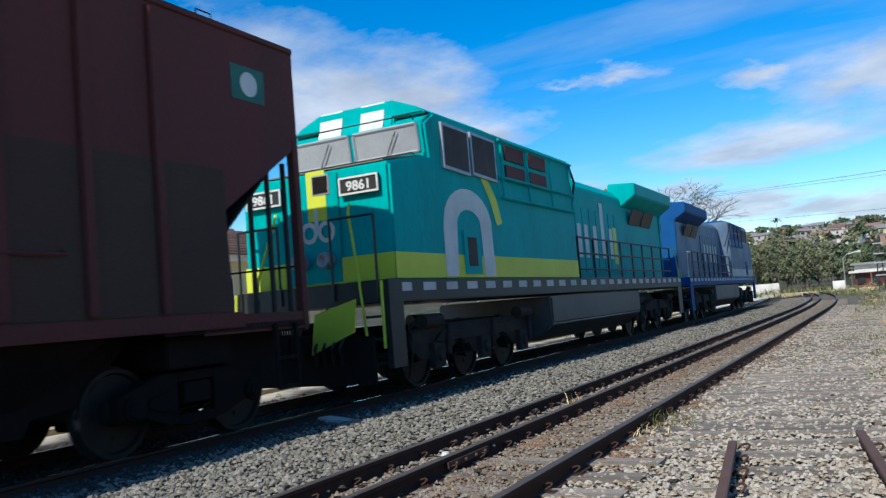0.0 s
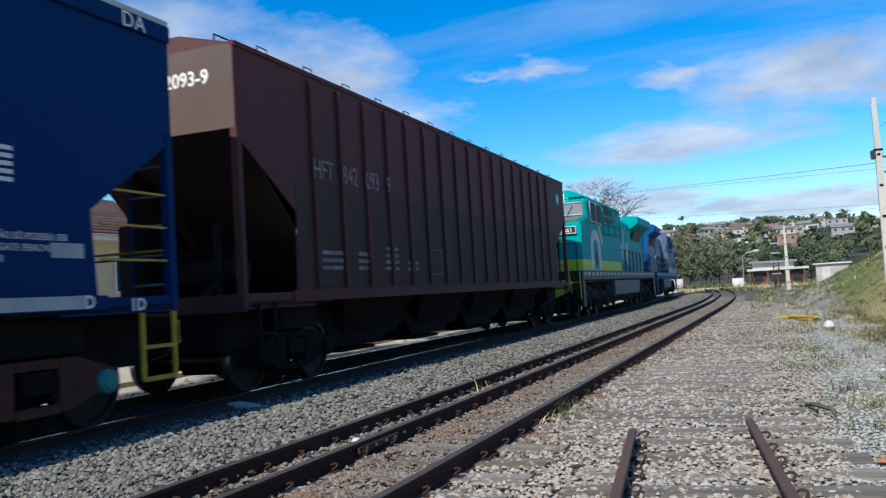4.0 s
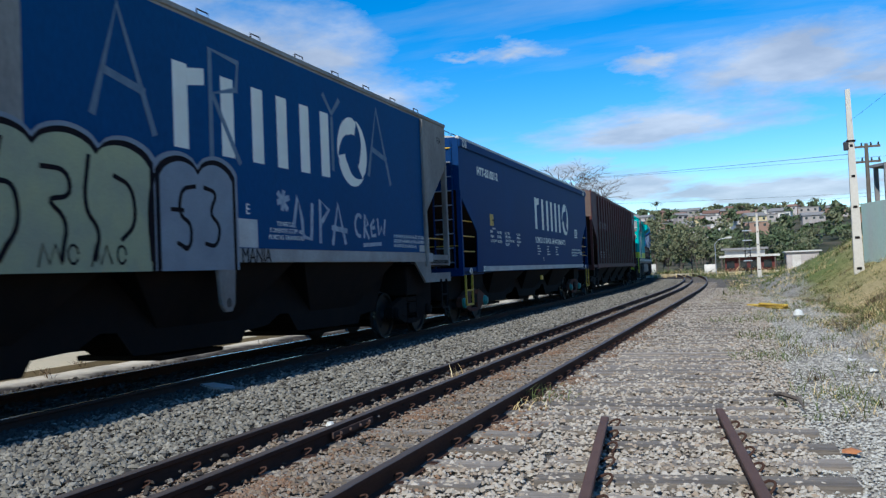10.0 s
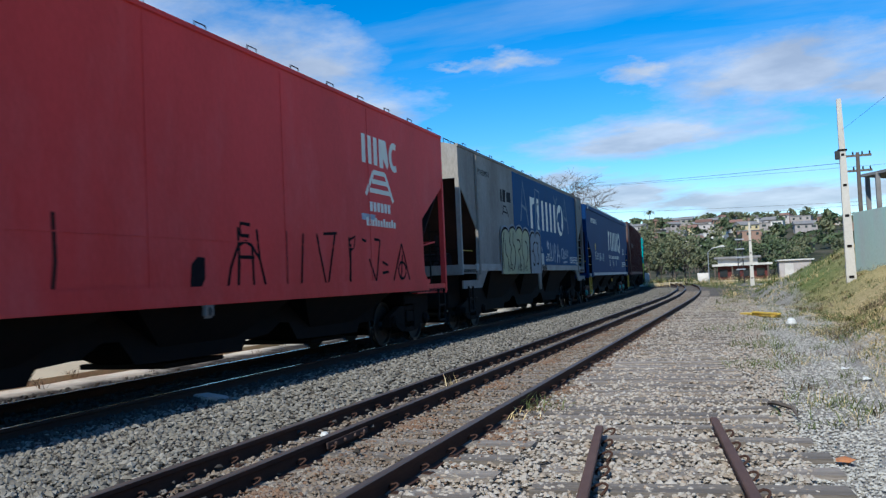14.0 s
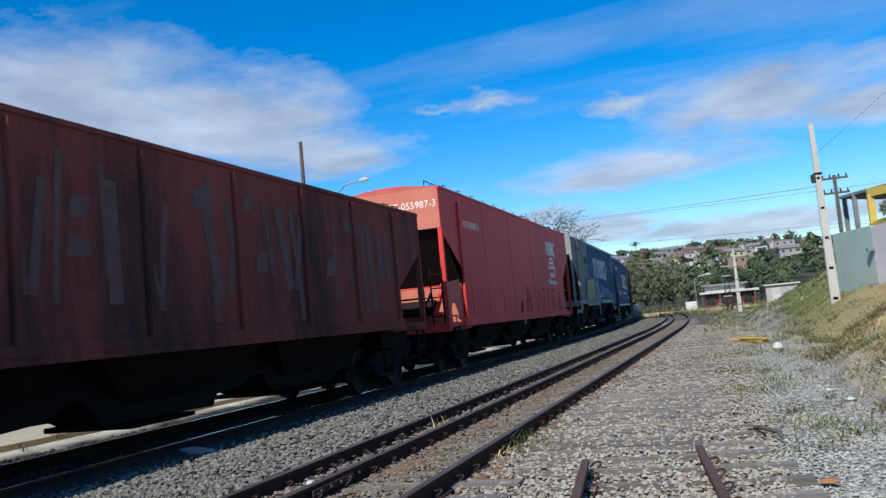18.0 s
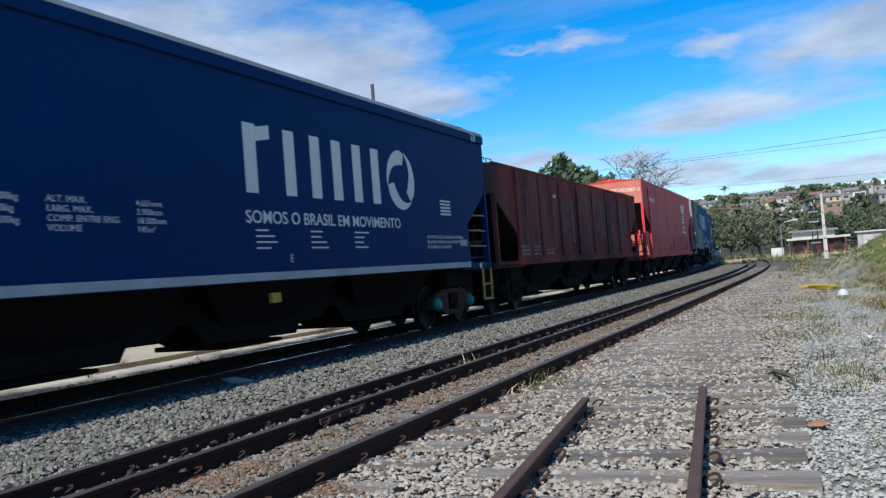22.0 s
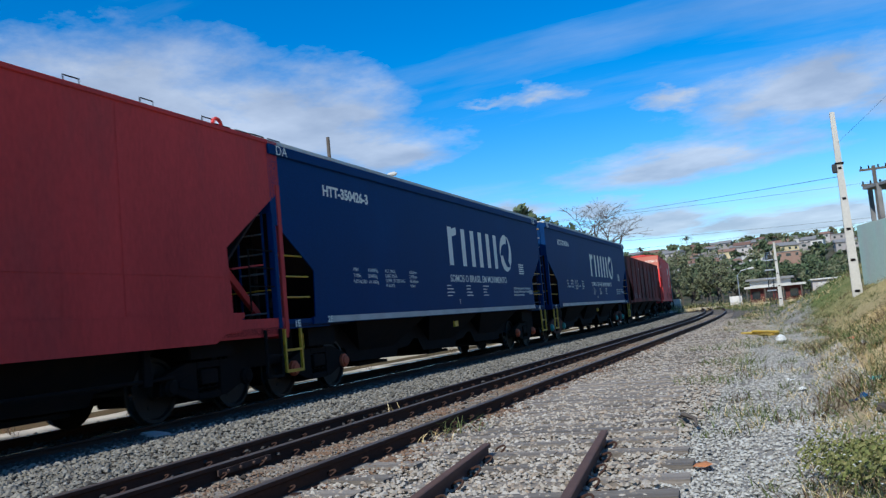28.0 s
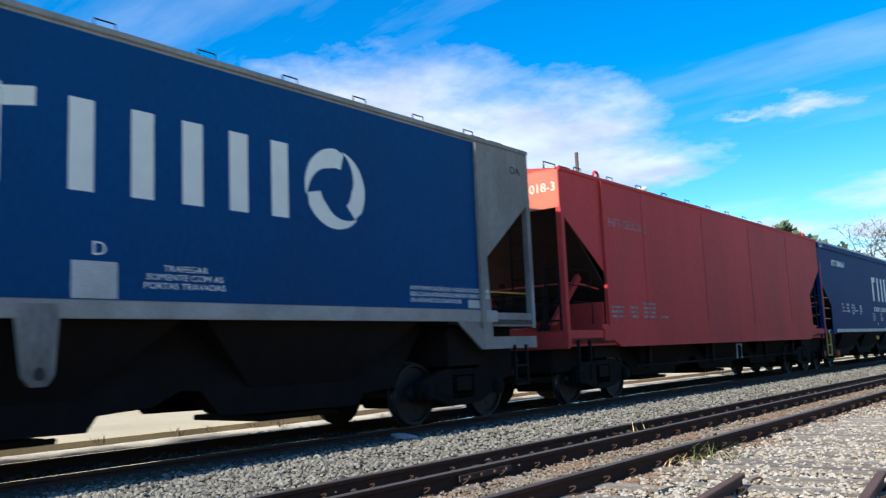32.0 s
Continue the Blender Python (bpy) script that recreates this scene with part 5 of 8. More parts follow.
def wagon_red(name, number, marked, mat):
    L = 17.6 if marked else 16.2
    W = hopper(name, "faded red smooth-sided hopper wagon" + (" with white marks and black scrawls" if marked else " with worn white numbers"), L, mat, 4.62 if marked else 4.42, 1.22, 0.12,
               e=1.42, k1=3.5 if marked else 3.55, k2=2.62 if marked else 2.4, slope_mat=mat, sill=mat, post=mat, end_mat=RED_END, blocking_web=False)
    h, X = L / 2, 1.402
    part("rib", Build().box(X, X + 0.05, -h + 1.45, -h + 1.53, 1.24, 4.4), mat, W, bevel=0.012)
    for y in (-4.9, -1.75, 1.4, 4.55):
        part("weld_seam", Build().box(X - 0.002, X + 0.006, y, y + 0.02, 1.3, 4.55 if marked else 4.35), mat, W)
    part("weld_seam", Build().box(X - 0.002, X + 0.005, -h + 1.6, h - 1.5, 1.9, 1.915), mat, W)
    for y in (-6.6, -3.2, 0.1, 3.6):
        part("grime_run", stroke([(y, 1.32), (y + 0.04, 1.6), (y + 0.02, 2.1)], 0.05, X + 0.001), SHADE_GRIME if marked else mat, W)
    low = 1.0 if not marked else 1.1
    for sx in (1,):
        part("lower_chord", Build().prism([(-h + 1.2, 1.22), (-h + 1.9, low + 0.02), (h - 1.9, low + 0.02), (h - 1.2, 1.22), (h - 1.2, 1.3), (-h + 1.2, 1.3)], X - 0.05, X + 0.03), mat, W)
    if not marked:
        for q in (-4.6, -1.2, 2.6, 5.0):
            part("under_brace", Build().prism([(q, 0.55), (q + 0.16, 0.55), (q + 0.12, 1.05), (q + 0.04, 1.05)], X - 0.3, X - 0.2), DARK_STEEL, W)
        part("under_rail", Build().tube([(X - 0.24, -5.2, 0.62), (X - 0.24, 5.6, 0.62)], 0.03, 6), DARK_STEEL, W)
        part("under_grab", Build().tube([(X, -0.1, 0.62), (X, -0.1, 0.98), (X, 0.22, 0.98), (X, 0.22, 0.62)], 0.02, 5), STEEL_GREY, W)
        lettering(number, 0.2, (X, -h + 1.75, 3.45), LETTER_DIM, W, name="wagon_number", width=1.0)
        for y0, n, w in ((1.65, 3, 0.5), (2.4, 3, 0.35), (3.0, 4, 0.55), (3.75, 1, 0.4)):
            b = Build()
            for i in range(n):
                b.box(X, X + 0.002, -h + y0, -h + y0 + w, 1.45 + i * 0.1, 1.50 + i * 0.1)
            part("small_print", b, LETTER_DIM, W)
    lettering(number, 0.19, (-0.15, -h - 0.004, 4.15 if marked else 4.0), LETTER, W, TAIL, name="wagon_number", width=0.95)
    for sy in (1, -1):
        part("end_rail", Build().tube([(-1.3, sy * (h - 0.5), 2.15), (1.32, sy * (h - 0.5), 2.15), (1.32, sy * (h - 1.3), 2.05)], 0.018, 5), mat, W)
        b = Build().prism([(sy * (h - 0.15), 1.3), (sy * (h - 1.3), 2.5), (sy * (h - 1.42), 2.42), (sy * (h - 0.3), 1.3)] if sy > 0 else [(-h + 0.3, 1.3), (-h + 1.42, 2.42), (-h + 1.3, 2.5), (-h + 0.15, 1.3)], 0.9, 0.98)
        part("end_brace", b, mat, W)
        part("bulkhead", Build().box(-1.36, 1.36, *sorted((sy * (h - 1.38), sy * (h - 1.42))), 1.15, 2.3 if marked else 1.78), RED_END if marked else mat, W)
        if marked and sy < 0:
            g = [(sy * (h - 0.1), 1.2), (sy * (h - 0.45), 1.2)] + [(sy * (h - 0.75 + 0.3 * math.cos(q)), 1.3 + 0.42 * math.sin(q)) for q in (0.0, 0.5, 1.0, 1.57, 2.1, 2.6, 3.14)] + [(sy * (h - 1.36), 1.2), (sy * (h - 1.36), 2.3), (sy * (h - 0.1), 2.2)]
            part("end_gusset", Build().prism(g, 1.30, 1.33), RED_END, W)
        ladder(W, (1.0, sy * (h + 0.03), 1.2), (1.0, sy * (h + 0.03), 2.6), (1.3, sy * (h + 0.03), 1.2), (1.3, sy * (h + 0.03), 2.6), 4, DARK_STEEL, DARK_STEEL)
        stirrup(W, sy * (h - 0.5) - 0.2, DARK_STEEL, w=0.4, z0=0.42, z1=1.1, side_grab=False)
        if not marked:
            ladder(W, (0.3, sy * (h + 0.05), 1.3), (0.3, sy * (h + 0.05), 3.6), (0.72, sy * (h + 0.05), 1.3), (0.72, sy * (h + 0.05), 3.6), 6, DARK_STEEL, DARK_STEEL)
            part("side_hoop", Build().tube([(X - 0.02, sy * (h - 0.3), 2.4), (X - 0.02, sy * (h - 0.95), 2.4), (X - 0.02, sy * (h - 0.95), 1.3)], 0.016, 5), DARK_STEEL, W)
            for z in (1.75, 2.08):
                part("rung", Build().tube([(X - 0.02, sy * (h - 0.3), z), (X - 0.02, sy * (h - 0.95), z)], 0.014, 5), DARK_STEEL, W)
            part("lifting_eye", Build().tube([(X - 0.05, sy * (h - 1.45) + 0.1 * math.cos(q * 0.6), 4.5 + 0.1 * math.sin(q * 0.6)) for q in range(11)], 0.03, 6), mat, W)
    if marked:
        my = 4.3
        for q, w in ((0.0, 0.16), (0.27, 0.16), (0.54, 0.16)):
            part("painted_bar", Build().box(X, X + 0.003, my + q, my + q + w, 3.52, 4.06), LETTER, W)
        part("painted_bar", Build().prism([(my + 0.8, 3.5), (my + 0.98, 3.5), (my + 0.98, 3.7), (my + 1.18, 3.5), (my + 1.25, 3.62), (my + 1.15, 4.06), (my + 0.8, 4.06)], X, X + 0.003), LETTER, W)
        part("painted_bar", stroke(arc(my + 1.55, 3.78, 0.2, 0.24, 60, 300, 10), 0.13, X), LETTER, W)
        tag_strokes(W, X, LETTER, 0.09, [[(my + 0.12, 2.92), (my + 0.5, 3.38)], [(my + 0.5, 3.38), (my + 1.05, 3.38)], [(my + 1.05, 3.38), (my + 1.42, 2.86)], [(my + 0.42, 3.2), (my + 1.16, 3.2)], [(my + 0.3, 3.02), (my + 1.28, 3.02)]])
        for q in range(6):
            part("painted_bar", Build().box(X, X + 0.003, my + 0.28 + q * 0.17, my + 0.40 + q * 0.17, 2.62, 2.8), LETTER, W)
        for q in range(11):
            part("painted_bar", Build().box(X, X + 0.003, my + 0.1 + q * 0.13, my + 0.19 + q * 0.13, 2.34, 2.46 + 0.04 * (q % 3 == 0)), LETTER, W)
        tag_strokes(W, X, SPRAY_WHITE, 0.12, [[(my - 0.1, 2.5), (my + 0.5, 2.5)]])
        # a tall rounded A with a box on top, two hooked bars, V, P, Y and a triangle round a disc
        S = [[(-0.17, 1.22), (-0.07, 1.55), (0.12, 1.85), (0.3, 1.91), (0.45, 1.86), (0.66, 1.67), (0.83, 1.21)], [(0.09, 1.21), (0.14, 1.85)], [(0.49, 1.26), (0.47, 1.83)], [(0.11, 1.69), (0.52, 1.69)], [(0.17, 1.99), (0.19, 2.16), (0.43, 2.15)], [(0.17, 1.99), (0.4, 1.99)], [(0.6, 2.09), (0.66, 1.67)],
             [(1.43, 2.1), (1.42, 1.23)], [(1.42, 1.23), (1.58, 1.16), (1.84, 1.16)], [(1.96, 2.09), (1.84, 1.16)], [(2.42, 2.1), (2.5, 1.8), (2.73, 1.18)], [(2.73, 1.18), (3.07, 2.11)], [(2.65, 2.11), (3.15, 2.14)], [(3.68, 1.97), (3.62, 1.19)], [(3.59, 2.03), (3.87, 2.11), (3.81, 1.91), (3.67, 1.87)], [(4.16, 2.07), (4.34, 2.04)],
             [(4.45, 1.71), (4.75, 1.3)], [(4.75, 1.3), (4.98, 2.08)], [(4.71, 2.09), (4.98, 2.08)], [(5.06, 1.66), (5.32, 1.6)], [(5.04, 1.45), (5.35, 1.47)], [(6.07, 2.04), (5.55, 1.23)], [(6.07, 2.04), (6.46, 1.28)], [(5.55, 1.23), (6.46, 1.28)], arc(6.06, 1.5, 0.2, 0.17, 0, 350, 12), [(6.09, 1.82), (5.97, 1.24)]]
        tag_strokes(W, X + 0.001, SPRAY_BLACK, 0.05, S)
        part("door_hole", Build().prism([(-0.97, 1.30), (-0.74, 1.30), (-0.66, 1.4), (-0.65, 1.67), (-0.81, 1.68), (-0.94, 1.58)], X, X + 0.003), SPRAY_BLACK, W)
        part("sill_lug", Build().box(X - 0.02, X + 0.04, -0.75, -0.52, 0.94, 1.12), PAINT_GREY, W, "pale steel lug with a round hole", bevel=0.03)
        part("lug_hole", Build().disc((X + 0.041, -0.635, 1.02), "x", [(0, 0.05), (0.003, 0.05)], 12), BLACK_PAINT, W)
        lettering(number, 0.2, (X, -h + 1.9, 3.75), LETTER, W, name="wagon_number", width=0.95)
    return W


def wagon_rust():
    L = 17.2
    W = hopper("rusty_hopper_wagon", "low rusty brown hopper wagon with pale streaks and worn numbers", L, PAINT_RUST, 3.72, 1.34, 0.12, ribs=8, e=1.5, k1=2.9, k2=2.0, slope_mat=PAINT_RUST, loops=False, end_mat=END_BROWN)
    h, X = L / 2, 1.402
    part("lower_chord", Build().box(X, X + 0.04, -h + 1.4, h - 1.4, 1.30, 1.42), PAINT_RUST, W)
    r = random.Random(9)
    for i in range(15):
        y = -h + 2.4 + i * 0.92 + r.uniform(-0.2, 0.2)
        z1, z0 = r.uniform(2.9, 3.6), r.uniform(1.5, 2.3)
        d = r.uniform(-0.28, 0.28)
        part("pale_streak", stroke([(y + d, z1), (y + d * 0.4, (z0 + z1) / 2), (y, z0)], r.uniform(0.08, 0.2), X + 0.001), PALE_PATCH, W)
        if i % 3 == 0:
            part("pale_streak", stroke([(y - d - 0.1, z1 - 0.3), (y, z0 + 0.05)], 0.06, X + 0.0015), PALE_PATCH, W)
    for i in range(8):
        y, z = r.uniform(-h + 2, h - 2), r.uniform(2.2, 3.4)
        part("pale_patch", Build().prism([(y, z), (y + r.uniform(0.2, 0.5), z + 0.02), (y + 0.35, z + r.uniform(0.15, 0.4)), (y + 0.05, z + 0.25)], X, X + 0.0025), PALE_PATCH, W)
    for q, line in ((4.6, [(0, 3.2), (0.75, 3.12)]), (5.35, [(0, 3.2), (0.05, 1.6)]), (6.15, [(0, 3.15), (0.1, 2.6), (0.02, 2.2)]), (6.45, [(0, 2.75), (0.2, 2.2)]), (6.95, [(0, 2.8), (-0.2, 2.25)]), (2.2, [(0, 3.3), (0.25, 2.0)]), (2.95, [(0, 3.2), (-0.3, 2.0)]), (0.2, [(0, 3.25), (0.3, 1.9)]), (1.05, [(0, 3.2), (-0.35, 1.9)]), (-1.6, [(0, 3.2), (0.02, 1.8)]), (-3.1, [(0, 3.1), (0.2, 1.9)]), (-2.6, [(0, 3.1), (-0.2, 1.9)])):
        part("pale_patch", stroke([(q + a, b) for a, b in line], r.uniform(0.12, 0.24), X + 0.003), PALE_PATCH, W)
    lettering("HFS-716573-1", 0.2, (X + 0.002, -h + 1.7, 3.02), PALE_PATCH, W, name="wagon_number", width=0.95)
    part("data_plate", Build().box(X, X + 0.01, -h + 5.0, -h + 5.25, 3.12, 3.22), WHITE_PAINT, W)
    for y0, n, w in ((1.7, 3, 0.8), (2.8, 3, 0.6), (4.0, 2, 0.7)):
        b = Build()
        for i in range(n):
            b.box(X + 0.001, X + 0.003, -h + y0, -h + y0 + w, 1.46 + i * 0.1, 1.51 + i * 0.1)
        part("small_print", b, LETTER_DIM, W)
    for sy in (1, -1):
        stirrup(W, sy * (h - 0.5) - 0.2, DARK_STEEL, w=0.4, z0=0.45, z1=1.15, side_grab=False)
    return W


# ---- locomotives ----
def loco_truck(parent, y):
    t = new("bogie")
    t.parent = parent
    t.location = (0, y, 0)
    tagged(t, "three-axle bogie with grey side frames")
    for sx in (1, -1):
        a, b = sorted((sx * 1.06, sx * 1.22))
        f = Build()
        f.prism([(-2.6, 0.92), (-2.6, 0.62), (-2.35, 0.45), (-1.5, 0.45), (-1.3, 0.62), (-0.55, 0.62), (-0.4, 0.45), (0.4, 0.45), (0.55, 0.62), (1.3, 0.62), (1.5, 0.45), (2.35, 0.45), (2.6, 0.62), (2.6, 0.92), (2.0, 1.02), (-2.0, 1.02)], a, b)
        part("side_frame", f, LOCO_GRIME, t, bevel=0.02)
        for yy in (-1.85, 0.0, 1.85):
            c, d = sorted((sx * 1.2, sx * 1.32))
            part("axle_box", Build().box(c, d, yy - 0.2, yy + 0.2, 0.32, 0.72).disc((sx * 1.32, yy, 0.53), "x", [(0, 0.13), (sx * 0.05, 0.11)], 14), LOCO_GRIME, t, bevel=0.015)
            part("shock_strut", Build().tube([(sx * 1.3, yy + 0.35, 0.5), (sx * 1.3, yy + 0.42, 1.0)], 0.05, 8), LOCO_GRIME, t)
        for yy in (-0.95, 0.95):
            pts = [(sx * 1.24 + 0.08 * math.cos(k * 0.9), yy + 0.08 * math.sin(k * 0.9), 0.42 + 0.3 * k / 34) for k in range(35)]
            part("coil_spring", Build().tube(pts, 0.022, 5), DARK_STEEL, t)
        part("sand_pipe", Build().tube([(sx * 1.26, -2.75, 1.1), (sx * 1.28, -2.7, 0.6), (sx * 1.1, -2.55, 0.2)], 0.022, 6), LOCO_GRIME, t)
        part("equaliser", Build().prism([(-1.9, 0.74), (-1.6, 0.9), (1.6, 0.9), (1.9, 0.74), (1.5, 0.72), (-1.5, 0.72)], *sorted((sx * 1.22, sx * 1.27))), LOCO_GRIME, t)
        part("brake_cylinder", Build().tube([(sx * 1.25, -2.3, 1.08), (sx * 1.25, -1.7, 1.08)], 0.12, 12), LOCO_GRIME, t)
        part("brake_cylinder", Build().tube([(sx * 1.25, 1.7, 1.08), (sx * 1.25, 2.3, 1.08)], 0.12, 12), LOCO_GRIME, t)
    part("bolster", Build().box(-1.0, 1.0, -1.2, 1.2, 0.6, 1.05), DARK_STEEL, t)
    for yy in (-1.85, 0.0, 1.85):
        SPINNERS.append((wheelset(t, yy, 0.53), 0.53))
    return t


def locomotive(name, label, paint, band, hood, flip, sill=BLACK_PAINT, number="9861"):
    """Six-axle diesel, cab end at -y before it is turned; origin on the rail at its middle."""
    W = empty(name, label, "locomotive", "locomotives of the train")
    X = 1.44
    # frame and deck
    part("underframe", Build().box(-1.45, 1.45, -10.3, 10.5, 1.42, 1.76), sill, W, bevel=0.02)
    for sx in (1, -1):
        for i in range(26):
            y = -10.0 + i * 0.8
            part("reflector", Build().box(*sorted((sx * 1.451, sx * 1.458)), y, y + 0.42, 1.58, 1.71), GREY_WHITE, W)
    # wide nose and cab, full width
    zn = 3.58
    body = [(-10.0, 1.76), (-1.25, 1.76), (-1.25, 4.62), (-8.35, 4.62), (-8.74, 4.40), (-8.66, 3.84), (-9.98, zn)]
    part("cab_shell", Build().prism(body, -X, X), paint if band is LIME else hood, W, bevel=0.05)
    part("nose_top", Build().prism([(-9.93, zn + 0.03), (-8.70, 3.835), (-8.70, 3.855), (-9.93, zn + 0.05)], -X + 0.12, X - 0.12), NOSE_DUST, W, "dusty sloping nose top")
    part("cab_roof", Build().prism([(-X + 0.04, 4.6), (X - 0.04, 4.6), (X - 0.25, 4.74), (0.75, 4.92), (-0.75, 4.92), (-X + 0.25, 4.74)], -8.55, -5.7, "y"), paint, W, bevel=0.03)
    part("rear_roof", Build().prism([(-X + 0.04, 4.6), (X - 0.04, 4.6), (X - 0.3, 4.70), (-X + 0.3, 4.70)], -5.7, -1.3, "y"), paint, W, bevel=0.02)
    for x0, x1 in ((0.12, 0.6), (-0.75, -0.27)):
        part("roof_stripe", Build().prism([(x0, 4.925), (x1, 4.925), (x1, 4.935), (x0, 4.935)], -8.5, -5.8, "y"), WHITE_PAINT, W)
        part("brow_stripe", Build().prism([(-8.675, 4.40), (-8.585, 4.62), (-8.52, 4.92), (-8.50, 4.90), (-8.56, 4.62), (-8.65, 4.38)], x0, x1), WHITE_PAINT, W)
    part("brow", Build().prism([(-8.66, 4.36), (-8.56, 4.62), (-8.5, 4.9), (-8.3, 4.9), (-8.3, 4.4)], -0.78, 0.78), paint, W, bevel=0.03)
    # windscreens
    for x0, x1 in ((0.06, 1.30), (-1.30, -0.06)):
        fr = Build()
        for a, b in (((x0, 3.92), (x1, 3.92)), ((x1, 3.92), (x1, 4.38)), ((x1, 4.38), (x0, 4.38)), ((x0, 4.38), (x0, 3.92))):
            fr.tube([(a[0], -8.66 - (a[1] - 3.84) * 0.14 - 0.02, a[1]), (b[0], -8.66 - (b[1] - 3.84) * 0.14 - 0.02, b[1])], 0.03, 6)
        part("windscreen_frame", fr, STEEL_GREY, W)
        v = [(x0, -8.695, 3.92), (x1, -8.695, 3.92), (x1, -8.76, 4.38), (x0, -8.76, 4.38)]
        part("windscreen", Build().add(v + [(p[0], p[1] + 0.02, p[2]) for p in v], [(0, 1, 2, 3), (7, 6, 5, 4), (0, 4, 5, 1), (1, 5, 6, 2), (2, 6, 7, 3), (3, 7, 4, 0)]), SUN_GLASS, W)
        part("wiper", Build().tube([((x0 + x1) / 2, -8.74, 3.88), ((x0 + x1) / 2 + 0.25, -8.80, 4.3)], 0.012, 4), BLACK_PAINT, W)
    for z, xx in ((3.8, 1.25), (4.44, 1.25)):
        part("nose_rail", Build().tube([(-xx, -8.72 - 0.1, z + 0.02), (-xx, -8.85, z + 0.08), (xx, -8.85, z + 0.08), (xx, -8.72, z + 0.02)], 0.013, 5), BLACK_PAINT, W)
    # front face fittings
    F = -10.0
    for sx in (1, -1):
        c = sx * 0.93
        b = Build().box(c - 0.36, c + 0.36, F - 0.07, F, 3.13, 3.41)
        nb = part("number_board", b, BLACK_PAINT, W, "black number board in a white frame", bevel=0.015)
        fr = Build()
        for q in ((c - 0.36, c + 0.36, 3.38, 3.41), (c - 0.36, c + 0.36, 3.13, 3.16), (c - 0.36, c - 0.33, 3.13, 3.41), (c + 0.33, c + 0.36, 3.13, 3.41)):
            fr.box(q[0], q[1], F - 0.085, F - 0.06, q[2], q[3])
        part("board_frame", fr, WHITE_PAINT, nb)
        lettering(number, 0.15, (c, F - 0.075, 3.195), WHITE_PAINT, nb, TAIL, "CENTER", 1.1, "board_number", bold=0.006)
        part("nose_grab", Build().tube([(sx * 0.72, F - 0.04, 3.0), (sx * 0.72, F - 0.10, 2.85), (sx * 0.95, F - 0.3, 1.95), (sx * 1.05, F - 0.32, 0.9)], 0.022, 6), LIME if band is LIME else WHITE_PAINT, W)
        part("nose_grab", Build().tube([(sx * 1.38, F - 0.35, 1.75), (sx * 1.4, F - 0.4, 0.75)], 0.024, 6), LIME if band is LIME else WHITE_PAINT, W)
        st = Build().box(sx * 1.42 - 0.05, sx * 1.42 + 0.05, F - 0.3, F + 0.1, 0.45, 1.76)
        for z in (0.5, 0.85, 1.2, 1.5):
            st.box(*sorted((sx * 0.98, sx * 1.42)), F - 0.28, F + 0.05, z, z + 0.04)
        part("step_well", st, sill, W)
    part("grille", Build().box(0.02, 0.36, F - 0.04, F, 3.2, 3.53), STEEL_GREY, W, "framed square grille", bevel=0.01)
    part("grille_mesh", Build().box(0.05, 0.33, F - 0.045, F - 0.035, 3.23, 3.5), DARK_STEEL, W)
    part("nose_door", Build().box(-0.52, 0.50, F - 0.02, F, 1.8, 3.55), paint, W, bevel=0.012)
    part("nose_stripe", Build().box(-0.08, 0.28, F - 0.03, F - 0.02, 2.8, 3.6), band, W)
    part("nose_band", Build().box(-X, X, F - 0.012, F - 0.001, 1.78, 2.18), band, W, bevel=0.003)
    part("headlight", Build().disc((0.25, F - 0.05, 2.16), "y", [(0.05, 0.14), (-0.12, 0.13), (-0.14, 0.10), (-0.08, 0.02)], 16), STEEL_GREY, W)
    part("headlight", Build().disc((-0.25, F - 0.05, 2.16), "y", [(0.05, 0.14), (-0.12, 0.13), (-0.14, 0.10), (-0.08, 0.02)], 16), STEEL_GREY, W)
    part("door_emblem", stroke(arc(0, 0, 0.13, 0.14, 0, 360, 16), 0.07, 0).mesh("door_emblem", WHITE_PAINT), None, W).matrix_local = Matrix.Translation((0.25, F - 0.031, 2.62)) @ Matrix.Rotation(-math.pi / 2, 4, "Z")
    part("door_emblem", stroke(arc(0, 0, 0.13, 0.14, 0, 360, 16) + [(0.15, 0.0), (0.15, 0.38)], 0.07, 0).mesh("door_emblem", WHITE_PAINT), None, W).matrix_local = Matrix.Translation((-0.08, F - 0.031, 2.62)) @ Matrix.Rotation(-math.pi / 2, 4, "Z")
    # plough, coupler, hoses, railings on the end
    part("plough", Build().prism([(-1.25, 0.25), (1.25, 0.25), (1.25, 0.95), (-1.25, 0.95)], F - 0.5, F - 0.42, "y"), DARK_STEEL, W)
    part("ditch_plate", Build().prism([(F - 0.5, 0.85), (F - 0.1, 0.7), (F - 0.1, 1.35), (F - 0.5, 1.25)], 0.45, 0.5), band, W)
    part("pilot_plate", Build().prism([(0.22, 0.72), (1.0, 1.02), (1.06, 1.5), (0.32, 1.32)], F - 0.6, F - 0.56, "y"), band, W, "lime plate below the deck" if band is LIME else "")
    part("coupler", Build().box(-0.18, 0.18, F - 0.8, F, 0.72, 1.0).box(-0.2, 0.2, F - 1.1, F - 0.75, 0.66, 1.06), DARK_STEEL, W, bevel=0.04)
    for x in (0.35, 0.5, 0.66, 0.8):
        part("air_hose", Build().tube([(x, F - 0.3, 1.4), (x + 0.05, F - 0.5, 1.1), (x - 0.05, F - 0.62, 0.8), (x - 0.1, F - 0.5, 0.55)], 0.024, 6), BLACK_PAINT, W)
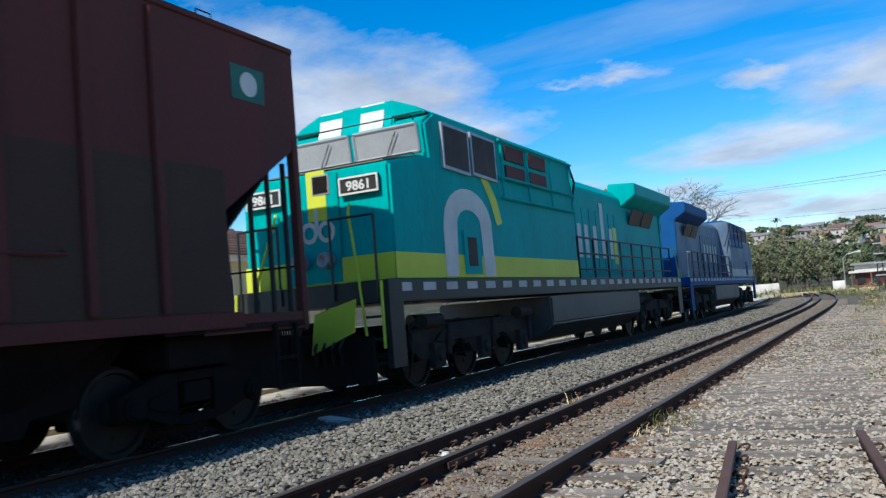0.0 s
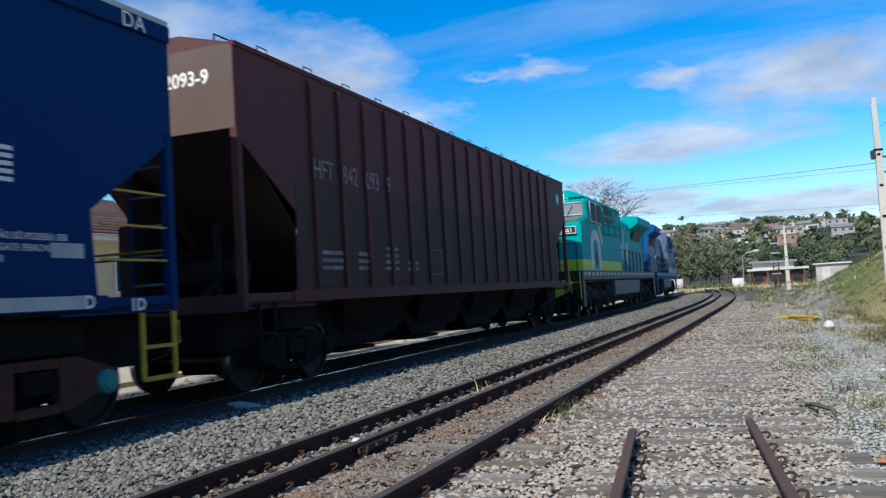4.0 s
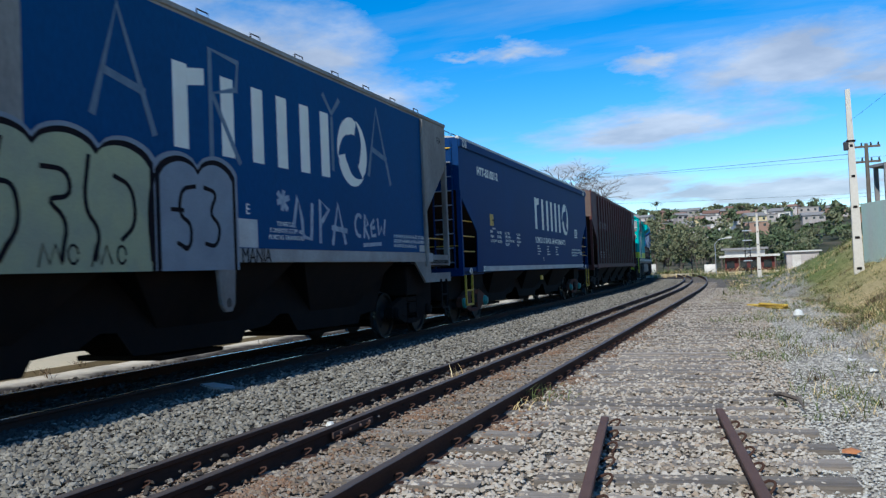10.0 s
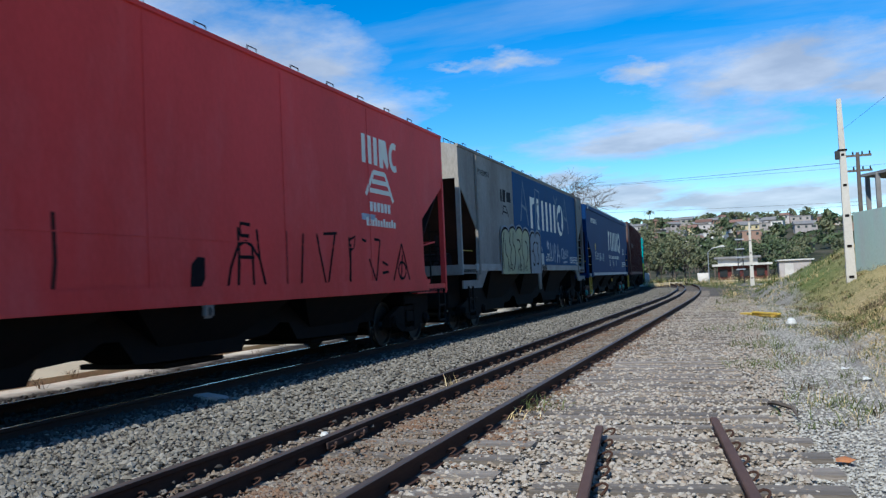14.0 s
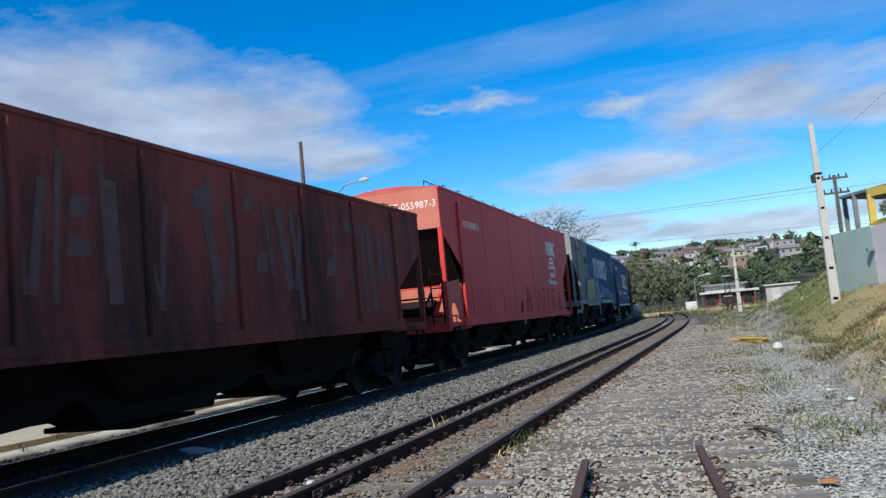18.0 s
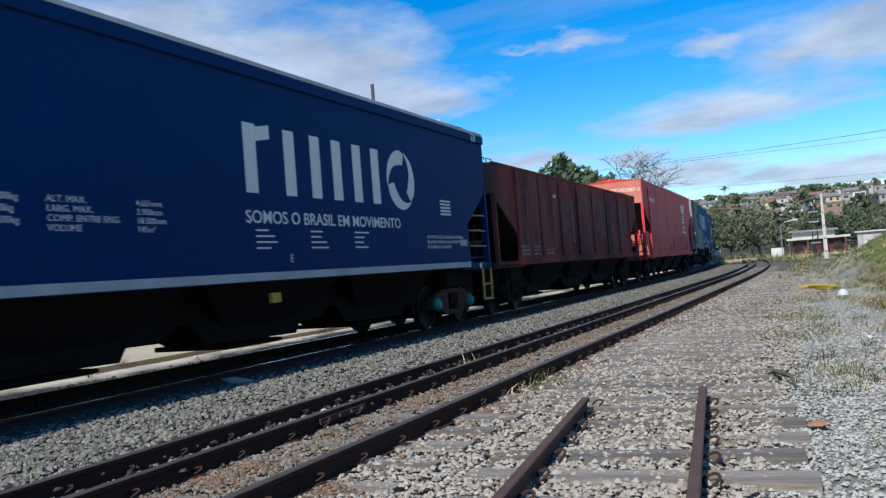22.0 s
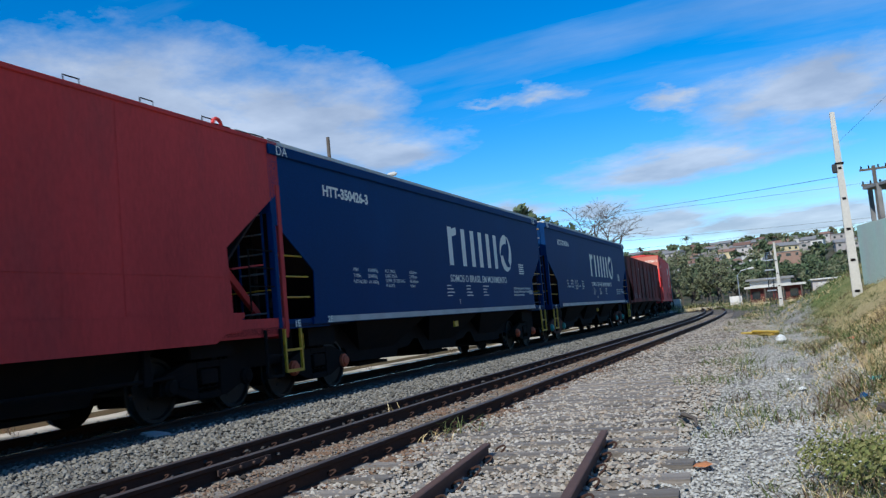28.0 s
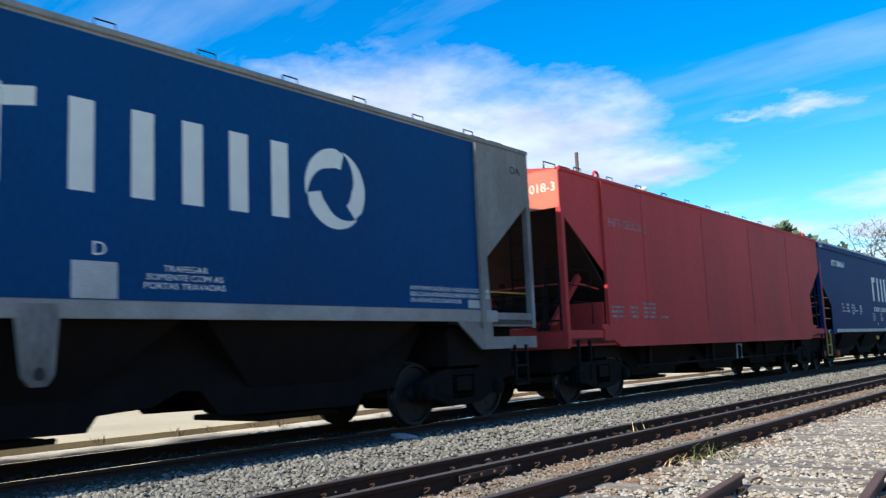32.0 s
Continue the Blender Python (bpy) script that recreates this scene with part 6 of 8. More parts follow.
    for x in (-1.3, -0.5, 0.5, 1.3):
        part("railing_post", Build().tube([(x, F - 0.32, 1.5), (x, F - 0.32, 2.75)], 0.022, 6), BLACK_PAINT, W)
    for x in (-1.3, 0.5):
        part("railing_bar", Build().tube([(x, F - 0.32, 2.75), (x + 0.8, F - 0.32, 2.75)], 0.022, 6), BLACK_PAINT, W)
    # cab sides
    for sx in (1, -1):
        xo = sx * X

        def plate(nm, poly, t, mat, lab="", base=0.0):
            a, b = sorted((xo + sx * base, xo + sx * (base + t)))
            return part(nm, Build().prism(poly, a, b), mat, W, lab)

        for y0, y1 in ((-8.2, -7.15), (-7.05, -5.95)):
            wf = plate("cab_window", [(y0, 3.66), (y1, 3.62), (y1, 4.45), (y0, 4.47)], 0.06, STEEL_GREY, "aluminium framed cab side window")
            a, b = sorted((xo + sx * 0.058, xo + sx * 0.066))
            part("pane", Build().prism([(y0 + 0.06, 3.72), (y1 - 0.06, 3.68), (y1 - 0.06, 4.40), (y0 + 0.06, 4.41)], a, b), CAB_GLASS, wf)
        plate("side_band", [(-9.98, 1.78), (-1.27, 1.78), (-1.27, 2.18), (-9.98, 2.18)], 0.006, band)
        if band is LIME:
            arch = [(-8.33, 1.8), (-7.88, 1.8), (-7.8, 2.65)] + arc(-7.3, 2.7, 0.5, 0.3, 170, 20, 8) + [(-6.75, 1.8), (-6.28, 1.8), (-6.33, 2.7)] + arc(-7.3, 2.7, 1.0, 0.68, 10, 170, 12) + [(-8.33, 2.6)]
            plate("painted_arch", list(reversed(arch)), 0.004, WHITE_PAINT, "white arch mark", 0.007)
            plate("painted_leaf", [(-6.05, 2.78), (-5.78, 2.84), (-5.98, 3.3), (-6.42, 3.75), (-6.66, 3.66), (-6.3, 3.25)], 0.004, band, "", 0.008)
        dr = plate("cab_door", [(-7.6, 1.84), (-6.9, 1.84), (-6.9, 2.62), (-7.6, 2.62)], 0.02, paint, "small side door", 0.005)
        a, b = sorted((xo + sx * 0.02, xo + sx * 0.03))
        part("door_window", Build().box(a, b, -7.45, -7.08, 1.98, 2.5), CAB_GLASS, dr)
        b = Build()
        for k in range(2):
            for q in range(2):
                b.box(*sorted((xo, xo + sx * 0.04)), -5.4 + k * 1.3, -4.4 + k * 1.3, 3.75 + q * 0.4, 4.05 + q * 0.4)
        part("louvre", b, PAINT_BROWN, W, "dark red louvred vents")
        for z in (3.35, 3.75, 4.5):
            part("side_pipe", Build().tube([(xo + sx * 0.07, -5.8, z), (xo + sx * 0.07, -1.4, z)], 0.03, 6), paint, W)
        for y in (-5.7, -4.3, -2.9, -1.5):
            part("side_pipe", Build().tube([(xo + sx * 0.07, y, 3.35), (xo + sx * 0.07, y, 4.5)], 0.025, 6), paint, W)
        part("drain_pipe", Build().tube([(xo + sx * 0.05, -1.5, 4.5), (xo + sx * 0.05, -1.15, 4.1), (xo - sx * 0.2, -0.9, 3.3)], 0.03, 6), BLACK_PAINT, W)
    # long hood behind, narrower, with walkway railings
    hw = 0.95
    part("hood", Build().prism([(-hw, 1.76), (hw, 1.76), (hw, 4.25), (0.7, 4.52), (-0.7, 4.52), (-hw, 4.25)], -1.3, 10.0, "y"), hood, W, bevel=0.03)
    for sx in (1, -1):
        for i in range(9):
            y = -1.0 + i * 0.62
            part("hood_door", Build().box(*sorted((sx * hw, sx * (hw + 0.025))), y, y + 0.56, 1.95, 3.7), hood, W, bevel=0.008)
        if band is LIME:
            u = 1.0
            for q, hh in ((-0.6, 1.3), (0.35, 0.9), (0.95, 0.9), (1.75, 0.9), (2.5, 1.6), (3.3, 0.9)):
                part("painted_bar", Build().box(*sorted((sx * (hw + 0.026), sx * (hw + 0.03))), q, q + 0.3, 2.35, 2.35 + hh), WHITE_PAINT, W)
            part("painted_bar", Build().box(*sorted((sx * (hw + 0.026), sx * (hw + 0.03))), 3.7, 4.05, 2.2, 3.3), band, W)
        else:
            for q in (0.2, 1.0, 1.8, 2.6, 3.4):
                part("painted_bar", Build().box(*sorted((sx * (hw + 0.026), sx * (hw + 0.03))), q, q + 0.35, 2.5, 3.3), GREY_WHITE, W)
        # radiator cab with wings
        wing = [(sx * hw, 4.0), (sx * 1.45, 4.33), (sx * 1.45, 4.72), (sx * 0.6, 4.78), (sx * 0.6, 4.2)]
        part("radiator_wing", Build().prism(wing if sx < 0 else list(reversed(wing)), 4.9, 10.1, "y"), hood if band is LIME else paint, W, bevel=0.03)
        for y in (5.6, 7.1):
            part("radiator_screen", Build().prism([(sx * (hw + 0.01), 3.5), (sx * (hw + 0.03), 3.5), (sx * (hw + 0.22), 3.98), (sx * (hw + 0.20), 3.98)], y, y + 1.35, "y"), BLACK_PAINT, W)
        rr = Build()
        ys = [-1.0 + 1.28 * i for i in range(9)]
        for z in (1.98, 2.38, 2.78):
            rr.tube([(sx * 1.38, ys[0], z), (sx * 1.38, ys[-1], z)], 0.026, 6)
        part("handrail", rr, BLACK_PAINT, W)
        for y in ys:
            part("stanchion", Build().tube([(sx * 1.38, y, 1.74), (sx * 1.38, y, 2.8)], 0.03, 6), BLACK_PAINT, W)
        b = Build().tube([(sx * 1.4, 10.3, 0.8), (sx * 1.4, 10.42, 1.9), (sx * 1.38, 10.2, 2.75), (sx * 1.38, 9.6, 2.75)], 0.026, 6)
        part("step_handrail", b, band if band is LIME else WHITE_PAINT, W)
        st = Build()
        for z in (0.5, 0.85, 1.2, 1.5):
            st.box(*sorted((sx * 1.0, sx * 1.42)), 10.0, 10.4, z, z + 0.04)
        st.box(sx * 1.42 - 0.02, sx * 1.42 + 0.02, 9.9, 10.5, 0.45, 1.76)
        part("step_well", st, sill if band is LIME else paint, W)
    part("radiator_end", Build().prism([(-hw, 1.8), (hw, 1.8), (1.0, 4.0), (1.4, 4.4), (1.4, 4.7), (-1.4, 4.7), (-1.4, 4.4), (-1.0, 4.0)], 9.9, 10.08, "y"), hood if band is LIME else paint, W, bevel=0.02)
    part("end_board", Build().box(0.35, 1.0, 10.08, 10.13, 3.55, 3.85), BLACK_PAINT, W)
    part("exhaust_stack", Build().tube([(0, 0.6, 4.5), (0, 0.6, 4.86)], 0.32, 14), PAINT_RUST, W)
    part("roof_blower", Build().tube([(0.55, -5.0, 4.66), (0.55, -5.0, 4.92)], 0.30, 14), GREY_WHITE, W)
    for y in (-6.4, -5.9, -3.4):
        part("horn", Build().tube([(0.5, y, 4.9), (0.5, y, 5.02), (0.5, y - 0.3, 5.02)], [0.03, 0.03, 0.07], 8), TANK_GREY, W)
    # fuel tank
    part("fuel_tank", Build().prism([(-0.95, 0.38), (0.95, 0.38), (1.42, 0.75), (1.42, 1.36), (-1.42, 1.36), (-1.42, 0.75)], -3.3, 4.4, "y"), TANK_GREY, W, bevel=0.04)
    part("air_tank", Build().tube([(1.15, 4.6, 1.1), (1.15, 6.2, 1.1)], 0.2, 14), DARK_STEEL, W)
    loco_truck(W, -6.7)
    loco_truck(W, 6.9)
    return W


# ---- ballast, sleepers, plants ----
def pebble_field(name, mat, label, count, place, size, seed):
    """Loose stones as one sheet: place(r) gives x, y, z."""
    r = random.Random(seed)
    v, f = [], []
    for _ in range(count):
        x, y, z = place(r)
        s = size * r.uniform(0.55, 1.35)
        a = r.uniform(0, math.tau)
        ca, sa = math.cos(a), math.sin(a)
        sx, sy, sz = s * r.uniform(0.7, 1.3), s * r.uniform(0.6, 1.0), s * r.uniform(0.45, 0.8)
        n = len(v)
        for px, py, pz in ((1, 0.2, -0.2), (0.1, 1, 0.1), (-1, -0.1, 0), (-0.1, -1, 0.2), (0.35, 0.1, 1), (-0.4, 0.2, 0.9), (0, 0, -0.8)):
            px, py, pz = px * sx * r.uniform(0.8, 1.2), py * sy * r.uniform(0.8, 1.2), pz * sz
            v.append((x + px * ca - py * sa, y + px * sa + py * ca, z + pz))
        f += [(n, n + 1, n + 4), (n + 1, n + 5, n + 4), (n + 1, n + 2, n + 5), (n + 2, n + 3, n + 5), (n + 3, n + 4, n + 5), (n + 3, n, n + 4), (n, n + 6, n + 1), (n + 1, n + 6, n + 2), (n + 2, n + 6, n + 3), (n + 3, n + 6, n)]
    me = bpy.data.meshes.new(name)
    me.from_pydata(v, [], f)
    me.materials.append(mat)
    return tagged(new(name, me), label, "stones", kind="stuff")


def near(r, y0, y1):
    """More stones close by than far off."""
    k = r.random()
    return y0 * (y1 / y0) ** k


def between(x0, x1, y0, y1, z):
    def place(r):
        y = near(r, y0, y1)
        return r.uniform(x0, x1) - bend(y), y, z + r.uniform(-0.02, 0.025)
    return place


def shoulder(r):
    y = near(r, 2.2, 75)
    x = r.uniform(-4.4, -1.78)
    crown = 0.06 * (1 - abs((x + 3.0) / 1.4) ** 2)
    return x - bend(y), y, -0.13 + crown + r.uniform(-0.02, 0.03)


def sloped(r):
    y = near(r, 2.0, 40)
    x = r.uniform(2.5, 4.4)
    return x, y, ground_z(x, y) + r.uniform(-0.01, 0.02)


# More dark stones nearest the train, so its painted shade thins outwards.
def shade_oil_fringe(r):
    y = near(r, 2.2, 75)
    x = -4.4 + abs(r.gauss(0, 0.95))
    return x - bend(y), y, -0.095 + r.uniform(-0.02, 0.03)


def rusty(r):
    y = near(r, 2.2, 30)
    x = r.choice((-0.92, -0.92, 0.12, -1.3)) + abs(r.gauss(0, 0.16))
    y += 0.9 * math.sin(y * 2.1 + x)
    return x - bend(y), y, -0.15 + r.uniform(-0.012, 0.015)


pebble_field("ballast", BALLAST, "grey crushed stone ballast between the tracks", 42000, shoulder, 0.032, 1)
pebble_field("ballast", BALLAST_BROWN, "dusty brown ballast between the rails", 18000, between(-1.0, -0.07, 2.2, 60, -0.162), 0.023, 2)
pebble_field("ballast", BALLAST_BROWN, "grey ballast between close rails", 5000, between(-1.6, -1.13, 2.2, 45, -0.15), 0.026, 3)
pebble_field("ballast", BALLAST_WARM, "brown and grey ballast beside the siding", 38000, between(0.1, 2.75, 2.0, 48, -0.167), 0.026, 4)
pebble_field("gravel", GRAVEL_PALE, "pale loose gravel beside the siding", 36000, sloped, 0.018, 5)
pebble_field("ballast", BALLAST_SHADE_OIL, "oily ballast with the train's shade in its colour", 12000, between(-7.6, -3.9, 3, 70, -0.14), 0.036, 6)
pebble_field("ballast", BALLAST_SHADE_OIL, "oily ballast fringe beside the train, darkened as shade", 34000, shade_oil_fringe, 0.033, 7)
pebble_field("ballast", STAIN_STONE, "rust-stained grit beside the rails", 9000, rusty, 0.02, 8)



def behind(x0, x1, z):
    def place(r):
        return r.uniform(x0, x1), r.uniform(-9.0, 2.3), z + r.uniform(-0.02, 0.025)
    return place


def sloped_behind(r):
    x, y = r.uniform(2.6, 4.4), r.uniform(-9.0, 2.1)
    return x, y, ground_z(x, y) + r.uniform(-0.01, 0.02)


pebble_field("ballast", BALLAST, "grey crushed stone ballast between the tracks", 7000, behind(-4.2, -1.78, -0.1), 0.032, 11)
pebble_field("ballast", BALLAST_BROWN, "dusty brown ballast between the rails", 3500, behind(-1.0, -0.07, -0.162), 0.026, 12)
pebble_field("ballast", BALLAST_WARM, "brown and grey ballast beside the siding", 7000, behind(0.1, 2.75, -0.167), 0.03, 14)
pebble_field("gravel", GRAVEL_PALE, "pale loose gravel beside the siding", 5000, sloped_behind, 0.02, 15)
pebble_field("ballast", BALLAST_SHADE_OIL, "oily ballast with the train's shade in its colour", 3500, behind(-7.6, -4.0, -0.15), 0.04, 16)
r0 = random.Random(21)
# sleepers of the mixed track, of the siding and of the train's track
ys = []
y = -9.84
while y < 62:
    ys.append(y)
    y += 0.56
for i, y in enumerate(ys):
    x1 = (0.62 if y < 8.2 else 1.9 + 0.2 * r0.random()) if y < 30 else 0.62
    x0 = -2.25
    ob = part("sleeper", SLEEPERS[i % 5], None, track_mid)
    ob.matrix_local = pose((x0 + x1) / 2 - bend(y), y, -0.145 + r0.uniform(-0.008, 0.008), 0, 0, r0.uniform(-1.5, 1.5)) @ Matrix.Diagonal((x1 - x0, r0.uniform(0.9, 1.1), 1, 1))
for i in range(40):
    y = -7.76 + i * 0.56
    ob = part("sleeper", SLEEPERS[(i * 3 + 1) % 5], None, track_stub)
    w = r0.uniform(2.0, 2.3)
    ob.matrix_local = pose(STUB_X + 0.5 + STUB_S * y + r0.uniform(-0.06, 0.06) + 0.12, y, -0.142 + r0.uniform(-0.01, 0.008), 0, 0, 4 + r0.uniform(-2.5, 2.5)) @ Matrix.Diagonal((w, r0.uniform(0.9, 1.15), 1, 1))
for i in range(84):
    y = -10.12 + i * 0.58
    ob = part("sleeper", SLEEPERS_SHADE_OIL[(i * 2) % 5], None, track_train)
    ob.matrix_local = pose(train_place(y).x, y, -0.175) @ Matrix.Diagonal((2.7, 1, 1, 1))


def clip_mesh():
    b = Build()
    pts = [(0.075 + 0.05 * math.sin(k * 0.55), -0.07 + 0.14 * k / 9 * (1 if k < 6 else 0.7), -0.125 + 0.06 * math.sin(k * math.pi / 9)) for k in range(10)]
    b.tube(pts, 0.010, 5)
    b.box(0.05, 0.15, -0.07, 0.07, -0.172, -0.155)
    return b.mesh("rail_clip", RAIL_SIDE)


CLIP = clip_mesh()
for i, y in enumerate(ys):
    if 2 < y < 26:
        for x0, flip in ((-1.665, 1), (-1.065, 1), (0.0, 1), (0.0, -1), (-1.065, -1)):
            ob = part("rail_clip", CLIP, None, track_mid)
            ob.matrix_local = pose(x0, y + r0.uniform(-0.04, 0.04), -0.03, 0, 0, (0 if flip > 0 else 180) + r0.uniform(-14, 14)) @ Matrix.Diagonal((0.85, 0.6, 0.7, 1))
for i in range(12):
    y = 2.0 + i * 0.5
    for off, flip in ((0.0, 1), (0.99, 1)):
        ob = part("rail_clip", CLIP, None, track_stub)
        ob.matrix_local = pose(STUB_X + off + STUB_S * y, y, -0.025, 0, 0, 6 + r0.uniform(-10, 10))


def blades(name, mat, label, spots, seed, category="grass", wide=1.0):
    """Thin grass blades; spots are (x, y, height, spread, count)."""
    r = random.Random(seed)
    v, f = [], []
    for x, y, hgt, spread, count in spots:
        for _ in range(count):
            a, d = r.uniform(0, math.tau), spread * math.sqrt(r.random())
            bx, by = x + d * math.cos(a), y + d * math.sin(a)
            bz = ground_z(bx, by) - 0.01
            h = hgt * r.uniform(0.45, 1.15)
            la, lean = r.uniform(0, math.tau), h * r.uniform(0.5, 2.4)
            w = (0.004 + 0.006 * h) * wide
            dx, dy = math.cos(la), math.sin(la)
            n = len(v)
            v += [(bx - dy * w, by + dx * w, bz), (bx + dy * w, by - dx * w, bz), (bx + dx * lean * 0.35 + dy * w * 0.8, by + dy * lean * 0.35 - dx * w * 0.8, bz + h * 0.6), (bx + dx * lean * 0.35 - dy * w * 0.8, by + dy * lean * 0.35 + dx * w * 0.8, bz + h * 0.6), (bx + dx * lean, by + dy * lean, bz + h)]
            f += [(n, n + 1, n + 2, n + 3), (n + 3, n + 2, n + 4)]
    me = bpy.data.meshes.new(name)
    me.from_pydata(v, [], f)
    me.materials.append(mat)
    return tagged(new(name, me), label, category, kind="stuff")


rg = random.Random(31)
dry, grn, dead = [], [], []
for _ in range(6200):
    y = near(rg, 3.0, 45)
    x = rg.uniform(4.0, 5.0 + 0.28 * y + 2.5)
    patch = noise.noise(Vector((x * 0.5, y * 0.35, 8)))
    lush = (y > 20 and x < 6.6 and rg.random() < 0.75) or rg.random() < (0.55 if x < 4.9 else 0.08)
    kind = dead if patch > 0.22 and rg.random() < 0.6 else grn if lush else dry
    kind.append((x, y, rg.uniform(0.05, 0.13) + (0.09 if patch > 0.2 else 0), rg.uniform(0.15, 0.4), 21))
for _ in range(1500):
    y = near(rg, 8.0, 75)
    x = rg.uniform(2.2 if y < 30 else 1.2, 5.0)
    p = noise.noise(Vector((x * 0.8, y * 0.22, 5))) + 0.5 * noise.noise(Vector((x * 2.1, y * 0.9, 2)))
    if p < (0.5 if x < 3.5 and y < 18 else 0.12 if y < 24 else -0.15):
        continue
    (grn if rg.random() < 0.6 else dry if rg.random() < 0.6 else dead).append((x, y, rg.uniform(0.05, 0.17), rg.uniform(0.12, 0.35), 15))
for _ in range(1500):
    y = near(rg, 4.5, 34)
    x = 3.75 + 1.6 * rg.random() ** 0.8 + 0.35 * math.sin(y * 0.9)
    if noise.noise(Vector((x * 1.1, y * 0.5, 11))) < -0.12:
        continue
    k = rg.random()
    (grn if k < 0.5 else dead if k < 0.72 else dry).append((x, y, rg.uniform(0.04, 0.16), rg.uniform(0.1, 0.3), 13))
for _ in range(700):
    x, y = rg.uniform(4.0, 9.0), rg.uniform(-9.0, 3.2)
    (dry if rg.random() < 0.85 else dead).append((x, y, rg.uniform(0.05, 0.13), rg.uniform(0.15, 0.4), 16))
blades("dry_grass", DRY_GRASS, "dry straw-coloured grass on the bank", dry, 41, wide=0.65)
blades("dead_weeds", DEAD_WEED, "dead brown weeds on the bank", dead, 45, "weeds")
blades("green_grass", GREEN_GRASS, "green weeds among the dry grass", grn, 42)
far_green, far_dry = [], []
for _ in range(900):
    y = rg.uniform(36, 100)
    x = rg.uniform(1.2, 15.0) - (0 if y < 60 else (y - 60) * 0.12)
    (far_green if rg.random() < 0.82 else far_dry).append((x, y, rg.uniform(0.08, 0.26), rg.uniform(0.3, 0.9), 18))
for _ in range(300):
    y = rg.uniform(88, 116)
    (far_green if rg.random() < 0.7 else far_dry).append((rg.uniform(-24, 14), y if not 100.5 < y < 106.5 else 107.5, rg.uniform(0.3, 1.0), rg.uniform(0.5, 1.2), 22))
blades("green_scrub", GREEN_GRASS, "green scrub beside the far end of the line", far_green, 51, "scrub", 3.0)
blades("dry_scrub", DRY_GRASS, "dry scrub beside the far end of the line", far_dry, 52, "scrub", 2.0)
yr = random.Random(71)
blades("yard_weeds", DEAD_WEED, "small dark weeds along the yard's edge", [(-8.4 + yr.uniform(-0.3, 0.5), yr.uniform(4, 34), yr.uniform(0.08, 0.22), 0.12, 16) for _ in range(34)], 72, "weeds")
blades("weed_tuft", DRY_GRASS, "dry weed tuft between the close rails", [(-1.36, 10.6, 0.24, 0.1, 24), (0.09, 8.4, 0.16, 0.4, 30)], 43)
blades("green_weed", GREEN_GRASS, "low green weed beside the rail", [(0.22, 8.9, 0.22, 0.3, 60), (2.5, 13.0, 0.16, 0.5, 140), (2.6, 16.5, 0.2, 0.6, 160), (2.2, 21, 0.22, 0.9, 160)], 44)


def leaf_cloud(b, centre, rad, count, r, size):
    for _ in range(count):
        d = Vector((r.gauss(0, 1), r.gauss(0, 1), r.gauss(0, 1))).normalized() * (r.random() ** 0.4)
        p = Vector(centre) + Vector((d.x * rad[0], d.y * rad[1], d.z * rad[2]))
        n = Vector((r.gauss(0, 1), r.gauss(0, 1), r.gauss(0, 1))).normalized()
        a = n.orthogonal().normalized()
        c = n.cross(a)
        s = size * r.uniform(0.6, 1.4)
        k = len(b.v)
        b.v += [tuple(p - a * s), tuple(p + c * s * 0.6), tuple(p + a * s), tuple(p - c * s * 0.6)]
        b.f.append((k, k + 1, k + 2, k + 3))


def tree(name, label, at, height, spread, mat, seed, leaves=900, size=0.35, trunk=0.25, bare=False):
    r = random.Random(seed)
    T = empty(name, label, "tree", at=pose(*at))
    b = Build()
    tips = []

    def limb(p, d, length, rad, depth):
        q = p + d * length
        mid = p + d * length * 0.5 + Vector((r.uniform(-1, 1), r.uniform(-1, 1), r.uniform(-0.5, 0.5))) * length * 0.08
        b.tube([p, mid, q], [rad, rad * 0.8, rad * 0.6], 6 if depth < 2 else 4)
        if depth >= (6 if bare else 3):
            tips.append(q)
            return
        for _ in range(3 if bare or depth < 2 else 2):
            nd = (d + Vector((r.uniform(-1, 1), r.uniform(-1, 1), (r.uniform(-0.25, 0.6) if not bare else r.uniform(-0.2, 0.45)) if depth < 3 else r.uniform(-0.5, 0.5))) * (0.75 if not bare else 1.1)).normalized()
            limb(q, nd, length * r.uniform(0.6, 0.85), max(rad * (0.54 if bare else 0.6), 0.016 if bare else 0), depth + 1)

    limb(Vector((0, 0, -0.3)), Vector((r.uniform(-0.06, 0.06), 0, 1)).normalized(), height * (0.30 if not bare else 0.26), trunk, 0)
    part("trunk", b, BARK, T)
    if not bare:
        c = Build()
        n = 15
        for i in range(n):
            a = r.uniform(0, math.tau)
            rr = spread * math.sqrt(r.random()) * 0.75
            z = height * r.uniform(0.36, 0.9)
            k = 1.0 - 0.55 * abs(z / height - 0.6)
            leaf_cloud(c, (rr * math.cos(a) * k, rr * math.sin(a) * k, z), (spread * r.uniform(0.25, 0.45), spread * r.uniform(0.25, 0.45), height * r.uniform(0.09, 0.16)), leaves // n, r, size)
        part("crown", c, mat, T)
    return T


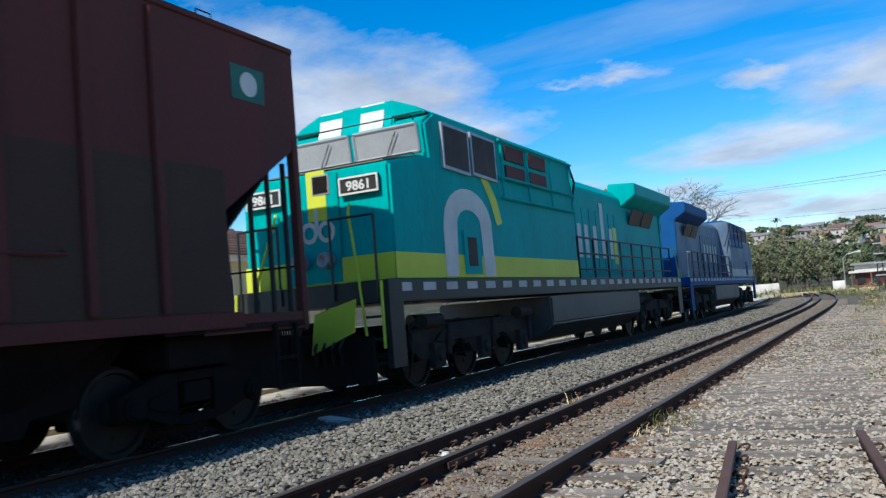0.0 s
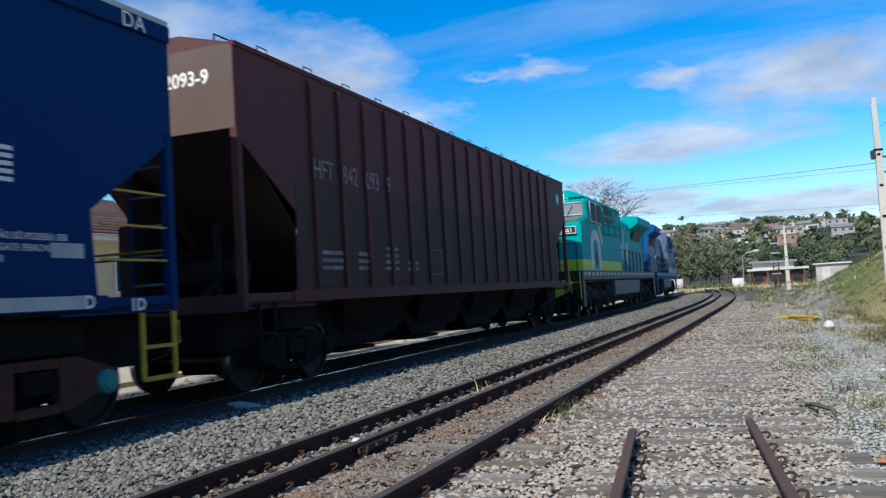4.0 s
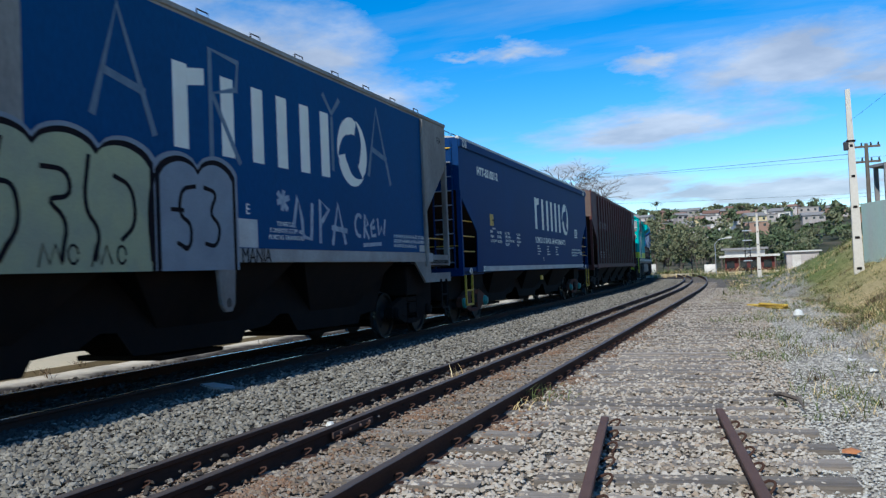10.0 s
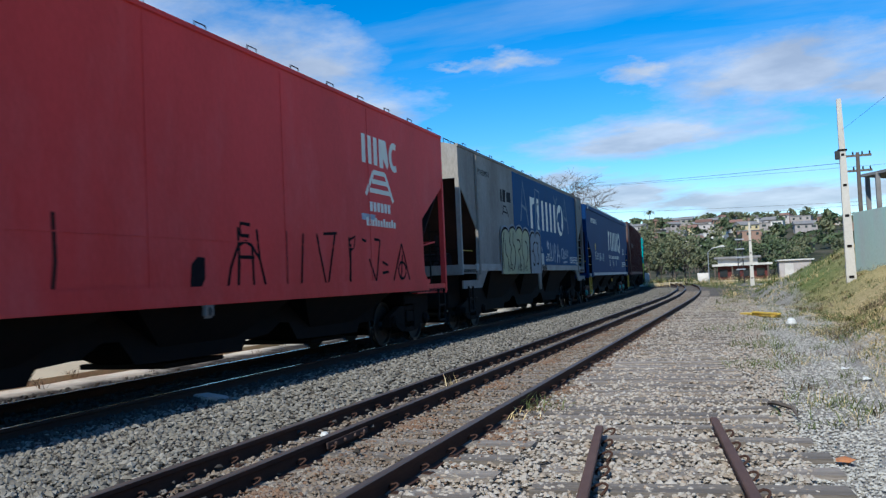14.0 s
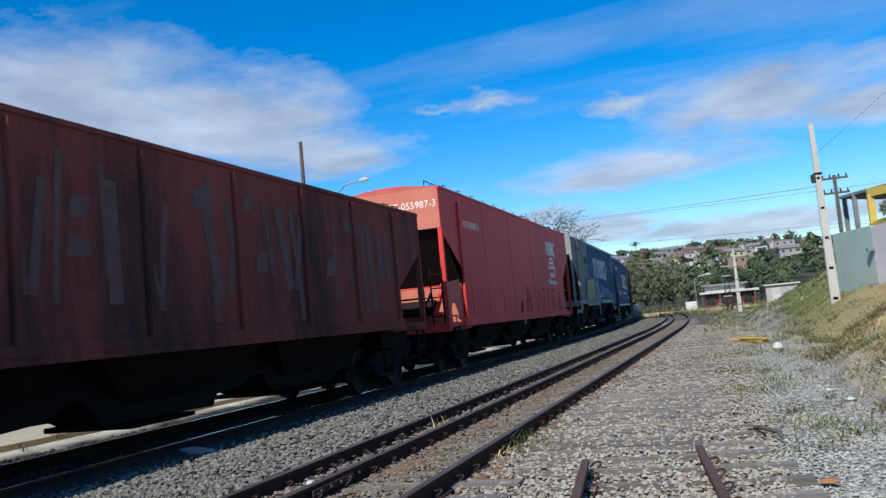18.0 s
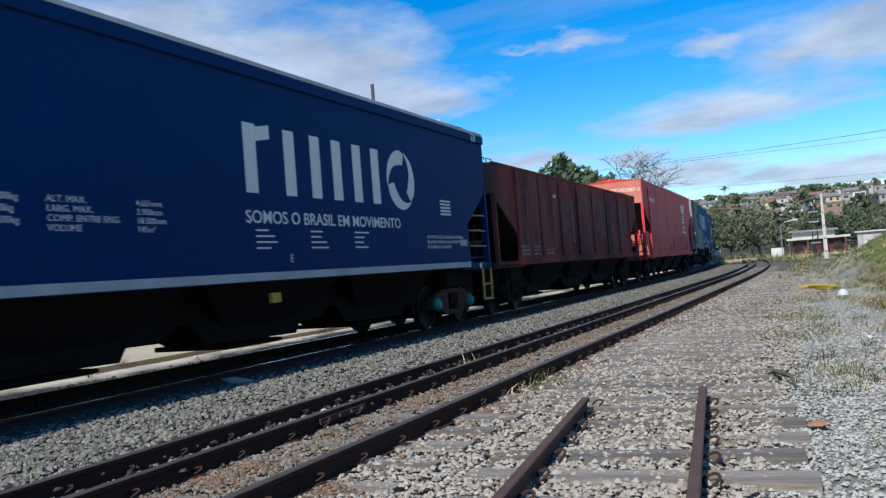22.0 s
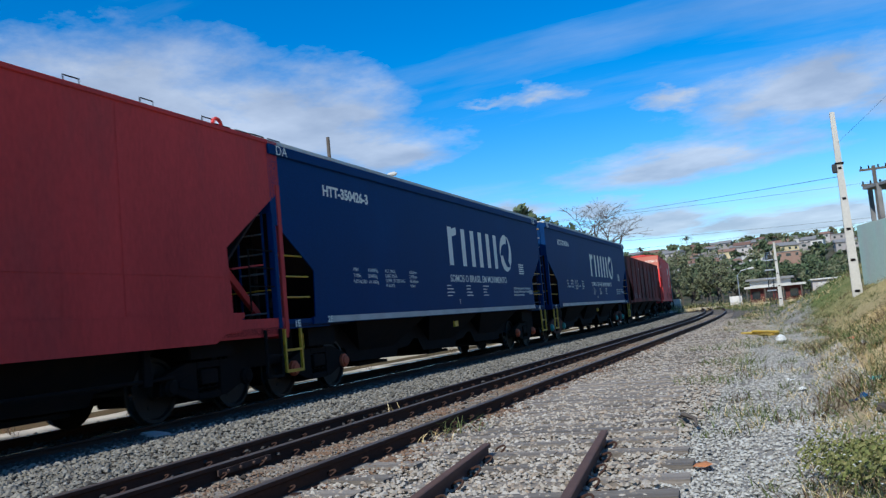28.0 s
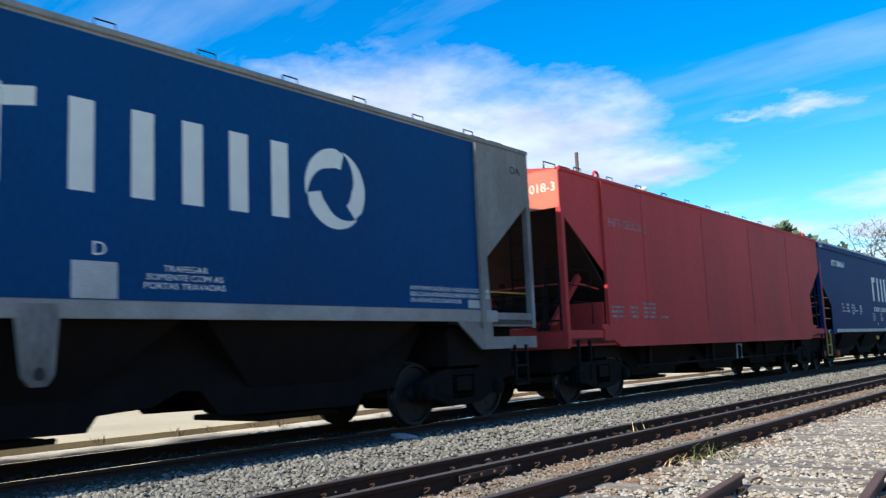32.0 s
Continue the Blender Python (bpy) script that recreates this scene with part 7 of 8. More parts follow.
def palm(at, height, seed):
    r = random.Random(seed)
    T = empty("palm_tree", "tall palm on the far hill", "tree", "palms on the hill", at=pose(*at))
    part("trunk", Build().tube([(0, 0, -0.5), (0.1, 0, height * 0.5), (0, 0, height)], [0.22, 0.17, 0.15], 6), BARK, T)
    for i in range(13):
        a = i * math.tau / 13 + r.uniform(-0.2, 0.2)
        up0 = r.uniform(0.1, 1.0)
        pts = [Vector((math.cos(a) * d, math.sin(a) * d, height + up0 * d - 0.14 * d * d)) for d in (0, 1.2, 2.4, 3.6, 4.8)]
        b = Build()
        side = Vector((-math.sin(a), math.cos(a), 0))
        n = len(pts)
        v = [p + side * 0.6 * w for p, w in zip(pts, (0.2, 1, 1, 0.8, 0.1))] + [p - side * 0.6 * w - Vector((0, 0, 0.12)) for p, w in zip(pts, (0.2, 1, 1, 0.8, 0.1))] + [p - side * 0 + Vector((0, 0, 0.08)) for p in pts]
        f = [(i2, i2 + 1, 2 * n + i2 + 1, 2 * n + i2) for i2 in range(n - 1)] + [(2 * n + i2, 2 * n + i2 + 1, n + i2 + 1, n + i2) for i2 in range(n - 1)]
        b.add(v, f)
        part("frond", b, LEAF_OLIVE, T)
    return T


def house(at, w, d, h, mat, roof_mat, seed, turn=0.0, storeys=1, flat=False):
    """A small town house with real openings set into its walls' face, and a roof."""
    r = random.Random(seed)
    H = empty("town_house", ("white" if mat is HOUSE_WHITE else "bare brick" if mat is HOUSE_TERRA else "rendered") + " hillside house with " + ("a flat slab roof" if flat else "a tiled roof"), "house", "houses on the far hill", at=pose(*at, 0, 0, turn))
    part("wall", Build().box(-w / 2, w / 2, -d / 2, d / 2, -2.5, h), mat, H)
    if flat:
        part("roof", Build().box(-w / 2 - 0.25, w / 2 + 0.25, -d / 2 - 0.25, d / 2 + 0.25, h, h + 0.3), ROOF_GREY, H)
    else:
        part("roof", Build().prism([(-d / 2 - 0.5, h), (d / 2 + 0.5, h), (d / 2 + 0.5, h + 0.1), (0, h + d * 0.24), (-d / 2 - 0.5, h + 0.1)], -w / 2 - 0.4, w / 2 + 0.4), roof_mat, H)
    for s in range(storeys):
        z = h - 2.6 * (s + 1) + 0.9
        n = max(2, int(w / 2.8))
        for i in range(n):
            x = -w / 2 + w * (i + 0.5) / n
            ww = 0.5 if r.random() < 0.8 else 0.9
            part("window", Build().box(x - ww, x + ww, -d / 2 - 0.05, -d / 2 + 0.02, z, z + 1.1), GLASS_DARK, H)
    return H


def wire(name, label, a, b, sag, rad=0.012):
    A, B = Vector(a), Vector(b)
    pts = [A.lerp(B, k / 14) - Vector((0, 0, sag * 4 * (k / 14) * (1 - k / 14))) for k in range(15)]
    return thing(name, Build().tube(pts, rad, 4), BLACK_PAINT, label, "cable")


def concrete_pole(at, height, label, box=False):
    T = empty("utility_pole", label, "utility pole", "utility poles", at=pose(*at))
    b = Build()
    w0, w1 = 0.17, 0.075
    b.add([(-w0, -w0 * 0.8, -0.5), (w0, -w0 * 0.8, -0.5), (w0, w0 * 0.8, -0.5), (-w0, w0 * 0.8, -0.5), (-w1, -w1, height), (w1, -w1, height), (w1, w1, height), (-w1, w1, height)], [(0, 3, 2, 1), (4, 5, 6, 7), (0, 1, 5, 4), (1, 2, 6, 5), (2, 3, 7, 6), (3, 0, 4, 7)])
    part("shaft", b, POLE_CONCRETE, T, bevel=0.015)
    for k in range(6):
        z = 0.45 + k * 1.05
        w = (w0 + (w1 - w0) * z / height)
        part("shaft_slot", Build().box(-w * 0.5, w * 0.5, -w * 0.85 - 0.006, -w * 0.5, z, z + 0.09), DARK_STEEL, T)
    if box:
        part("meter_box", Build().box(-0.24, -0.08, -0.12, 0.06, height - 2.1, height - 1.8), BLACK_PAINT, T, bevel=0.02)
        part("bracket", Build().box(-0.14, 0.14, -0.12, 0.12, height - 1.82, height - 1.76), DARK_STEEL, T)
    return T


P1 = concrete_pole((5.83, 31.7, 0.35), 6.65, "pale concrete utility pole on the grassy bank", box=True)
P1.rotation_euler = (0, radians(-0.5), 0)
P2 = concrete_pole((3.0, 75.0, 0.0), 5.2, "pale concrete utility pole by the far crossing")


def timber_pole(at, height, arms, label):
    T = empty("wire_pole", label, "utility pole", "dark poles", at=pose(*at))
    part("shaft", Build().tube([(0, 0, -0.3), (0, 0, height)], [0.14, 0.10], 8), BARK, T)
    for i in range(arms):
        z = height - 0.25 - i * 0.9
        part("cross_arm", Build().box(-0.75, 0.75, -0.06, 0.06, z, z + 0.12), BARK, T)
        for x in (-0.65, -0.25, 0.25, 0.65):
            part("insulator", Build().tube([(x, 0, z + 0.12), (x, 0, z + 0.3)], [0.05, 0.04], 6), DARK_STEEL, T)
    return T


timber_pole((9.1, 55, 1.5), 6.4, 2, "dark timber pole with cross arms behind the house")
LP = timber_pole((-18.6, 40, 0), 11.7, 0, "dark pole that rises beyond the train")


def street_lamp(at, height, reach, label):
    T = empty("street_lamp", label, "street lamp", at=pose(*at))
    part("pole", Build().tube([(0, 0, -0.2), (0, 0, height - 0.6), (reach * 0.35, 0, height - 0.15), (reach, 0, height)], 0.05, 8), STEEL_GREY, T)
    part("lamp_head", Build().disc((reach + 0.25, 0, height + 0.0), "x", [(-0.3, 0.06), (-0.1, 0.12), (0.2, 0.13), (0.32, 0.04)], 10), GREY_WHITE, T)
    return T


street_lamp((-19.0, 45, 0), 10.1, 1.5, "street lamp with a pale head beyond the train")
D = empty("street_lamp", "thin dark double-headed lamp post behind the roof", "street lamp", at=pose(11.3, 43, 3.0))
part("pole", Build().tube([(0, 0, 0), (0, 0, 4.4)], 0.04, 8), BLACK_PAINT, D)
for sx in (1, -1):
    part("lamp_head", Build().box(*sorted((sx * 0.05, sx * 0.5)), -0.08, 0.08, 4.36, 4.46), BLACK_PAINT, D, bevel=0.02)

# ---- the house on the bank ----
H1 = empty("bank_house", "house on the bank with grey rendered wall and yellow beam", "house")
part("grey_wall", Build().add([(7.92, 29.0, 0.9), (11.9, 25.5, 1.8), (12.4, 31, 1.0), (8.3, 34, 0.9), (7.92, 29.0, 3.95), (11.9, 25.5, 4.02), (12.4, 31, 4.0), (8.3, 34, 4.0)], [(0, 3, 2, 1), (4, 5, 6, 7), (0, 1, 5, 4), (1, 2, 6, 5), (2, 3, 7, 6), (3, 0, 4, 7)]), WALL_GREY, H1, "dark grey cement rendered wall")
part("yellow_beam", Build().add([(7.15, 31.0, 4.12), (7.15, 31.3, 4.12), (8.78, 28.75, 4.1), (8.72, 28.5, 4.1), (7.15, 31.0, 4.4), (7.15, 31.3, 4.4), (8.78, 28.75, 4.34), (8.72, 28.5, 4.34)], [(0, 1, 2, 3), (7, 6, 5, 4), (0, 3, 7, 4), (1, 5, 6, 2), (0, 4, 5, 1), (3, 2, 6, 7)]), WALL_YELLOW, H1, "yellow painted beam")
part("roof_slab", Build().add([(6.6, 34, 4.45), (9.4, 27.2, 4.36), (12.6, 25.0, 4.1), (12.9, 31, 4.2), (8.6, 37, 4.5), (6.6, 34, 4.55), (9.4, 27.2, 4.46), (12.6, 25.0, 4.2), (12.9, 31, 4.3), (8.6, 37, 4.6)], [(0, 4, 3, 2, 1), (5, 6, 7, 8, 9), (0, 1, 6, 5), (1, 2, 7, 6), (2, 3, 8, 7), (3, 4, 9, 8), (4, 0, 5, 9)]), ROOF_GREY, H1, "thin corrugated sheet roof")
for i in range(16):
    k = i / 15
    a = Vector((9.4, 27.2, 4.47)).lerp(Vector((12.6, 25.0, 4.21)), k)
    part("roof_sheet_edge", Build().tube([a, a + Vector((0.9, 4.0, 0.06))], 0.06, 6), ROOF_GREY, H1)
part("yellow_post", Build().box(7.12, 7.32, 30.9, 31.1, 3.2, 4.2), WALL_YELLOW, H1)
part("yellow_parapet", Build().add([(7.1, 31.1, 3.05), (7.75, 29.2, 3.2), (7.85, 29.3, 3.2), (7.2, 31.2, 3.05), (7.1, 31.1, 3.25), (7.75, 29.2, 3.38), (7.85, 29.3, 3.38), (7.2, 31.2, 3.25)], [(0, 3, 2, 1), (4, 5, 6, 7), (0, 1, 5, 4), (1, 2, 6, 5), (2, 3, 7, 6), (3, 0, 4, 7)]), WALL_YELLOW, H1)
part("dark_post", Build().box(6.95, 7.1, 33.0, 33.2, 3.2, 4.5), ROOF_GREY, H1)
part("dark_post", Build().box(6.8, 6.95, 34.4, 34.6, 3.2, 4.5), ROOF_GREY, H1)
part("white_wall", Build().add([(7.0, 30.2, 0.8), (7.75, 28.95, 0.9), (7.95, 29.1, 0.9), (7.2, 30.4, 0.8), (7.0, 30.2, 3.05), (7.75, 28.95, 3.25), (7.95, 29.1, 3.25), (7.2, 30.4, 3.05)], [(0, 3, 2, 1), (4, 5, 6, 7), (0, 1, 5, 4), (1, 2, 6, 5), (2, 3, 7, 6), (3, 0, 4, 7)]), WALL_WHITE, H1, "stained whitewashed lower wall")
part("green_wall", Build().prism([(6.17, 33.2), (7.0, 30.3), (7.16, 30.4), (6.35, 33.3)], 0.6, 3.12, "z"), WALL_GREEN, H1, "faded mint green wall with scribbles")
part("wall_shelf", Build().box(6.8, 7.25, 30.15, 30.45, 2.28, 2.38), ROOF_GREY, H1)
bush = Build()
leaf_cloud(bush, (7.55, 29.9, 3.62), (0.3, 0.3, 0.3), 160, random.Random(3), 0.06)
thing("potted_shrub", bush, LEAF_OLIVE, "olive shrub on the house terrace", "shrub")
tree("tree", "bare thin tree behind the house roof", (13.2, 36, 3.2), 3.4, 2.0, LEAF_OLIVE, 12, trunk=0.08, bare=True)
H2 = empty("upper_house", "tall rendered house block above the bank", "house")
part("block_wall", Build().box(10.05, 14.5, 20.0, 24.0, 2.2, 4.72), HOUSE_WHITE, H2, "bare beige rendered wall", bevel=0.02)
part("roof_line", Build().box(9.98, 14.6, 19.9, 24.1, 4.72, 4.80), ROOF_GREY, H2)
part("ledge", Build().box(10.0, 10.08, 19.98, 24.0, 3.25, 3.33), GREY_WHITE, H2)
wire("overhead_cable", "black overhead cable from the pole over the bank", (5.8, 31.7, 5.9), (16.0, 6.0, 13.0), 0.4, 0.005)
wire("overhead_cable", "thin cable across the far end of the line", (-31.7, 122.6, 15.0), (5.83, 31.6, 4.76), 0.3, 0.008)

for z0, z1 in ((11.9, 12.0), (9.2, 7.7), (7.7, 8.0)):
    wire("overhead_cable", "thin cable along the far road", (-30, 97, z0), (40, 97, z1), 0.5, 0.012)

# ---- yard and yellow building beyond the train ----
Y1 = empty("yard_building", "ochre station building with tiled roof and slatted gate", "building")
part("wall", Build().box(-34, -19.5, 15.0, 30.0, -0.3, 3.75), WALL_BEIGE, Y1)
part("eaves", Build().box(-34.5, -19.0, 14.6, 30.5, 3.75, 3.92), HOUSE_WHITE, Y1)
part("roof", Build().prism([(-34.6, 3.92), (-18.9, 3.92), (-26.75, 6.5)], 14.4, 30.7, "y"), ROOF_TILE, Y1)
for i in range(14):
    k = (i + 0.5) / 14
    xx, zz = -18.9 - 7.85 * k, 3.92 + 2.58 * k
    part("roof_course", Build().tube([(xx, 14.4, zz + 0.02), (xx, 30.7, zz + 0.02)], 0.09, 6), ROOF_TILE, Y1)
for y0 in (16.2, 18.5, 21.0, 23.2):
    w = part("window", Build().box(-19.5, -19.42, y0, y0 + 1.3, 1.9, 3.2), HOUSE_WHITE, Y1, "white framed window")
    for q in range(2):
        part("pane", Build().box(-19.42, -19.4, y0 + 0.08 + q * 0.6, y0 + 0.62 + q * 0.6, 1.98, 3.12), GLASS_DARK, w)
part("downpipe", Build().tube([(-19.35, 20.3, -0.1), (-19.35, 20.3, 3.8)], 0.06, 8), HOUSE_WHITE, Y1)
hb = Build()
leaf_cloud(hb, (-18.7, 18.6, 0.95), (0.5, 1.4, 0.95), 900, random.Random(17), 0.09)
thing("shrub", hb, LEAF_YELLOW, "yellow-green shrub in front of the ochre building", "shrub")
gate = part("gate", Build().box(-19.46, -19.42, 25.5, 28.5, 0.1, 2.1), HOUSE_WHITE, Y1, "white slatted gate")
for i in range(18):
    part("slat", Build().box(-19.42, -19.38, 25.55 + i * 0.165, 25.63 + i * 0.165, 0.1, 2.1), DARK_STEEL, gate)
part("wall", Build().box(-60, -38, 30, 40, -0.3, 3.2), WALL_BEIGE, empty("yard_shed", "long low ochre shed beyond the yard", "building"))
thing("yard_wall", Build().box(-16.3, -16.0, 2.0, 17.2, -0.2, 0.55), NOSE_DUST, "low weathered wall along the yard", "wall", bevel=0.02)
thing("yard_paving", Build().box(-19.2, -8.6, -30, 60, -0.16, -0.03), CONCRETE_YARD, "pale sunlit concrete yard beyond the train", "pavement", kind="structure")

# ---- far end: crossing, huts, trees, town on the hill ----
thing("road", Build().box(-60, 60, 101, 106, -0.3, 0.02), CONCRETE_YARD, "pale road that crosses the line", "road", kind="structure")
B1 = empty("crossing_hut", "low shop with white slab roofs and brown posts", "building")
part("wall", Build().box(-0.6, 5.2, 107, 112, -0.2, 1.7), PAINT_BROWN, B1)
part("roof", Build().box(-1.2, 5.6, 106.2, 112.5, 1.7, 1.95), GREY_WHITE, B1)
part("upper_wall", Build().box(-0.6, 4.0, 108, 112, 1.95, 2.6), HOUSE_WHITE, B1)
part("upper_roof", Build().box(-1.0, 4.4, 107.4, 112.4, 2.6, 2.85), ROOF_GREY, B1)
for i in range(4):
    part("post", Build().box(-1.0 + i * 2.0, -0.85 + i * 2.0, 106.3, 106.5, -0.1, 1.7), BARK, B1)
    part("window", Build().box(-0.4 + i * 1.4, 0.5 + i * 1.4, 106.9, 107.02, 0.4, 1.3), GLASS_DARK, B1)
B2 = empty("grey_shed", "plain rendered shed beside the shop", "building")
part("wall", Build().box(6.2, 9.6, 103, 110, -0.2, 2.0), WALL_PINK, B2)
part("roof", Build().box(6.0, 9.9, 102.7, 110.3, 2.0, 2.15), GREY_WHITE, B2)
part("door", Build().box(6.8, 7.7, 102.95, 103.02, -0.1, 1.7), HOUSE_WHITE, B2)
thing("white_wall", Build().box(-16, -9, 109, 109.3, -0.2, 1.3), HOUSE_WHITE, "low white wall by the crossing", "wall")
thing("white_wall", Build().box(-3.0, -1.6, 107, 107.4, -0.2, 1.0), HOUSE_WHITE, "short white wall beside the shop", "wall")
S = empty("signal_mast", "dark lattice signal mast with lamps", "signal", at=pose(2.1, 92, 0))
for xx in (-0.28, 0.28):
    part("mast_leg", Build().tube([(xx, 0, -0.2), (xx * 0.7, 0, 5.2)], 0.05, 6), BLACK_PAINT, S)
for q in range(12):
    part("mast_brace", Build().tube([(-0.27, 0, 0.2 + q * 0.41), (0.27, 0, 0.6 + q * 0.41)], 0.03, 5), BLACK_PAINT, S)
for z in (1.2, 2.4, 3.3, 4.3):
    part("lamp_bracket", Build().box(-0.45, 0.45, -0.08, 0.02, z, z + 0.12), STEEL_GREY, S)
street_lamp((-1.2, 95, 0), 3.8, 1.2, "thin street lamp near the crossing")
rt = random.Random(77)
for i in range(26):
    x = -21 + i * 1.25 + rt.uniform(-0.6, 0.6)
    feather = -13 < x < -4.5
    tall = rt.uniform(6.0, 8.6) if feather else rt.uniform(3.8, 5.6) if x < 4 else rt.uniform(2.6, 3.8)
    tree("tree", "feathery olive green roadside tree" if feather else "dark green roadside tree", (x, 118 + rt.uniform(-4, 9), 0), tall, rt.uniform(1.6, 2.3) if feather else rt.uniform(1.8, 2.6), LEAF_OLIVE if feather or i % 3 == 0 else LEAF_DARK, 100 + i, 900, 0.17, 0.13)
for i in range(120):
    x, y = rt.uniform(-42, 62), rt.uniform(130, 300)
    tree("tree", "leafy tree below the hillside houses", (x, y, town_height(x, y) - 0.3), rt.uniform(4.0, 8.0), rt.uniform(2.2, 4.2), LEAF_OLIVE if rt.random() < 0.5 else LEAF_DARK, 200 + i, 420, 0.36, 0.2)
for i in range(190):
    x, y = rt.uniform(-115, 115), rt.uniform(230, 640)
    tree("tree", "hillside tree among the houses", (x, y, town_height(x, y) - 0.3), rt.uniform(5.0, 9.0), rt.uniform(3.0, 6.0), LEAF_OLIVE if rt.random() < 0.45 else LEAF_DARK, 300 + i, 150, 0.9, 0.25)
for i in range(170):
    y = 310 + 335 * rt.random() ** 0.7
    x = rt.uniform(-118, 118)
    mat = rt.choice((HOUSE_WHITE, HOUSE_TERRA, HOUSE_TERRA, WALL_PINK, WALL_PINK, WALL_PINK, WALL_BEIGE))
    house((x, y, town_height(x, y)), rt.uniform(5, 11), rt.uniform(5, 8), rt.uniform(2.4, 5.0), mat, ROOF_TILE if rt.random() < 0.35 else ROOF_GREY, 500 + i, rt.uniform(-35, 35), 1, rt.random() < 0.45)
for x, y, hh in ((-61.0, 632, 13.0), (46.0, 630, 11.0), (-95, 634, 11.0)):
    palm((x, y, town_height(x, y)), hh, int(abs(x)))
for k in range(3):
    tree("tree", "round dark tree on the hill crest", (-17.0 + k * 7.0, 634, 31.7), 12.0 - 1.5 * k, 6.5, LEAF_DARK, 5 + k, 600, 0.8)
tree("tree", "large bare-branched tree beyond the train", (-18.6, 110, 0), 19.0, 6.0, LEAF_OLIVE, 8, trunk=0.42, bare=True).matrix_world = pose(-19.0, 110, 0) @ Matrix.Diagonal((1.36, 1.36, 1.02, 1))
tree("tree", "dense dark green tree beyond the train", (-25.5, 100, 0), 15.0, 4.6, LEAF_DARK, 9, 2200, 0.4, 0.35)
tree("tree", "dense dark green tree beyond the train", (-20.5, 96, 0), 12.6, 4.8, LEAF_DARK, 10, 1600, 0.4, 0.35)

# ---- small things on the ground ----
slab = Build().prism([(-4.42, 9.12), (-4.05, 8.86), (-3.82, 8.82), (-3.78, 9.0), (-4.02, 9.14), (-4.32, 9.3)], -0.14, -0.035, "z")
thing("stone_slab", slab, WALL_PINK, "flat pale concrete slab on the ballast", "slab", bevel=0.015)
thing("white_stone", Build().disc((-1.34, 6.91, -0.09), "z", [(-0.04, 0.03), (0, 0.045), (0.03, 0.03)], 8), WHITE_PAINT, "small white stone between the rails", "stone")
leafm = Build().add([(2.93, 6.66, -0.145), (3.02, 6.65, -0.15), (3.07, 6.72, -0.14), (3.01, 6.84, -0.14), (2.94, 6.78, -0.145), (3.0, 6.73, -0.132)], [(0, 1, 5), (1, 2, 5), (2, 3, 5), (3, 4, 5), (4, 0, 5)])
thing("dry_leaf", leafm, LEAF_ORANGE, "orange-brown dry leaf on the gravel", "leaf")
thing("twig", Build().tube([(2.55, 9.3, -0.12), (2.62, 8.95, -0.07), (2.75, 8.7, -0.08), (2.78, 8.5, -0.12)], [0.02, 0.025, 0.02, 0.01], 6), BARK, "short dark twig on the gravel", "twig")
YB = Build().prism([(2.15, 28.1), (3.1, 25.9), (3.35, 26.0), (2.45, 28.2)], -0.17, -0.10, "z").prism([(2.5, 27.2), (3.2, 25.8), (3.35, 25.9), (2.65, 27.3)], -0.10, -0.03, "z")
thing("yellow_scrap", YB, WALL_YELLOW, "yellow painted steel scrap lying in the grass", "scrap", bevel=0.03)
thing("white_bag", Build().disc((3.4, 22.2, -0.08), "z", [(-0.1, 0.08), (-0.03, 0.13), (0.06, 0.1), (0.11, 0.03)], 9), WHITE_PAINT, "white plastic bag in the grass", "litter", "litter")
rl = random.Random(55)
for i, (x, y, s, m) in enumerate((q[0], q[1], q[2] * 0.62, q[3]) for q in ((4.55, 15.1, 0.12, CAP_ORANGE), (3.6, 12.6, 0.1, WHITE_PAINT), (3.75, 11.5, 0.09, WHITE_PAINT), (4.3, 9.4, 0.13, PAINT_BLUE2), (4.42, 9.9, 0.1, CAP_GREEN), (4.2, 9.6, 0.14, PAINT_BLUE), (4.5, 9.5, 0.13, LETTER_DARK), (4.62, 9.2, 0.12, BLACK_PAINT), (4.0, 4.85, 0.12, WHITE_PAINT), (4.1, 4.95, 0.1, WHITE_PAINT), (4.85, 5.2, 0.1, CAP_GREEN), (4.6, 13.2, 0.1, WHITE_PAINT), (3.9, 17.2, 0.1, WHITE_PAINT), (5.0, 8.4, 0.12, BLACK_PAINT))):
    n = 7
    v = [(x + s * rl.uniform(0.6, 1.3) * math.cos(k * math.tau / n), y + s * rl.uniform(0.6, 1.3) * math.sin(k * math.tau / n), ground_z(x, y) + rl.uniform(0.0, 0.07)) for k in range(n)] + [(x, y, ground_z(x, y) + s * 0.5)]
    thing("plastic_litter", Build().add(v, [(k, (k + 1) % n, n) for k in range(n)]), m, "crumpled plastic litter on the grassy edge", "litter", "litter")
thing("plastic_sheet", Build().add([(3.80, 4.88, -0.085), (4.0, 4.80, -0.08), (4.03, 5.0, -0.075), (3.82, 5.06, -0.08), (3.9, 4.93, -0.06), (3.8, 4.88, -0.11), (4.0, 4.8, -0.11), (4.03, 5.0, -0.11), (3.82, 5.06, -0.11)], [(0, 1, 4), (1, 2, 4), (2, 3, 4), (3, 0, 4), (0, 5, 6, 1), (1, 6, 7, 2), (2, 7, 8, 3), (3, 8, 5, 0)]), WALL_PINK, "pale flat slab of plastic beside the weed", "litter")
wb = Build()
rb = random.Random(61)
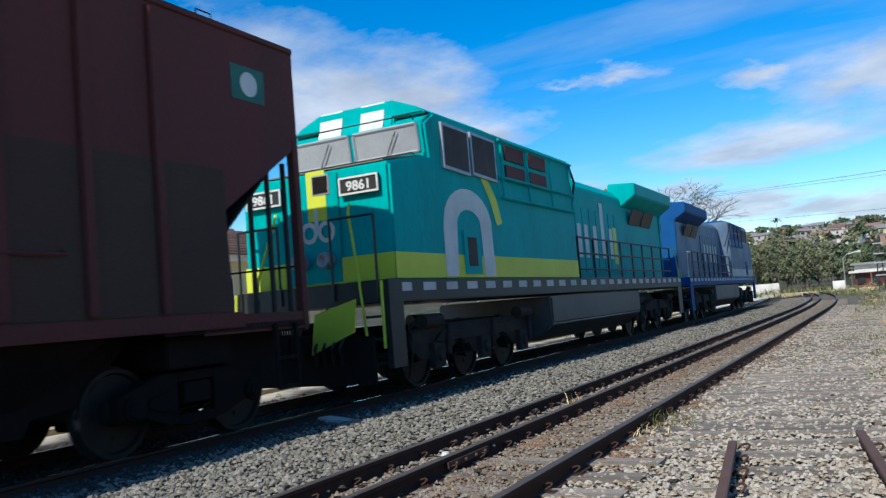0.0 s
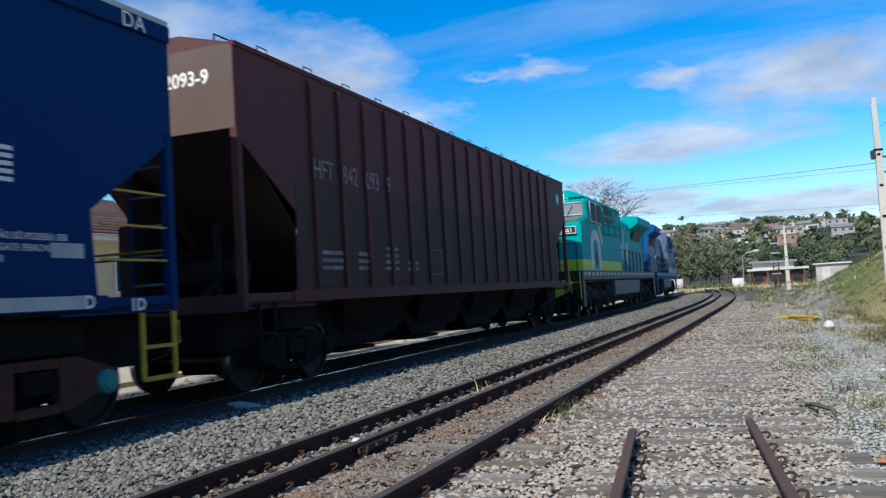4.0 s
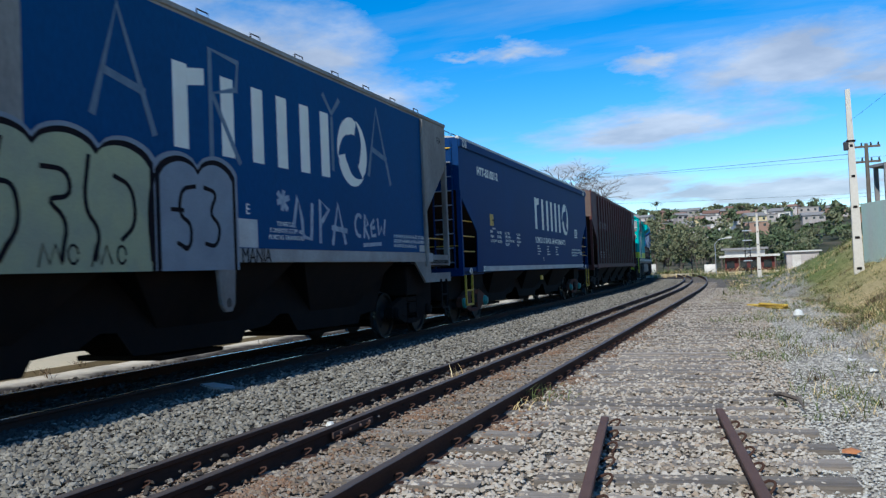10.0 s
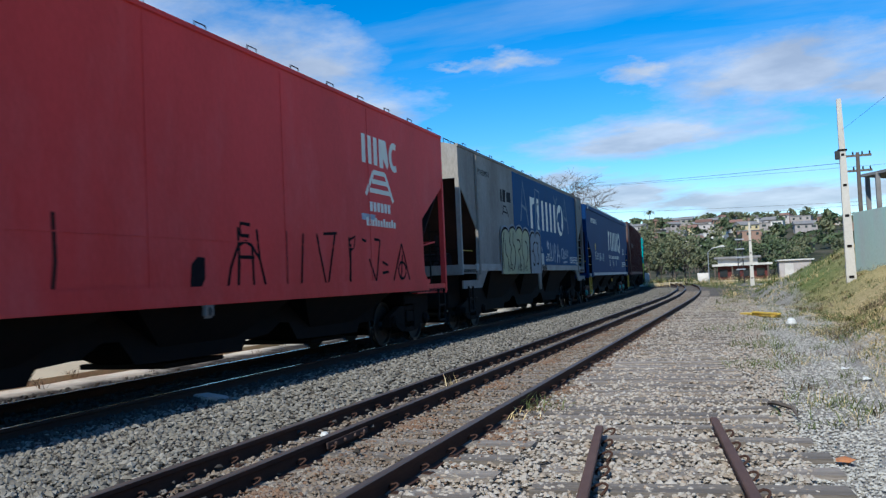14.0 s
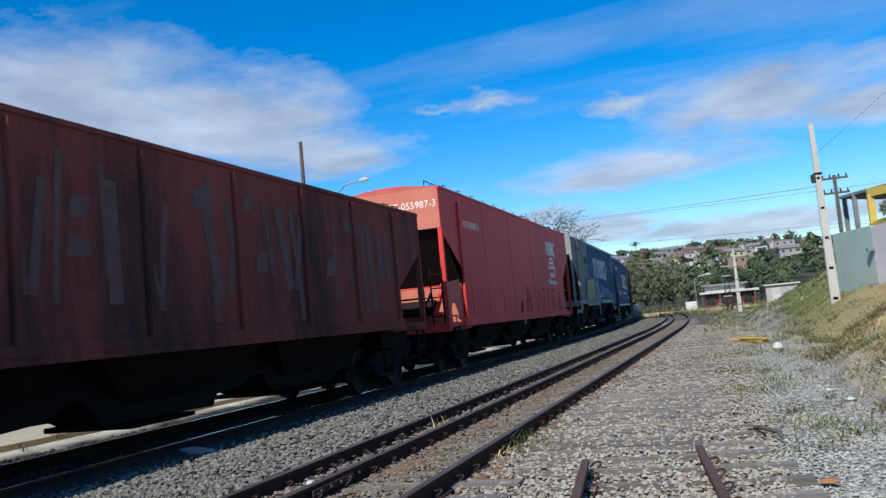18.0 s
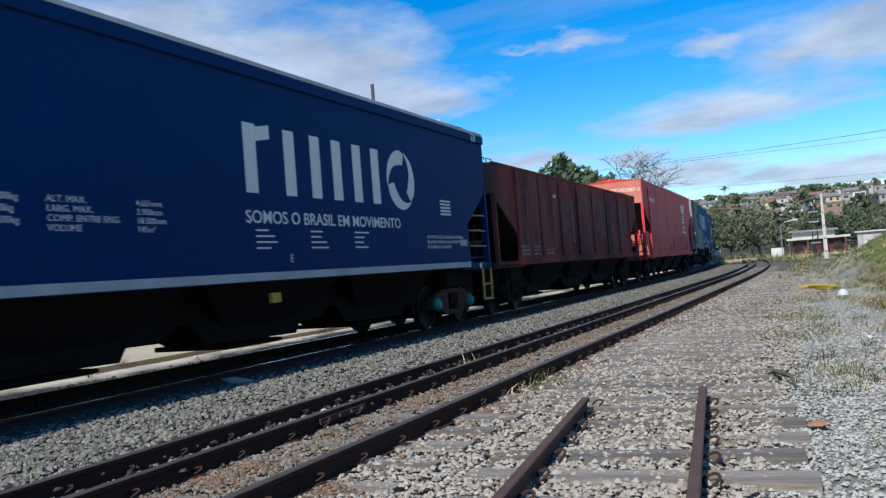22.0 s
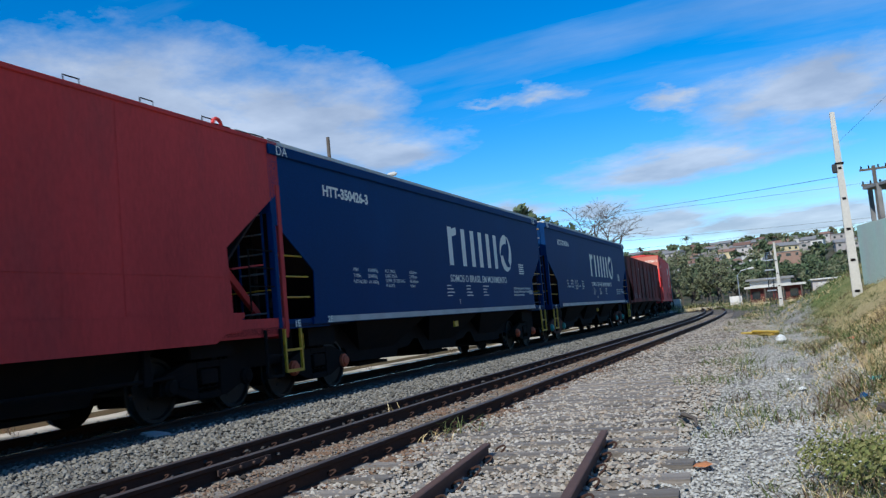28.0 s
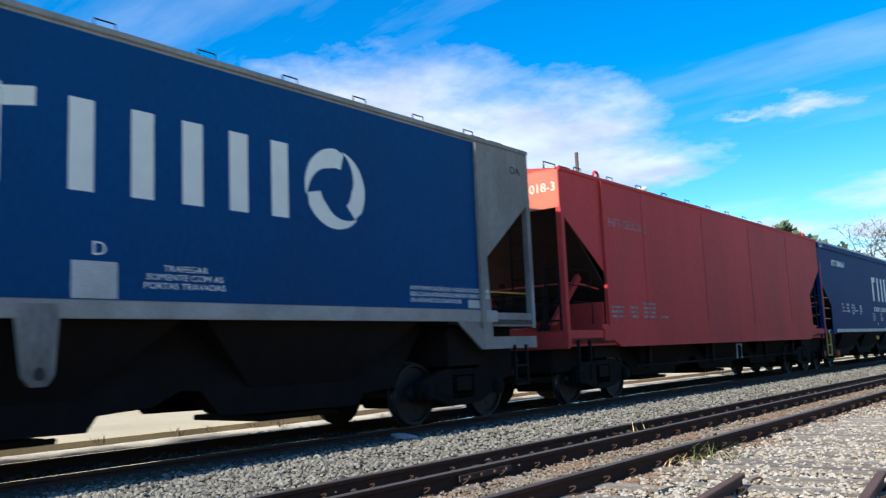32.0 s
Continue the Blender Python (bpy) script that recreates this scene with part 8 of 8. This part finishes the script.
for k in range(16):
    leaf_cloud(wb, (3.92 + rb.uniform(-0.18, 0.2), 5.95 + rb.uniform(-0.5, 0.6), -0.04 + rb.uniform(0, 0.13)), (0.14, 0.18, 0.09), 130, rb, 0.014)
thing("flowering_weed", wb, LEAF_YELLOW, "bushy green weed with tiny white flowers", "weed")
fl = Build()
for k in range(130):
    p = (3.95 + rb.uniform(-0.45, 0.5), 5.9 + rb.uniform(-0.8, 1.4), -0.02 + rb.uniform(0, 0.2))
    fl.disc(p, "z", [(0, 0.003), (0.004, 0.008), (0.008, 0.003)], 5)
thing("flowers", fl, WHITE_PAINT, "tiny white flowers on the weed", "flowers", kind="stuff")
thing("log", Build().tube([(4.35, 8.5, -0.03), (4.6, 7.6, -0.01), (4.75, 6.3, -0.02)], [0.06, 0.075, 0.06], 8), BARK, "half-buried dark log at the foot of the bank", "log")


# ---- the train ----
CONSIST = []


def couple(ob, middle, reach, turned=False):
    """middle: the thing's middle along the line at the start; reach: half the distance between its bogies."""
    CONSIST.append((ob, middle, reach, turned))
    return ob


couple(locomotive("diesel_locomotive", "teal and lime six-axle diesel locomotive, cab end trailing", TEAL, LIME, TEAL, False), 20.9, 6.8)
couple(locomotive("diesel_locomotive", "blue and silver six-axle diesel locomotive, cab end leading", LOCO_BLUE, GREY_WHITE, LOCO_GREY, True, LOCO_BLUE, "8252"), 43.4, 6.8, True)
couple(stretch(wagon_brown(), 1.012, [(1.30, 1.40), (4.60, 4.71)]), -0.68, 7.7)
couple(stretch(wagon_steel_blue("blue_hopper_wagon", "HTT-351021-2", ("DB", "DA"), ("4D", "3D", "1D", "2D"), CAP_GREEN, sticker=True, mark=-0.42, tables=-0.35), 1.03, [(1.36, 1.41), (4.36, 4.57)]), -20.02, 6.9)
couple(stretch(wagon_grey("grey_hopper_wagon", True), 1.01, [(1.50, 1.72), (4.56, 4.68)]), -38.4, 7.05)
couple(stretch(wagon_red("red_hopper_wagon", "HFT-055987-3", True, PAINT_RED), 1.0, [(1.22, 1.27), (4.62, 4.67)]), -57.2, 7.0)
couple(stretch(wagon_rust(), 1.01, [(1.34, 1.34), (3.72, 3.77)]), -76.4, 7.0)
couple(wagon_steel_blue("blue_hopper_wagon", "HTT-351078-6", ("EA", "EB"), ("1E", "2E", "4E", "3E"), CAP_GREEN, mark=-0.4), -94.08, 6.7)
couple(wagon_steel_blue("blue_hopper_wagon", "HTT-350426-3", ("DA", "DB"), ("1E", "2E", "4E", "3E"), CAP_ORANGE, frame=DARK_STEEL, mark=0.1), -111.85, 6.7)
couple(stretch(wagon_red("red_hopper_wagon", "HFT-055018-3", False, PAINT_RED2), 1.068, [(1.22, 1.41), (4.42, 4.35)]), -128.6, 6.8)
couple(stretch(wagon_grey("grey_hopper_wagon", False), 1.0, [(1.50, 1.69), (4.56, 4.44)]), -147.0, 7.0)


def motions():
    times = [0.5 * i for i in range(65)]
    for ob, middle, reach, turned in CONSIST:
        rows = []
        for t in times:
            s = middle + run(t)
            a, b = train_place(s - reach), train_place(s + reach)
            d = (b - a).normalized()
            yaw = math.degrees(math.atan2(-d.x, d.y))
            c = (a + b) / 2
            rows.append((t, pose(c.x, c.y, 0.0, 0, 0, yaw + (180 if turned else 0))))
        walk(ob, rows)
    turned_things = {ob.name for ob, _, _, turned in CONSIST if turned}
    spins = spin_steps()
    for ob, r in SPINNERS:
        back = ob.parent.parent.name in turned_things
        home = ob.location.copy()
        walk(ob, [(t, Matrix.Translation(home) @ Matrix.Rotation((1 if back else -1) * run(t) / r, 4, "X")) for t in spins])


motions()
